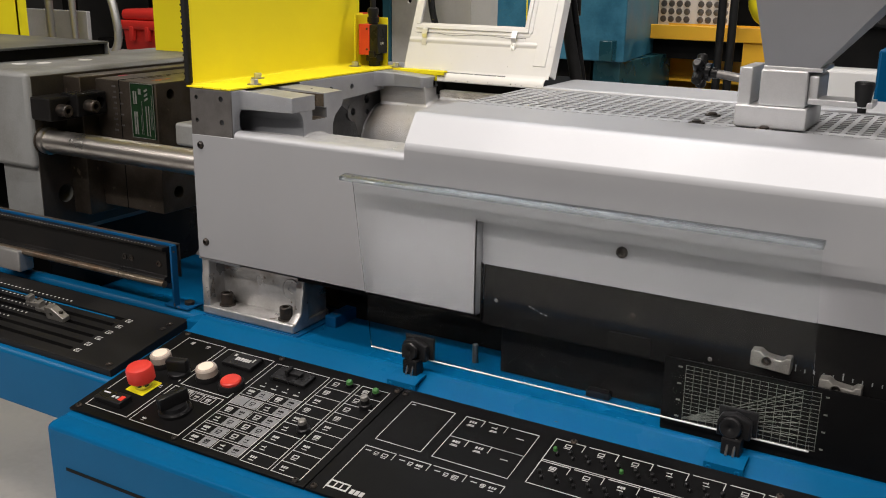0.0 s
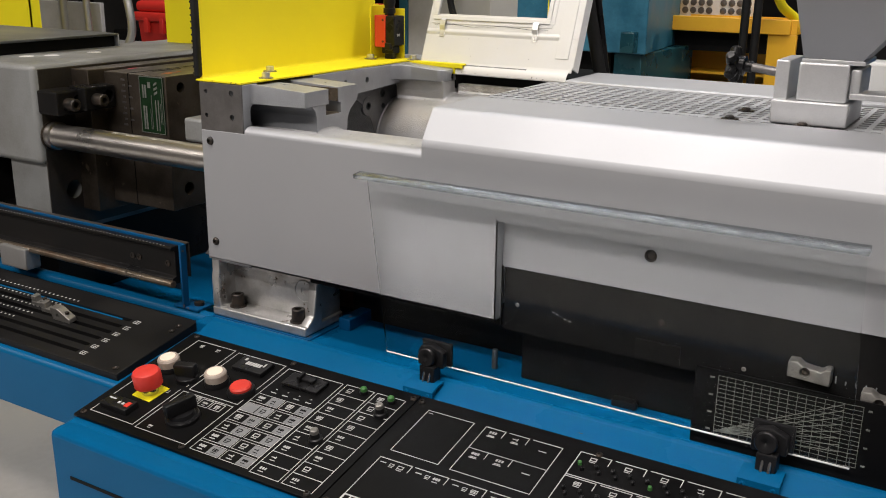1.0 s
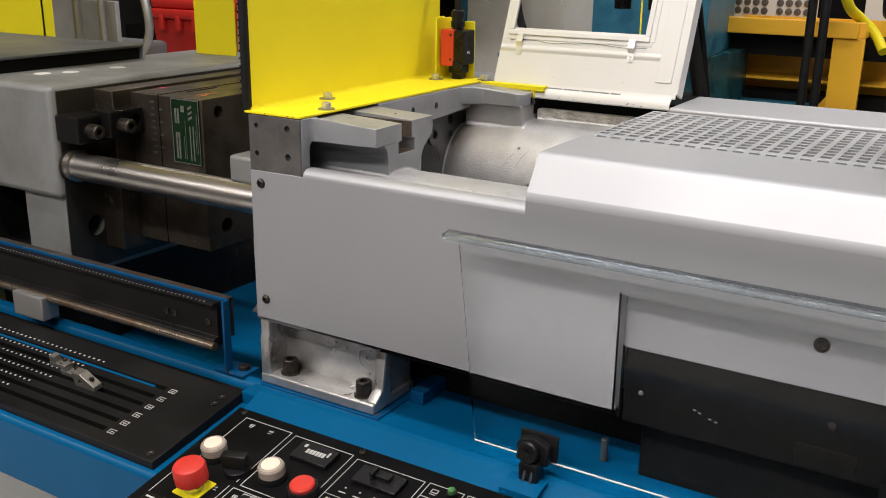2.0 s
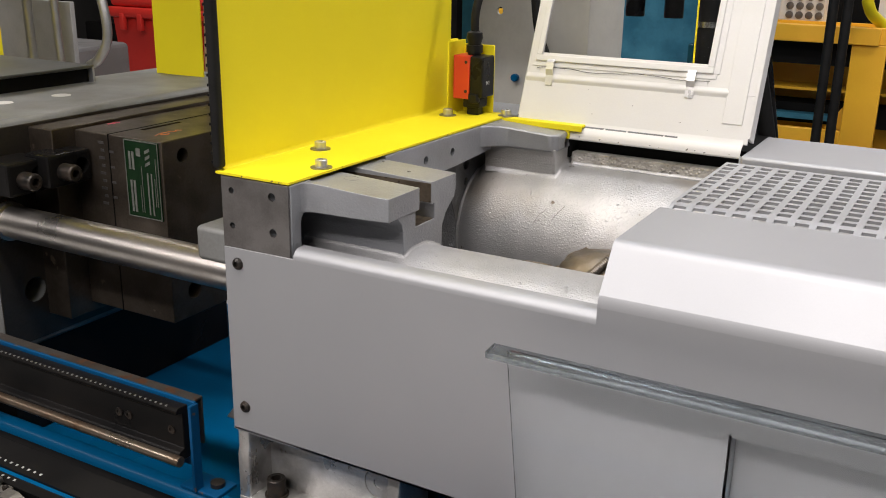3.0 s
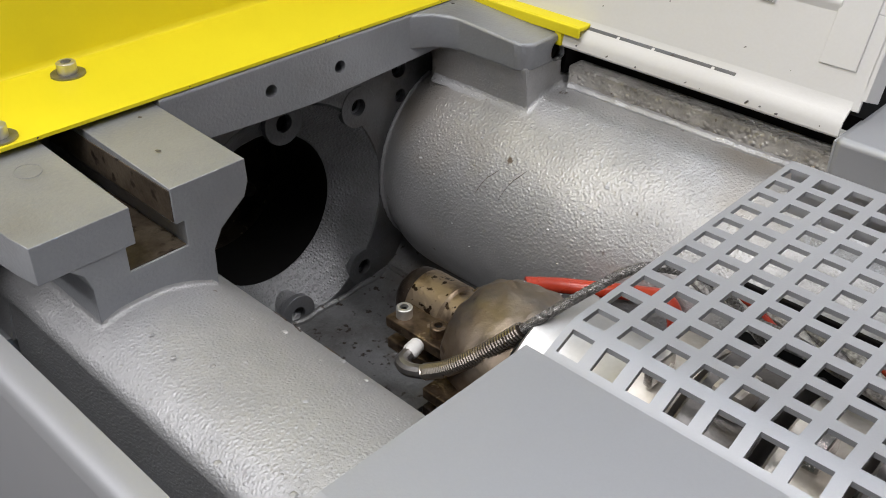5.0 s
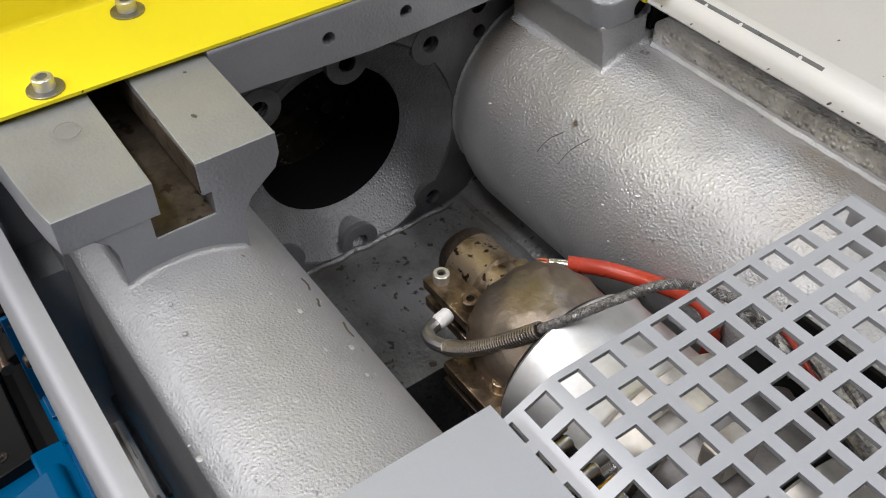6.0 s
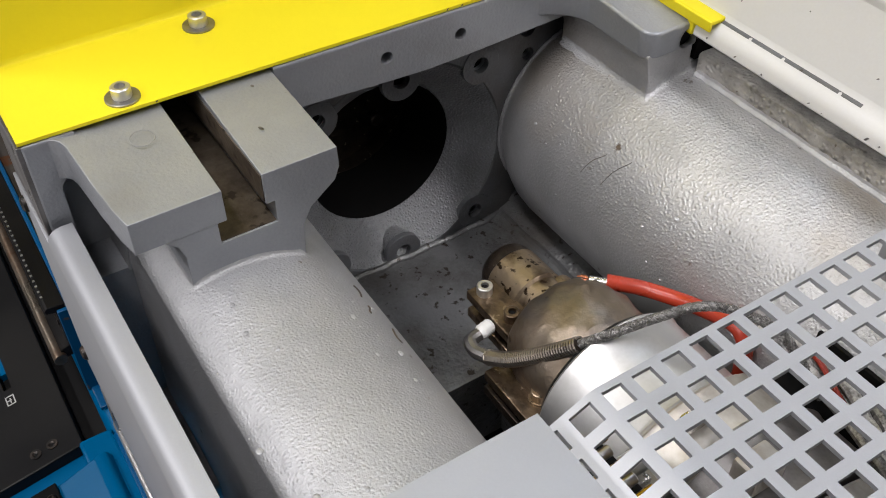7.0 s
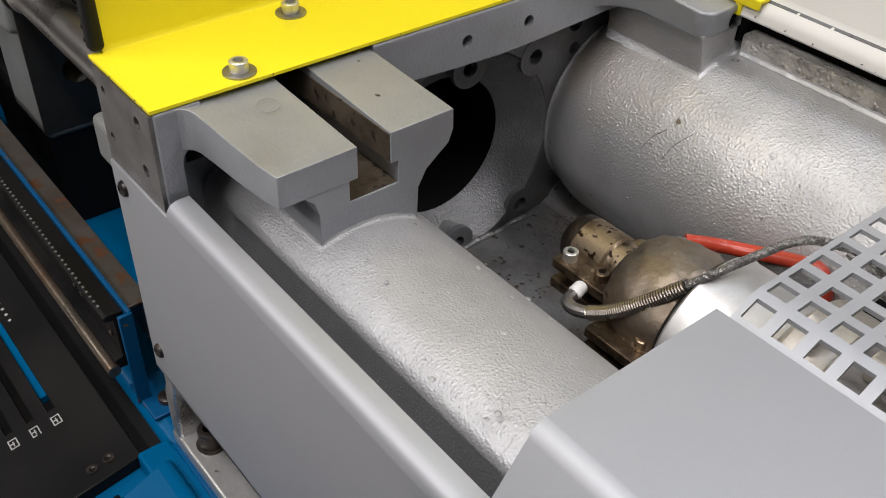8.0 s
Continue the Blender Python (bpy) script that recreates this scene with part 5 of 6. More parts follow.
lamp_button(0.194, 0.084, RED, "red push button")
bm = cyl(bmesh.new(), 0.103, 0.09, [(0, 0.0155), (0.006, 0.0155), (0.007, 0.0145), (0.007, 0.0001)], 28)
sel = part("selector_switch", bm, PLASTIC, console, "black selector switch")
part("selector_grip", box(bmesh.new(), -0.016, 0.016, -0.0065, 0.0065, 0.006, 0.025, 0.003, 2, CM @ pose(0.103, -0.09, 0, 0, 0, 15)), PLASTIC, sel)
bm = cyl(bmesh.new(), 0.163, 0.16, [(0, 0.022), (0.004, 0.022), (0.006, 0.0205), (0.006, 0.017), (0.011, 0.016), (0.011, 0.0001)], 32)
sel = part("rotary_switch", bm, PLASTIC, console, "black rotary mode switch")
part("rotary_grip", box(bmesh.new(), -0.021, 0.021, -0.0065, 0.0065, 0.01, 0.029, 0.003, 2, CM @ pose(0.163, -0.16, 0, 0, 0, 70)), PLASTIC, sel)
# emergency stop on its yellow plate
m = CM @ pose(0.0785, -0.1345, 0, 0, 0, -4)
stop_plate = part("stop_plate", box(bmesh.new(), -0.0175, 0.0175, -0.0175, 0.0175, 0, 0.0016, 0.0006, 2, m), YELLOW, console, "yellow plate under the emergency stop")
bm = cyl(bmesh.new(), 0.0785, 0.1345, [(0.001, 0.0115), (0.012, 0.0115), (0.013, 0.0125), (0.0135, 0.0125)], 28)
stop = part("emergency_stop", bm, STEEL, console, "red mushroom emergency stop button")
bm = cyl(bmesh.new(), 0.0785, 0.1345, [(0.012, 0.0175), (0.0135, 0.0188), (0.03, 0.0188), (0.0335, 0.017), (0.035, 0.0135), (0.0355, 0.0001)], 36)
part("mushroom_head", bm, RED, stop, "red mushroom head")
# rocker, scale sliders
bm = cbox(bmesh.new(), 0.041, 0.09, 0.166, 0.188, 0, 0.0085, 0.001)
r = part("rocker_module", bm, PLASTIC, console)
bm = bmesh.new()
cbox(bm, 0.046, 0.058, 0.172, 0.1745, 0.008, 0.0088)
cbox(bm, 0.067, 0.071, 0.176, 0.18, 0.008, 0.0095)
cbox(bm, 0.074, 0.078, 0.176, 0.18, 0.008, 0.0095)
part("white_marks", bm, INK, r)
part("red_mark", cbox(bmesh.new(), 0.0795, 0.087, 0.172, 0.182, 0.008, 0.009), RED, r)
bm = cbox(bmesh.new(), 0.143, 0.195, 0.017, 0.047, 0, 0.006, 0.001)
r = part("counter_module", bm, PLASTIC, console)
bm = cbox(bmesh.new(), 0.15, 0.154, 0.022, 0.027, 0.005, 0.0064)
for k in range(6):
    cbox(bm, 0.1575 + 0.0045 * k, 0.161 + 0.0045 * k, 0.028, 0.035, 0.005, 0.0064)
cbox(bm, 0.186, 0.1885, 0.024, 0.032, 0.005, 0.0064)
part("counter_digits", bm, INK, r)
bm = cbox(bmesh.new(), 0.2325, 0.291, 0.0215, 0.0495, 0, 0.005, 0.001)
r = part("slider_module", bm, PLASTIC, console)
bm = cbox(bmesh.new(), 0.252, 0.276, 0.027, 0.037, 0.005, 0.0095, 0.001)
cbox(bm, 0.2525, 0.2575, 0.026, 0.0405, 0.005, 0.014, 0.001)
part("slider", bm, PLASTIC, r)
for u, v in ((0.3445, 0.0185), (0.3885, 0.0215)):
    bm = cyl(bmesh.new(), u, v, [(0, 0.0058), (0.004, 0.0058), (0.004, 0.0045)], 18)
    b = part("lamp_socket", bm, PLASTIC, console)
    part("green_lens", cyl(bmesh.new(), u, v, [(0.003, 0.0045), (0.008, 0.0042), (0.0095, 0.0025), (0.0098, 0.0001)], 18), GREENLED, b, "green pilot lamp")
for u, v in ((0.349, 0.126), (0.3915, 0.0505)):
    bm = cyl(bmesh.new(), u, v, [(0, 0.009), (0.005, 0.0088), (0.006, 0.0065), (0.012, 0.0062), (0.012, 0.005)], 20)
    b = part("push_knob", bm, PLASTIC, console)
    part("metal_cap", cyl(bmesh.new(), u, v, [(0.011, 0.0055), (0.0165, 0.0052), (0.0175, 0.004), (0.0178, 0.0001)], 20), TRIPSTEEL, b, "dull metal cap")
# right plate print
bm = bmesh.new()
outline(bm, 0.4405, 0.506, 0.016, 0.1025)
cbox(bm, 0.444, 0.45, 0.0205, 0.0215, -0.001, 0.0003)
outline(bm, 0.5215, 0.622, 0.016, 0.104, open_side="t")
cbox(bm, 0.5215, 0.622, 0.059, 0.06, -0.001, 0.0003)
for v in (0.016, 0.059):
    for k, (a, b) in enumerate(((0.5215, 0.549), (0.553, 0.58), (0.584, 0.622))):
        cbox(bm, a, b, v, v + 0.0011, -0.001, 0.0003)
        cbox(bm, b - 0.001, b, v, v + 0.013, -0.001, 0.0003)
        if k < 2:
            symbol(bm, (a + b) / 2, v + 0.008, 0.009)
        cbox(bm, (a + b) / 2 - 0.005, (a + b) / 2 + 0.005, v + 0.0155, v + 0.0167, -0.001, 0.0003)
for k in range(4):
    a, b = 0.437 + 0.048 * k, 0.437 + 0.048 * k + 0.045
    cbox(bm, a, b, 0.117, 0.1181, -0.001, 0.0003)
    cbox(bm, b - 0.001, b, 0.117, 0.13, -0.001, 0.0003)
    symbol(bm, b - 0.012, 0.125, 0.008)
    symbol(bm, b - 0.024, 0.125, 0.006)
    cbox(bm, a + 0.005, a + 0.013, 0.124, 0.1253, -0.001, 0.0003)
cbox(bm, 0.437, 0.438, 0.117, 0.205, -0.001, 0.0003)
for row, v in enumerate((0.0125, 0.0575)):
    for k in range(9):
        a = 0.643 + 0.041 * k
        cbox(bm, a, a + 0.037, v, v + 0.0011, -0.001, 0.0003)
        cbox(bm, a + 0.036, a + 0.037, v, v + 0.013, -0.001, 0.0003)
        symbol(bm, a + 0.018, v + 0.008, 0.008)
    cbox(bm, 0.642, 1.01, v + 0.042, v + 0.0431, -0.001, 0.0003)
cbox(bm, 0.642, 0.6431, 0.0125, 0.1, -0.001, 0.0003)
part("printed_frames", bm, INK, console, "white printed frames and signs")
for row, v in enumerate((0.034, 0.042, 0.079, 0.087)):
    for k in range(18):
        u = 0.65 + 0.0195 * k + (0.006 if row % 2 else 0)
        lit = (k * 3 + row) % 13 == 0
        bm = cyl(bmesh.new(), u, v, [(0, 0.0026), (0.004, 0.0024), (0.005, 0.0014), (0.0052, 0.0001)], 10)
        part("indicator", bm, GREENLED if lit else PLASTIC, console)
# maker's badge, drawn as plain shapes
badge = part("maker_badge", cbox(bmesh.new(), 0.437, 0.4655, 0.188, 0.2005, -0.001, 0.0007), INK, console, "white maker's badge")
bm = bmesh.new()
for k in range(3):
    cbox(bm, 0.44 + 0.0085 * k, 0.4465 + 0.0085 * k, 0.1905, 0.1985, 0, 0.001)
part("badge_bars", bm, BLACK, badge)
bm = bmesh.new()
for k in range(3):
    cbox(bm, 0.4695 + 0.0065 * k, 0.4745 + 0.0065 * k, 0.193, 0.2005, -0.001, 0.0005)
part("badge_word_bars", bm, INK, console)

# ---------------------------------------------------------------- clear shield over the inspection gap
shield = thing("clear_shield", (0.61, -0.0125, 0.978), "clear acrylic splash shield standing on two black hinges", "shield")
SM = pose(0, -0.0125, 0.978, 5.9, 0, 0)
bm = prism(bmesh.new(), [(0.331, 0.0), (0.914, 0.0), (0.905, 0.246), (0.3195, 0.246)], "y", -0.002, 0.002, 0.0007, 1, SM)
sh = part("sheet", bm, ACRYLIC, shield)
sh.visible_shadow = False
bm = box(bmesh.new(), 0.306, 0.9075, -0.0115, 0.004, 0.2425, 0.2485, 0.0008, 2, SM)
EDGE = glass("acrylic_edge", (0.45, 0.49, 0.51), 0.22, 1.22)
part("top_lip", bm, EDGE, shield, "folded acrylic top lip")
bm = rod(bmesh.new(), SM @ Vector((0.331, 0, 0.0)), SM @ Vector((0.914, 0, 0.0)), 0.0013, seg=8)
part("bottom_edge", bm, INK, shield, "bright cut edge")
bm = bmesh.new()
for k, (u, w) in enumerate(((0.575, 0.2), (0.58, 0.198), (0.59, 0.194), (0.596, 0.1925))):
    box(bm, u, u + 0.0028, -0.0024, -0.0018, w - 0.09, w - 0.0894, 0, 1, SM)
part("scratches", bm, INK, shield)
for x in (0.4085, 0.8335):
    h = thing("shield_hinge", (x, -0.035, 0.955), "black clamp hinge on a blue bracket", "hinge", "shield hinges")
    bm = sheet(bmesh.new(), [(-0.058, 0.945), (-0.058, 0.959), (-0.045, 0.9635), (-0.03, 0.9645)], -0.003, "x", x - 0.022, x + 0.022)
    part("bracket", bm, BLUE, h, "blue bracket")
    for dx in (-0.016, 0.016):
        part("screw", lathe(bmesh.new(), [(0, 0.0034), (0.0015, 0.0032), (0.002, 0.0018), (0.0008, 0.0001)], (x + dx, -0.0582, 0.953), (0, -1, 0.1), 12, cap=False), BLUE, h)
    bm = prism(bmesh.new(), [(x - 0.018, 0.98), (x + 0.02, 0.98), (x + 0.02, 1.002), (x + 0.002, 1.01), (x - 0.014, 1.006), (x - 0.018, 0.998)], "y", -0.029, -0.0185, 0.002)
    box(bm, x - 0.02, x + 0.024, -0.014, -0.009, 0.979, 1.01, 0.001)
    part("clamp", bm, PLASTIC, h)
    bm = lathe(bmesh.new(), [(0, 0.012), (0.008, 0.0125), (0.01, 0.011), (0.01, 0.006), (0.007, 0.0001)], (x - 0.001, -0.028, 0.994), (0, -1, 0.1), 24, cap=False)
    part("knob", bm, PLASTIC, h)
    bm = box(bmesh.new(), x - 0.009, x + 0.013, -0.04, -0.022, 0.962, 0.984, 0.002)
    part("leg", bm, PLASTIC, h)
    for dx in (-0.002, 0.006):
        bm = rod(bmesh.new(), (x + dx, -0.042, 0.964), (x + dx + 0.001, -0.036, 0.984), 0.0018, seg=8)
        part("spring_pin", bm, STEEL, h)

# behind the shield: dark housing, chart, trip dogs
inner = thing("drive_housing", (0.9, 0.06, 0.957), "dark grey drive housing behind the clear shield", "machine part")
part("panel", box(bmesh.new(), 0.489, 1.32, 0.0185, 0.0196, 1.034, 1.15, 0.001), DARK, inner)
# black sheet for the shade at the back of the recess
part("back_shade_wall", box(bmesh.new(), 0.491, 1.32, 0.12, 0.13, 0.957, 1.12), DARK, inner)
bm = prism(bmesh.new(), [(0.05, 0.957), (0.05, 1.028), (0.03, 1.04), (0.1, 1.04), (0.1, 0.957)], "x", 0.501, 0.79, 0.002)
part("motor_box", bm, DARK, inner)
part("latch", box(bmesh.new(), 0.632, 0.664, 0.036, 0.05, 0.957, 0.967, 0.002), PLASTIC, inner)
part("name_plate", box(bmesh.new(), 0.664, 0.718, 0.0168, 0.019, 1.037, 1.06, 0.0004), BLACKMETAL, inner, "dull metal plate")
for x, z in ((0.693, 1.085), (0.508, 1.07), (0.79, 1.05)):
    bm = lathe(bmesh.new(), [(0, 0.0062 if 0.6 < x < 0.75 else 0.0036), (0.002, 0.006 if 0.6 < x < 0.75 else 0.0034), (0.004, 0.002), (0.004, 0.0001)], (x, 0.0215, z), (0, -1, 0), 16, cap=False)
    part("screw", bm, BLACKBOLT if 0.6 < x < 0.75 else TRIPSTEEL, inner)
# black sheets stand for the shade under the cover and the trough
part("recess_shade_sheet", box(bmesh.new(), 0.182, 0.49, 0.115, 0.13, 0.957, 1.12), DARK, inner)
part("cover_shade_sheet", box(bmesh.new(), 0.182, 0.488, 0.014, 0.019, 1.04, 1.12), DARK, inner)
part("trough_shade_sheet", box(bmesh.new(), 0.0, 0.6, 0.13, 0.6, 0.958, 0.962), DARK, inner)
bm = rod(bmesh.new(), (0.458, 0.058, 0.957), (0.458, 0.058, 0.985), 0.0042, seg=14, bev=0.001)
part("stop_pin", bm, MACHINED, inner)
chart = thing("setting_chart", (0.84, 0.0, 0.957), "black chart plate with white printed grid and diagonals", "chart")
part("plate", box(bmesh.new(), 0.742, 1.0, 0.0, 0.003, 0.957, 1.05, 0.0006), BLACK, chart)
bm = bmesh.new()
for k in range(17):
    x = 0.768 + 0.15 * k / 16
    box(bm, x, x + 0.0005, -0.0004, 0.001, 0.974, 1.044)
for k in range(15):
    z = 0.974 + 0.07 * k / 14
    box(bm, 0.768, 0.9187, -0.0004, 0.001, z, z + 0.0004)
for dz in (0.012, 0.02, 0.028, 0.036, 0.044, 0.052, 0.06, 0.067):
    prism(bm, [(0.768, 0.976), (0.768, 0.9768), (0.9, 0.9768 + dz), (0.9, 0.976 + dz)], "y", -0.0005, 0.001)
for k in range(4):
    box(bm, 0.759, 0.764, -0.0004, 0.001, 0.977 + 0.021 * k, 0.979 + 0.021 * k)
    box(bm, 0.923, 0.927, -0.0004, 0.001, 0.977 + 0.021 * k, 0.979 + 0.021 * k)
part("printed_grid", bm, PRINT, chart, "white printed grid")
trip = thing("trip_rail", (0.95, 0.02, 1.06), "black trip rail with a white scale and steel dogs", "machine part")
part("rail", box(bmesh.new(), 0.77, 1.32, 0.02, 0.032, 1.02, 1.085, 0.001), BLACKMETAL, trip)
bm = bmesh.new()
for k in range(40):
    box(bm, 0.885 + 0.01 * k, 0.8862 + 0.01 * k, 0.0172, 0.0184, 1.057, 1.061 if k % 5 else 1.065)
part("scale", bm, GREYINK, trip)
for k in range(3):
    part("groove", box(bmesh.new(), 0.93, 1.32, 0.0172, 0.0205, 0.985 + 0.02 * k, 0.992 + 0.02 * k), BLACKMETAL, trip)
for x, z in ((0.86, 1.067), (0.935, 1.049)):
    d = part("dog", carved(prism(bmesh.new(), [(x - 0.022, z - 0.008), (x + 0.022, z - 0.011), (x + 0.022, z + 0.008), (x + 0.016, z + 0.008), (x + 0.012, z + 0.004), (x - 0.006, z + 0.006), (x - 0.012, z + 0.011), (x - 0.022, z + 0.01)], "y", 0.004, 0.02, 0.0015), [hole((x - 0.004, -0.01, z), (x - 0.004, 0.012, z), 0.0055)]), TRIPSTEEL, trip, "grey steel trip dog")
    part("set_screw", lathe(bmesh.new(), [(0, 0.005), (0.004, 0.0045), (0.004, 0.0025), (0.002, 0.0001)], (x - 0.004, 0.011, z), (0, -1, 0), 14, cap=False), BLACKBOLT, d)

# ---------------------------------------------------------------- hopper slide and funnel
hopper = thing("material_hopper", (0.8, 0.2, 1.304), "grey painted hopper funnel on a silver clamping slide", "hopper")
part("slide_base", box(bmesh.new(), 0.757, 0.842, 0.158, 0.26, 1.304, 1.331, 0.002), CASTFINE, hopper)
part("neck_block", box(bmesh.new(), 0.783, 0.838, 0.163, 0.245, 1.331, 1.375, 0.0025), CASTFINE, hopper)
part("clamp_ear", box(bmesh.new(), 0.757, 0.773, 0.165, 0.24, 1.33, 1.376, 0.002), CASTFINE, hopper)
part("hinge_barrel", box(bmesh.new(), 0.838, 0.85, 0.17, 0.24, 1.335, 1.37, 0.003), CASTFINE, hopper)
bm = bmesh.new()
lo = [(0.787, 0.166), (0.848, 0.166), (0.848, 0.242), (0.787, 0.242)]
hi = [(0.735, 0.03), (1.14, 0.03), (1.14, 0.46), (0.735, 0.46)]
vs = [bm.verts.new((x, y, 1.377)) for x, y in lo] + [bm.verts.new((x, y, 1.72)) for x, y in hi] + [bm.verts.new((x, y, 1.95)) for x, y in hi]
for a in (0, 4):
    for k in range(4):
        n = (k + 1) % 4
        bm.faces.new((vs[a + k], vs[a + n], vs[a + 4 + n], vs[a + 4 + k]))
bmesh.ops.solidify(bm, geom=bm.faces[:], thickness=0.002)
part("funnel", bm, SILVER, hopper, "grey painted sheet metal funnel")
bm = box(bmesh.new(), 0.785, 0.853, 0.164, 0.246, 1.374, 1.379, 0.001)
part("collar", bm, CASTFINE, hopper)
bm = lathe(bmesh.new(), [(0, 0.007), (0.008, 0.007), (0.009, 0.012), (0.02, 0.011), (0.022, 0.008)], (0.722, 0.2, 1.362), (-1, 0, 0.1), 20)
for k in range(5):
    a = 2 * math.pi * k / 5
    rod(bm, (0.7, 0.2 + 0.006 * math.cos(a), 1.364 + 0.006 * math.sin(a)), (0.699, 0.2 + 0.022 * math.cos(a), 1.364 + 0.022 * math.sin(a)), 0.0085, 0.0065, 12, 0.002)
part("star_knob", bm, PLASTIC, hopper, "black star knob")
part("clamp_screw", rod(bmesh.new(), (0.72, 0.2, 1.362), (0.76, 0.2, 1.357), 0.0055, seg=14), MACHINED, hopper)
part("shut_off_plate", box(bmesh.new(), 0.84, 0.912, 0.165, 0.21, 1.336, 1.343, 0.001), CASTFINE, hopper)
bm = lathe(bmesh.new(), [(0, 0.005), (0.006, 0.005), (0.008, 0.0085), (0.034, 0.0115), (0.036, 0.01), (0.036, 0.0001)], (0.9, 0.172, 1.33), (0, 0, 1), 20, cap=False)
part("lever_grip", bm, PLASTIC, hopper, "black lever grip")

# ---------------------------------------------------------------- slide plate and rail on the clamp side
dogs = thing("cam_plate", (-0.4, -0.1, 0.93), "black slotted cam plate with white printed scales", "machine part")
KM = pose(0, -0.0295, 0.955, 10.0, 0, 0)


def kbox(bm, x0, x1, v0, v1, h0, h1, bev=0.0):
    return box(bm, x0, x1, -v1, -v0, h0, h1, bev, 2, KM)


slots = [kbox(bmesh.new(), -1.4, -0.105 - 0.001 * k, 0.0345 + 0.0194 * k, 0.0418 + 0.0194 * k, -0.03, 0.01) for k in range(6)]
bm = carved(kbox(bmesh.new(), -1.6, -0.004, -0.002, 0.158, -0.014, 0.0, 0.0015), slots)
part("plate", bm, BLACKPLATE, dogs)
# black strips and sheet for the shade in the slots and beside the plate
for k in range(6):
    part("slot_shade_strip", kbox(bmesh.new(), -1.4, -0.1055 - 0.001 * k, 0.0344 + 0.0194 * k, 0.0419 + 0.0194 * k, -0.0138, -0.0105), DARK, dogs)
part("shade_underlay", kbox(bmesh.new(), -1.6, -0.003, -0.0235, 0.155, -0.0215, -0.0145), DARK, dogs)
part("blue_bar", kbox(bmesh.new(), -1.4, -0.127, 0.035, 0.0413, -0.0115, -0.003), BLUE, dogs, "blue bar in the slot")
bm = bmesh.new()
for k in range(6):
    for i in range(90):
        x = -1.0 + 0.01 * i
        if x < -0.235 - 0.015 * k:
            kbox(bm, x, x + 0.0028, 0.0255 + 0.0194 * k, 0.0283 + 0.0194 * k, -0.001, 0.0004)
part("printed_scale", bm, INK, dogs, "white printed scales")
for k in range(6):
    bm = bmesh.new()
    outline_u, v = -0.0965 - 0.0012 * k, 0.039 + 0.0194 * k
    kbox(bm, outline_u, outline_u + 0.011, v - 0.004, v - 0.003, -0.001, 0.0004)
    kbox(bm, outline_u, outline_u + 0.011, v + 0.003, v + 0.004, -0.001, 0.0004)
    kbox(bm, outline_u, outline_u + 0.001, v - 0.004, v + 0.004, -0.001, 0.0004)
    kbox(bm, outline_u + 0.01, outline_u + 0.011, v - 0.003 + 0.003 * (k % 2), v + 0.003, -0.001, 0.0004)
    kbox(bm, outline_u + 0.003, outline_u + 0.009, v - 0.0005, v + 0.0005, -0.001, 0.0004)
    kbox(bm, outline_u + 0.005, outline_u + 0.006, v - 0.001, v + 0.004, -0.001, 0.0004)
    part("printed_symbol", bm, INK, dogs)
for u, v in ((-0.02, 0.036), (-0.021, 0.021), (-0.018, 0.146)):
    bm = lathe(bmesh.new(), [(0, 0.005), (0.001, 0.005), (0.001, 0.003), (-0.001, 0.0001)], KM @ Vector((u, -v, 0)), (0, -0.12, 1), 16, cap=False)
    part("screw", bm, BLACKBOLT, dogs)
for u, v, big in ((-0.285, 0.0595, 0), (-0.25, 0.0685, 0), (-0.208, 0.0785, 1)):
    if big:
        bm = prism(bmesh.new(), [(u - 0.02, 0.0), (u + 0.02, 0.0), (u + 0.02, 0.007), (u - 0.004, 0.021), (u - 0.02, 0.021)], "y", -v - 0.007, -v + 0.007, 0.001, 2, KM)
        bm = carved(bm, [hole(KM @ Vector((u - 0.006, -v - 0.02, 0.009)), KM @ Vector((u - 0.006, -v + 0.02, 0.009)), 0.004, 16)])
    else:
        bm = kbox(bmesh.new(), u - 0.018, u + 0.018, v - 0.0065, v + 0.0065, 0, 0.007, 0.001)
        kbox(bm, u - 0.017, u - 0.006, v - 0.006, v + 0.006, 0.006, 0.016, 0.0012)
        kbox(bm, u + 0.004, u + 0.015, v - 0.006, v + 0.006, 0.006, 0.012, 0.0012)
    d = part("trip_dog", bm, TRIPSTEEL, dogs, "grey steel trip dog")
    part("dog_screw", lathe(bmesh.new(), [(0, 0.0035), (0.003, 0.0034), (0.003, 0.002), (0.001, 0.0001)], KM @ Vector((u + 0.01, -v, 0.012 if not big else 0.0125)), (0, -0.12, 1), 14, cap=False), BLACKBOLT, d)

slide = thing("guard_rail", (-0.5, 0.0, 0.96), "black telescopic guard rail on a worn blue bracket", "guide rail")
bm = box(bmesh.new(), -1.6, -0.057, 0.003, 0.007, 0.985, 1.0615, 0.001)
prism(bm, [(-0.0585, 0.958), (-0.0545, 0.958), (-0.0545, 1.0605), (-0.0585, 1.0605)], "y", -0.0055, 0.007, 0.001)
box(bm, -0.08, -0.028, -0.003, 0.03, 0.957, 0.961, 0.001)
part("bracket", bm, BLUEWORN, slide, "blue bracket with chipped paint")
bm = box(bmesh.new(), -1.6, -0.068, 0.0072, 0.0275, 1.0535, 1.0565, 0.0008)
box(bm, -1.6, -0.068, 0.0245, 0.0275, 1.0, 1.054, 0.0008)
part("top_angle", bm, RUSTYSHEET, slide, "bare worn steel angle")
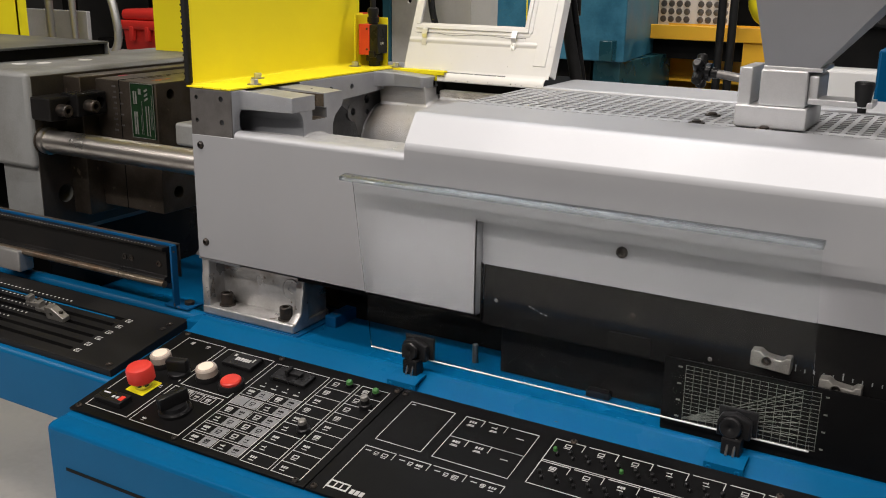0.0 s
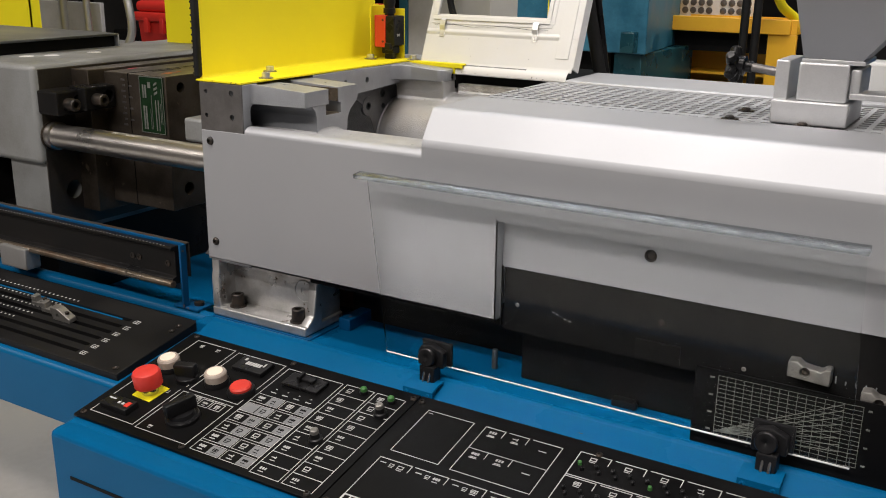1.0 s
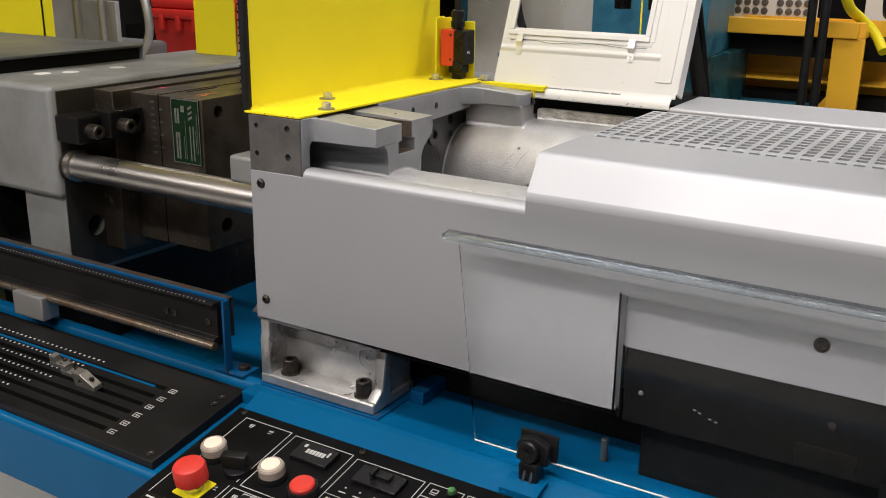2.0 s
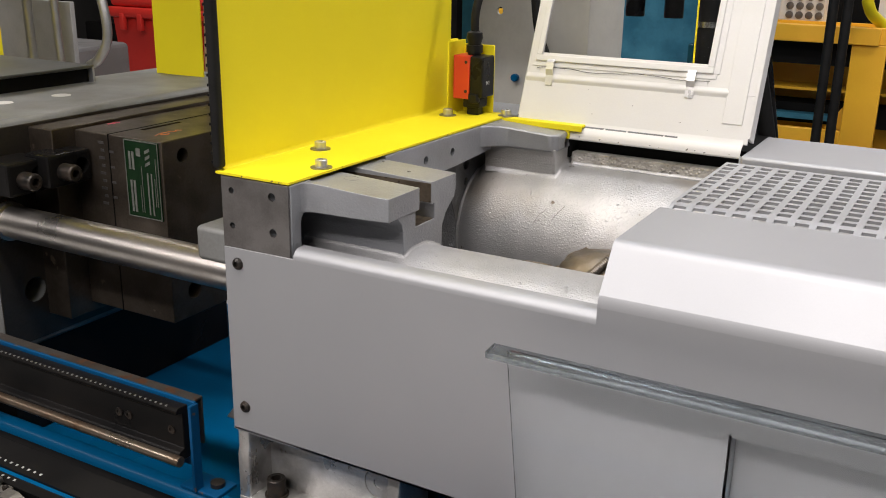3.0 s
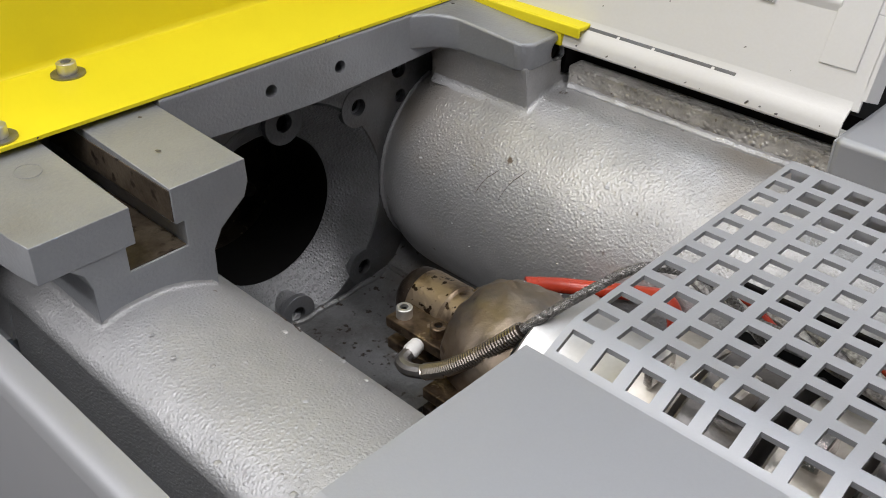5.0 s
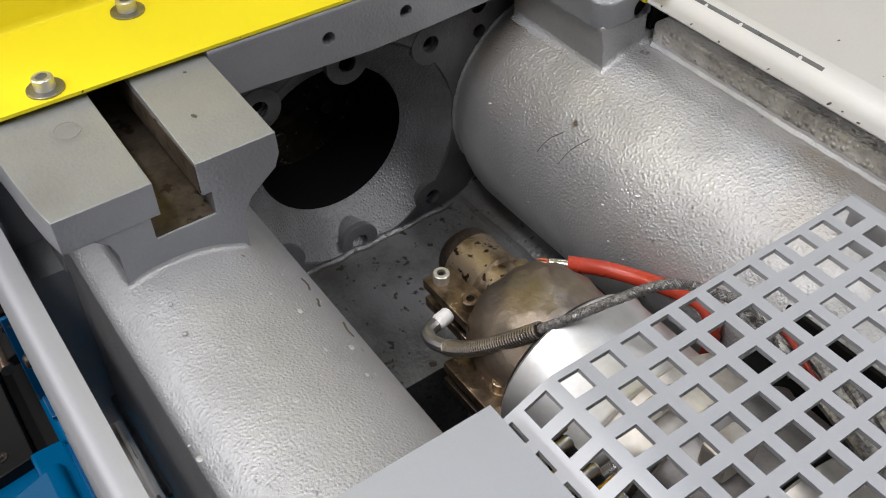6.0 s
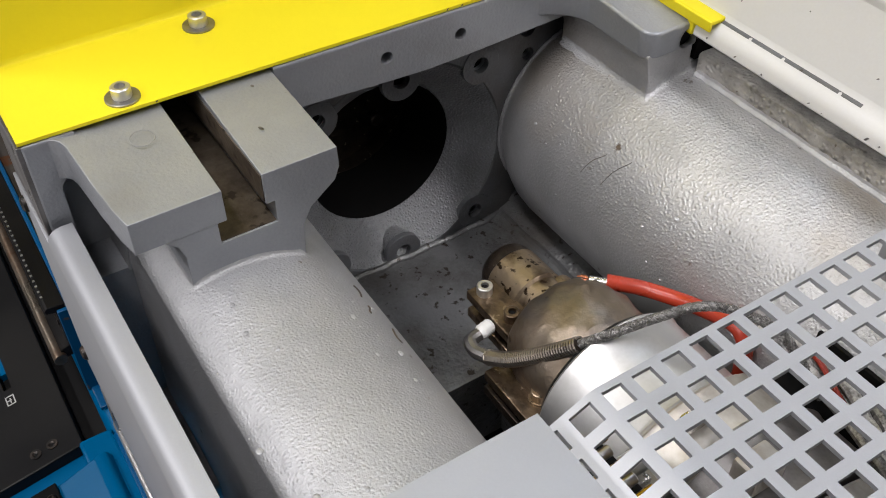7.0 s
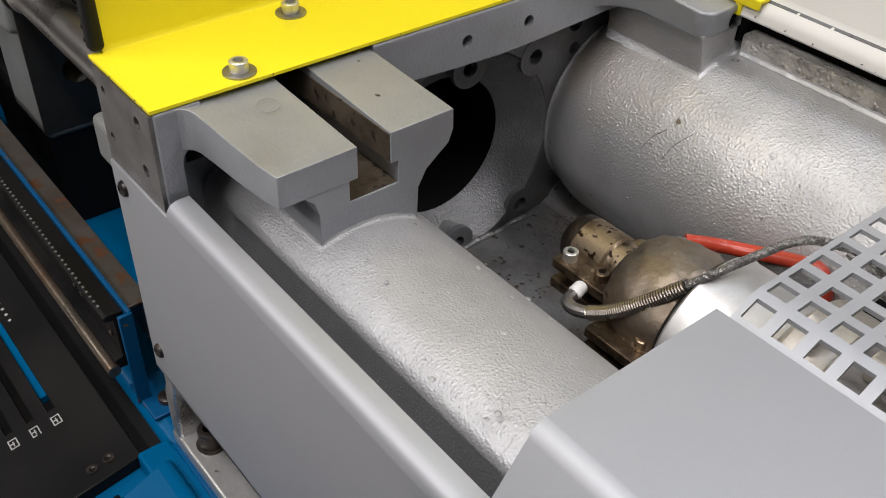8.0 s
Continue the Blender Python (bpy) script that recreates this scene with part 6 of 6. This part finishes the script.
chan = [(0.003, 1.0575), (-0.0115, 1.0585), (-0.0145, 1.056), (-0.0135, 1.052), (-0.006, 1.05), (-0.006, 1.01), (-0.0125, 1.008), (-0.0145, 1.005), (-0.014, 0.997), (0.003, 0.997)]
part("channel", prism(bmesh.new(), chan, "x", -1.6, -0.066, 0.0006, 1), BLACKMETAL, slide, "black steel channel")
part("steel_runner", rod(bmesh.new(), (-1.6, -0.0165, 1.0), (-0.062, -0.0165, 1.0), 0.0058, seg=14), RUSTSTEEL, slide, "rusty bare steel runner")
for x in (-0.082, -0.145, -0.16):
    bm = lathe(bmesh.new(), [(0, 0.005), (0.0015, 0.0048), (0.0015, 0.003), (0.0002, 0.0028), (0.0002, 0.0001)], (x, -0.006, 1.028), (0, -1, 0), 16, cap=False)
    part("screw", bm, BLACKBOLT, slide)
bm = bmesh.new()
for k in range(110):
    box(bm, -0.9 + 0.0075 * k, -0.898 + 0.0075 * k, -0.0128, -0.0108, 1.058, 1.059)
part("rivet_row", bm, ALU, slide)
bm = lathe(bmesh.new(), [(0, 0.008), (0.005, 0.008), (0.006, 0.006), (0.006, 0.0001)], (-0.043, 0.016, 0.961), (0, 0, 1), 16, cap=False)
part("cap_screw", bm, BLACKBOLT, slide)
stop_block = single("stop_block", box(bmesh.new(), -0.47, -0.4, -0.03, 0.0, 0.965, 1.003, 0.003), ALU, "small aluminium stop block on the blue bed", "block")

# ---------------------------------------------------------------- moving platen and mould
moving = thing("moving_platen", (-0.6, 0.35, 0.96), "worn grey painted moving platen on the blue bed", "machine part")
bm = box(bmesh.new(), -0.7, -0.46, 0.066, 0.62, 1.124, 1.3, 0.01, 3)
box(bm, -0.57, -0.4605, 0.078, 0.62, 0.99, 1.14, 0.008, 3)
part("body", carved(bm, [hole((-0.5, 0.128, 1.07), (-0.4, 0.128, 1.07), 0.017)]), CARR, moving)
part("machined_face", carved(box(bmesh.new(), -0.462, -0.4592, 0.076, 0.61, 1.0, 1.292, 0.001), [hole((-0.5, 0.128, 1.07), (-0.4, 0.128, 1.07), 0.017)]), FACE, moving, "dark machined face with its shade painted in")
part("toggle_cover", box(bmesh.new(), -1.7, -0.64, 0.0, 0.415, 1.322, 1.327, 0.002), DARKGREY, moving, "dark grey sheet cover")
# black box in place of the shade under the sheet cover
part("toggle_shade_box", box(bmesh.new(), -1.7, -0.65, 0.01, 0.41, 1.0, 1.3215), DARK, moving)
part("cover_flange", box(bmesh.new(), -0.7, -0.64, 0.411, 0.415, 1.28, 1.325, 0.001), SILVER, moving)
part("way_shoe", box(bmesh.new(), -0.66, -0.465, 0.08, 0.5, 0.865, 1.026, 0.003), BLACKMETAL, moving)
bm = bmesh.new()
for x, y in ((-0.6, 0.16), (-0.58, 0.2), (-0.57, 0.29)):
    lathe(bm, [(0, 0.014), (0.0006, 0.013), (0.0006, 0.0001)], (x, y, 1.3), (0, 0, 1), 18, cap=False)
part("chipped_spots", bm, WHITEDOOR, moving, "bright bare chips on the top")

tie = thing("tie_bar", (-0.25, 0.09, 1.175), "polished steel tie bar between the platens", "tie bar", "tie bars")
bm = lathe(bmesh.new(), [(0, 0.024), (0.018, 0.025), (0.02, 0.0215), (0.52, 0.0215)], (-0.462, 0.095, 1.175), (1, 0, 0), 36)
part("bar", bm, TIE, tie)
part("collar", lathe(bmesh.new(), [(0, 0.027), (0.002, 0.028), (0.003, 0.026)], (-0.4595, 0.095, 1.175), (1, 0, 0), 30), MOLD, tie)
tie2 = copy_thing(tie, pose(-0.25, 0.445, 1.175))

mould = thing("mould", (-0.38, 0.3, 1.04), "oily brown steel injection mould with green name plate", "mould")
bm = box(bmesh.new(), -0.46, -0.415, 0.145, 0.5, 1.03, 1.288, 0.0015)
part("backing_plate", bm, MOLD, mould)
bm = box(bmesh.new(), -0.415, -0.26, 0.18, 0.46, 1.045, 1.2835, 0.0015)
cuts = [hole((-0.29, 0.214, 1.262), (-0.2, 0.214, 1.262), 0.0095), hole((-0.3, 0.3, 1.262), (-0.2, 0.3, 1.262), 0.006), box(bmesh.new(), -0.3445, -0.337, 0.226, 0.295, 1.275, 1.29), hole((-0.3, 0.22, 1.08), (-0.2, 0.22, 1.08), 0.012)]
part("block", carved(bm, cuts), MOLD, mould)
part("parting_line", box(bmesh.new(), -0.3535, -0.352, 0.1792, 0.4608, 1.045, 1.2842), BLACK, mould)
np_ = part("name_plate", box(bmesh.new(), -0.324, -0.265, 0.1782, 0.1803, 1.182, 1.282, 0.0004), GREENPLATE, mould, "green enamel name plate")
bm = bmesh.new()
for x0, x1, z0, z1 in ((-0.3165, -0.313, 1.244, 1.267), (-0.311, -0.3075, 1.244, 1.267), (-0.3165, -0.313, 1.189, 1.23), (-0.311, -0.3075, 1.189, 1.23), (-0.303, -0.296, 1.262, 1.272), (-0.3235, -0.3225, 1.1825, 1.2815), (-0.2665, -0.2655, 1.1825, 1.2815), (-0.3235, -0.2655, 1.1825, 1.1835), (-0.3235, -0.2655, 1.2805, 1.2815)):
    box(bm, x0, x1, 0.1776, 0.179, z0, z1)
for x, w, z0, z1 in ((-0.2865, 0.0022, 1.188, 1.242), (-0.28, 0.0022, 1.188, 1.242), (-0.274, 0.0008, 1.2, 1.236), (-0.271, 0.0008, 1.2, 1.262), (-0.299, 0.0008, 1.19, 1.225), (-0.2955, 0.0008, 1.19, 1.25)):
    box(bm, x, x + w, 0.1776, 0.179, z0, z1)
for k in range(3):
    prism(bm, [(-0.288, 1.25 + 0.008 * k), (-0.28, 1.254 + 0.008 * k), (-0.28, 1.258 + 0.008 * k), (-0.288, 1.254 + 0.008 * k)], "y", 0.1776, 0.179)
part("plate_print", bm, PRINT, np_, "worn white print bars")
bm = bmesh.new()
for k in range(9):
    box(bm, -0.372 + 0.004 * (k % 2), -0.362, 0.1794, 0.1805, 1.27 - 0.01 * k, 1.2735 - 0.01 * k)
    if k % 2:
        box(bm, -0.352, -0.345, 0.1794, 0.1805, 1.27 - 0.01 * k, 1.273 - 0.01 * k)
part("stamped_marks", bm, MACHINED, mould, "stamped marks")
scrawl = [(-0.296, 0.205), (-0.304, 0.223), (-0.296, 0.228), (-0.29, 0.222), (-0.298, 0.216), (-0.303, 0.237), (-0.296, 0.242), (-0.302, 0.247), (-0.297, 0.253)]
part("crayon_mark", sweep(bmesh.new(), smooth_line([(x, y, 1.2833) for x, y in scrawl], 5), 0.0009, 6), ORANGECHALK, mould, "orange crayon scrawl")
scrawl = [(-0.403, 0.226), (-0.409, 0.232), (-0.402, 0.236), (-0.41, 0.24), (-0.403, 0.246)]
part("crayon_mark", sweep(bmesh.new(), smooth_line([(x, y, 1.2833) for x, y in scrawl], 5), 0.0012, 6), PINKCHALK, mould, "pink crayon mark")
for x0, x1, y0, y1, z in ((-0.458, -0.405, 0.068, 0.128, 1.238), (-0.43, -0.385, 0.112, 0.178, 1.243)):
    bm = carved(box(bmesh.new(), x0, x1, y0, y1, z - 0.022, z + 0.02, 0.004), [hole((x1 - 0.02, y1 - 0.016, z), (x1 + 0.02, y1 - 0.016, z), 0.011)])
    c = part("mould_clamp", bm, BLACKMETAL, mould, "black strap clamp")
    bm = lathe(bmesh.new(), [(0, 0.011), (0.02, 0.011), (0.022, 0.0095), (0.022, 0.0055), (0.012, 0.0052), (0.012, 0.0001)], (x1, y0 + 0.022, z - 0.003), (1, 0, 0), 20, cap=False)
    part("cap_screw", bm, BLACKBOLT, c)
lug = single("platen_lug", box(bmesh.new(), -0.042, -0.001, 0.006, 0.05, 1.221, 1.256, 0.005, 3), CARR, "light grey painted lug on the platen side", "machine part")
clip = thing("red_hose_clip", (-0.58, 0.31, 0.866), "red plastic hose clip lying on the blue tray", "clip")
bm = box(bmesh.new(), -0.625, -0.565, 0.292, 0.322, 0.966, 0.99, 0.005)
box(bm, -0.595, -0.57, 0.29, 0.32, 0.986, 1.003, 0.004)
part("jaw", bm, RED, clip)
part("stem", box(bmesh.new(), -0.61, -0.585, 0.297, 0.317, 0.866, 0.97, 0.003), BLACKMETAL, clip, "black stem")

# ---------------------------------------------------------------- the workshop
def slab(name, label, mat, *dims):
    return tagged(new(name, mesh_of(box(bmesh.new(), *dims), mat)), label, "structure", "", "structure")


slab("floor", "grey concrete workshop floor", CONCRETE, -7, 6, -6, 7, -0.2, 0.0)
# walls and ceiling, mostly unseen; kept dark to hold back bounced light
slab("wall_north", "dim workshop wall", WALL, -7, 6, 7.0, 7.2, 0, 4.4)
slab("wall_south", "dim workshop wall", WALL, -7, 6, -6.2, -6.0, 0, 4.4)
slab("wall_west", "dim workshop wall", WALL, -7.2, -7.0, -6, 7, 0, 4.4)
slab("wall_east", "dim workshop wall", WALL, 6.0, 6.2, -6, 7, 0, 4.4)
slab("ceiling", "pale workshop ceiling", WALL, -7, 6, -6, 7, 4.4, 4.6)
# fixtures for the unseen lamps, the added ones too
for lx, ly, lz, power, tint in LAMPS:
    f = thing("unseen_ceiling_light", (lx, ly, 4.4), "white batten ceiling light, assumed and out of view", "ceiling light", "ceiling lights")
    part("housing", box(bmesh.new(), lx - 1.2, lx + 1.2, ly - 0.2, ly + 0.2, lz + 0.0, lz + 0.1, 0.01), INK, f)
    for dx in (-0.9, 0.9):
        part("hanger", rod(bmesh.new(), (lx + dx, ly, lz + 0.1), (lx + dx, ly, 4.4), 0.01, seg=8), ALU, f)

# ---------------------------------------------------------------- what stands behind the machine
rear = thing("galvanised_screen", (0.03, 0.75, 0.0), "galvanised sheet panel standing behind the machine", "panel")
bm = carved(box(bmesh.new(), -0.13, 0.066, 0.745, 0.752, 0.0, 1.9, 0.001), [hole((-0.085, 0.7, 1.42), (-0.085, 0.8, 1.42), 0.006)])
part("sheet", bm, GALV, rear)
part("return_fold", prism(bmesh.new(), [(0.0665, 0.7452), (0.104, 0.79), (0.102, 0.793), (0.0665, 0.751)], "z", 0.0, 1.9, 0.0006), GALV, rear)
part("blue_edge", box(bmesh.new(), -0.152, -0.131, 0.742, 0.76, 0.0, 1.9, 0.002), SKYBLUE, rear, "blue painted edge strip")
part("blue_cap", rod(bmesh.new(), (-0.052, 0.744, 1.318), (-0.052, 0.735, 1.318), 0.006, seg=14, bev=0.001), BLUE, rear, "blue plastic cap")
part("rear_cable", sweep(bmesh.new(), smooth_line([(-0.02, 0.7, 1.6), (0.0, 0.69, 1.45), (0.015, 0.68, 1.39), (0.045, 0.67, 1.33), (0.07, 0.66, 1.25)], 8), 0.007, 10), RUBBER, rear, "black cable")

tank = thing("blue_tank", (-0.1, 1.7, 0.0), "mottled blue painted steel tank", "tank")
part("shell", prism(bmesh.new(), [(-0.7, 2.0), (-0.047, 2.0), (-0.105, 2.5), (-0.7, 2.5)], "z", 1.2, 2.4, 0.004), SKYBLUE, tank)
part("side_panel", prism(bmesh.new(), [(-0.16, 2.02), (-0.066, 2.02), (-0.045, 2.5), (-0.16, 2.5)], "z", 0.9, 1.199, 0.003), TEAL, tank, "dark teal lower side panel")
part("lower_box", prism(bmesh.new(), [(-0.12, 1.96), (-0.075, 1.96), (-0.075, 2.019), (-0.12, 2.019)], "z", 1.205, 1.27, 0.003), TEAL, tank)
part("leg_box", box(bmesh.new(), -0.7, -0.2, 2.1, 2.45, 0.0, 1.199), DARK, tank)
for x in (-0.136, -0.045):
    part("pipe_stub", rod(bmesh.new(), (x, 1.55, 1.365), (x, 1.55, 1.8), 0.022, seg=14), BLACKMETAL, tank)

hose = thing("black_hose", (0.245, 0.75, 0.0), "black corrugated hose with a steel clamp", "hose")
part("hose", sweep(bmesh.new(), [(0.245, 0.75, 0.0), (0.245, 0.75, 1.0), (0.245, 0.75, 1.5), (0.245, 0.75, 2.0)], 0.0155, 16), RUBBER, hose)
part("clamp", lathe(bmesh.new(), [(0, 0.016), (0, 0.0175), (0.008, 0.0175), (0.008, 0.016)], (0.245, 0.75, 1.412), (0, 0, 1), 20, cap=False), STEEL, hose)
part("yellow_line", sweep(bmesh.new(), [(0.281, 0.56, 0.97), (0.28, 0.56, 1.4), (0.279, 0.56, 2.0)], 0.0012, 8), YELLOW, hose)

strut = thing("door_strut", (0.39, 0.56, 1.2), "black tubular strut behind the safety door", "strut")
part("tube", rod(bmesh.new(), (0.396, 0.57, 1.22), (0.302, 0.58, 1.6), 0.011, seg=14), RUBBER, strut)
part("tube", rod(bmesh.new(), (0.397, 0.585, 1.22), (0.318, 0.61, 1.6), 0.006, seg=14), PLASTIC, strut)

press = thing("orange_machine", (0.3, 2.6, 0.0), "orange painted machine frame with open bay", "machine")
bm = bmesh.new()
for x0, x1, z0, z1 in ((-1.0, 0.33, 1.256, 1.305), (-0.3, -0.13, 1.0, 1.256), (0.236, 0.33, 0.4, 1.256), (-0.3, 0.236, 0.4, 1.0), (-1.0, -0.3, 0.4, 0.935)):
    box(bm, x0, x1, 2.4, 2.42, z0, z1, 0.003)
part("front_frame", bm, ORANGE, press)
part("bay_back", box(bmesh.new(), -0.1, 0.4, 2.62, 2.64, 0.9, 1.3), ORANGE, press)
part("bay_shelf", box(bmesh.new(), -0.1, 0.4, 2.5, 2.62, 1.1, 1.108), ORANGE, press)
part("rear_deck", box(bmesh.new(), -0.3, 0.33, 2.42, 2.9, 1.256, 1.2795, 0.003), ORANGE, press)
# black boxes put the shade inside the open bays into colour
part("bay_floor_shade", box(bmesh.new(), -0.1, 0.4, 2.5, 2.615, 1.0, 1.06), DARK, press)
part("bay_top_shade", box(bmesh.new(), -0.1, 0.4, 2.45, 2.615, 1.185, 1.25), DARK, press)
part("side_bay_shade", box(bmesh.new(), -0.98, -0.302, 2.425, 2.6, 0.936, 1.254), DARK, press)
part("bay_strip", box(bmesh.new(), -0.1, 0.2, 2.45, 2.5, 1.018, 1.034), SKYBLUE, press)
part("table", box(bmesh.new(), -0.2, 0.31, 2.388, 2.42, 1.2555, 1.3052, 0.003), ORANGE, press)
part("lower_rib", box(bmesh.new(), -0.3, 0.33, 2.392, 2.402, 0.942, 0.954, 0.002), ORANGE, press)
part("gusset", prism(bmesh.new(), [(0.185, 1.0), (0.26, 1.0), (0.26, 1.11)], "y", 2.43, 2.44, 0.002), ORANGE, press)
bm = box(bmesh.new(), -0.037, 0.158, 2.394, 2.4015, 0.765, 0.902)
b = part("badge_plate", bm, DARKGREY, press, "dark badge plate")
for z in (0.806, 0.842):
    part("badge_mark", carved(box(bmesh.new(), 0.021, 0.088, 2.3915, 2.3945, z, z + 0.036, 0.001), [box(bmesh.new(), 0.036, 0.074, 2.38, 2.4, z + 0.012, z + 0.024)]), ORANGE, b)
keys = thing("keypad_box", (0.0, 2.62, 1.31), "pale grey control box with rows of dark round keys", "control box")
part("case", box(bmesh.new(), -0.17, 0.105, 2.7, 2.8, 1.28, 1.7, 0.004), WHITEDOOR, keys)
for i in range(8):
    for j in range(7):
        part("key", lathe(bmesh.new(), [(0, 0.0125), (0.004, 0.012), (0.005, 0.0001)], (-0.148 + 0.0305 * i + (0.022 if i > 3 else 0), 2.7, 1.312 + 0.029 * j), (0, -1, 0), 10, cap=False), MACHINED, keys)
for x in (0.19, 0.228):
    p = thing("black_pipe", (x, 2.25, 0.0), "upright black hydraulic pipe near the orange machine", "pipe", "hydraulic pipes")
    part("tube", rod(bmesh.new(), (x, 2.25, 0.0), (x + 0.005, 2.25, 2.4), 0.0135, seg=14), RUBBER, p)
hoop = thing("yellow_hoop", (0.33, 2.3, 1.3), "yellow tubular guard hoop", "guard hoop")
part("tube", sweep(bmesh.new(), smooth_line([(0.262, 2.36, 1.9), (0.264, 2.36, 1.45), (0.272, 2.375, 1.36), (0.3, 2.45, 1.315), (0.345, 2.47, 1.27), (0.385, 2.42, 1.22)], 6), 0.016, 12), YELLOW, hoop)
white = thing("white_machine", (0.75, 2.2, 0.0), "white painted machine body with black motor on top", "machine")
part("body", box(bmesh.new(), 0.46, 1.6, 2.1, 2.8, 0.0, 1.21, 0.01), WHITEDOOR, white)
part("bay", box(bmesh.new(), 0.5, 1.6, 2.2, 2.8, 1.21, 1.34), DARK, white)
part("motor", rod(bmesh.new(), (0.4, 2.2, 1.4), (1.3, 2.2, 1.4), 0.07, seg=24, bev=0.006), PLASTIC, white, "black motor")
part("backplate", box(bmesh.new(), 0.236, 0.9, 2.95, 3.0, 0.9, 1.7), WHITEDOOR, white)
cab = thing("blue_cabinet", (1.1, 1.3, 0.0), "blue painted steel cabinet behind the hopper", "cabinet")
part("body", box(bmesh.new(), 0.8, 1.4, 1.2, 1.6, 0.0, 1.335, 0.006), BLUE, cab)

post = thing("yellow_post", (-0.6, 0.55, 0.865), "yellow painted sheet guard post standing on the machine bed", "guard post")
part("sheet", sheet(bmesh.new(), [(-0.643, 0.58), (-0.643, 0.55), (-0.6, 0.55), (-0.54, 0.554)], 0.003, "z", 1.29, 1.845), YELLOW, post)
part("foot", box(bmesh.new(), -0.64, -0.55, 0.556, 0.575, 0.864, 1.3, 0.002), YELLOW, post)
post = thing("yellow_post", (-2.25, 1.2, 0.0), "yellow painted guard panel", "guard post")
part("sheet", box(bmesh.new(), -2.5, -1.995, 1.2, 1.204, 0.0, 1.9), YELLOW, post)
part("fold", box(bmesh.new(), -2.0, -1.995, 1.2, 1.24, 0.0, 1.9), YELLOW, post)


def wheelie_bin(x, y):
    b = thing("wheelie_bin", (x, y, 0.0), "red plastic wheelie bin with lid", "bin", "red bins")
    bm = bmesh.new()
    lo = [(x - 0.22, y - 0.25), (x + 0.22, y - 0.25), (x + 0.22, y + 0.25), (x - 0.22, y + 0.25)]
    hi = [(x - 0.28, y - 0.33), (x + 0.28, y - 0.33), (x + 0.28, y + 0.33), (x - 0.28, y + 0.33)]
    va, vb = [bm.verts.new((p, q, 0.06)) for p, q in lo], [bm.verts.new((p, q, 1.16)) for p, q in hi]
    bm.faces.new(va[::-1]), bm.faces.new(vb)
    for k in range(4):
        bm.faces.new((va[k], va[(k + 1) % 4], vb[(k + 1) % 4], vb[k]))
    soften(bm, 0.03, 3)
    part("body", bm, BIN, b)
    bm = box(bmesh.new(), x - 0.3, x + 0.3, y - 0.36, y + 0.34, 1.14, 1.19, 0.015)
    for k in range(4):
        box(bm, x - 0.2 + 0.12 * k, x - 0.17 + 0.12 * k, y - 0.365, y - 0.34, 1.08, 1.16, 0.005)
    part("rim", bm, BIN, b)
    part("lid", box(bmesh.new(), x - 0.29, x + 0.29, y - 0.34, y + 0.36, 1.19, 1.25, 0.025, 3), BIN, b)
    for dx in (-0.24, 0.24):
        part("wheel", rod(bmesh.new(), (x + dx - 0.02, y + 0.28, 0.1), (x + dx + 0.02, y + 0.28, 0.1), 0.1, seg=20, bev=0.01), RUBBER, b)


wheelie_bin(-3.0, 3.15)
wheelie_bin(-2.3, 3.15)
pole = single("wooden_pole", rod(bmesh.new(), (-2.32, 2.4, 0.0), (-2.24, 2.4, 1.55), 0.013, seg=12), WOOD, "pale wooden broom pole leaning beside the bins", "pole")

steps = thing("step_ladder", (-2.1, 1.7, 0.0), "dull aluminium warehouse steps with tubular handrail", "steps")
part("handrail", sweep(bmesh.new(), smooth_line([(-2.15, 1.6, 1.7), (-2.0, 1.6, 1.42), (-1.955, 1.6, 1.3), (-1.95, 1.6, 1.2), (-2.0, 1.6, 1.13), (-2.1, 1.65, 1.1)], 8), 0.016, 12), ALU, steps, "tubular handrail")
part("upright", rod(bmesh.new(), (-2.33, 1.62, 0.0), (-2.37, 1.62, 1.8), 0.016, seg=12), ALU, steps)
part("upright", rod(bmesh.new(), (-2.2, 1.64, 0.0), (-2.26, 1.64, 1.8), 0.014, seg=12), ALU, steps)
part("side_panel", box(bmesh.new(), -2.74, -2.26, 1.72, 1.74, 0.9, 1.3, 0.003), DULLSHEET, steps, "dull sheet panel")
part("tread", box(bmesh.new(), -2.5, -2.0, 1.6, 1.85, 0.86, 0.9, 0.004), ALU, steps)
crate = thing("grey_crate", (-3.02, 2.2, 0.0), "dull grey plastic crate standing beside the bins", "crate")
part("body", box(bmesh.new(), -3.32, -2.72, 2.05, 2.4, 0.0, 1.08, 0.02), CRATE, crate)
for k in range(5):
    part("rib", box(bmesh.new(), -3.28 + 0.125 * k, -3.26 + 0.125 * k, 2.04, 2.06, 0.7, 1.06, 0.004), CRATE, crate)

rack = thing("storage_rack", (-2.6, 4.2, 0.0), "dark steel storage rack with an orange beam", "rack")
for x in (-5.2, -3.6, -2.0, -0.4):
    part("upright", box(bmesh.new(), x - 0.04, x + 0.04, 4.0, 4.08, 0, 3.2, 0.004), DARK, rack)
for z in (0.6, 1.45, 2.4):
    part("shelf", box(bmesh.new(), -5.2, -0.4, 4.0, 4.9, z, z + 0.08, 0.004), ORANGE if z == 1.45 else DARK, rack)
part("dark_back", box(bmesh.new(), -5.3, 1.8, 4.92, 4.96, 0, 3.3), DARK, rack)
for k in range(9):
    part("stored_box", box(bmesh.new(), -5.0 + 0.5 * k, -4.62 + 0.5 * k, 4.1, 4.6, 0.68, 0.95 + 0.06 * (k % 3), 0.01), (DARK, CARR, MOLD)[k % 3], rack)
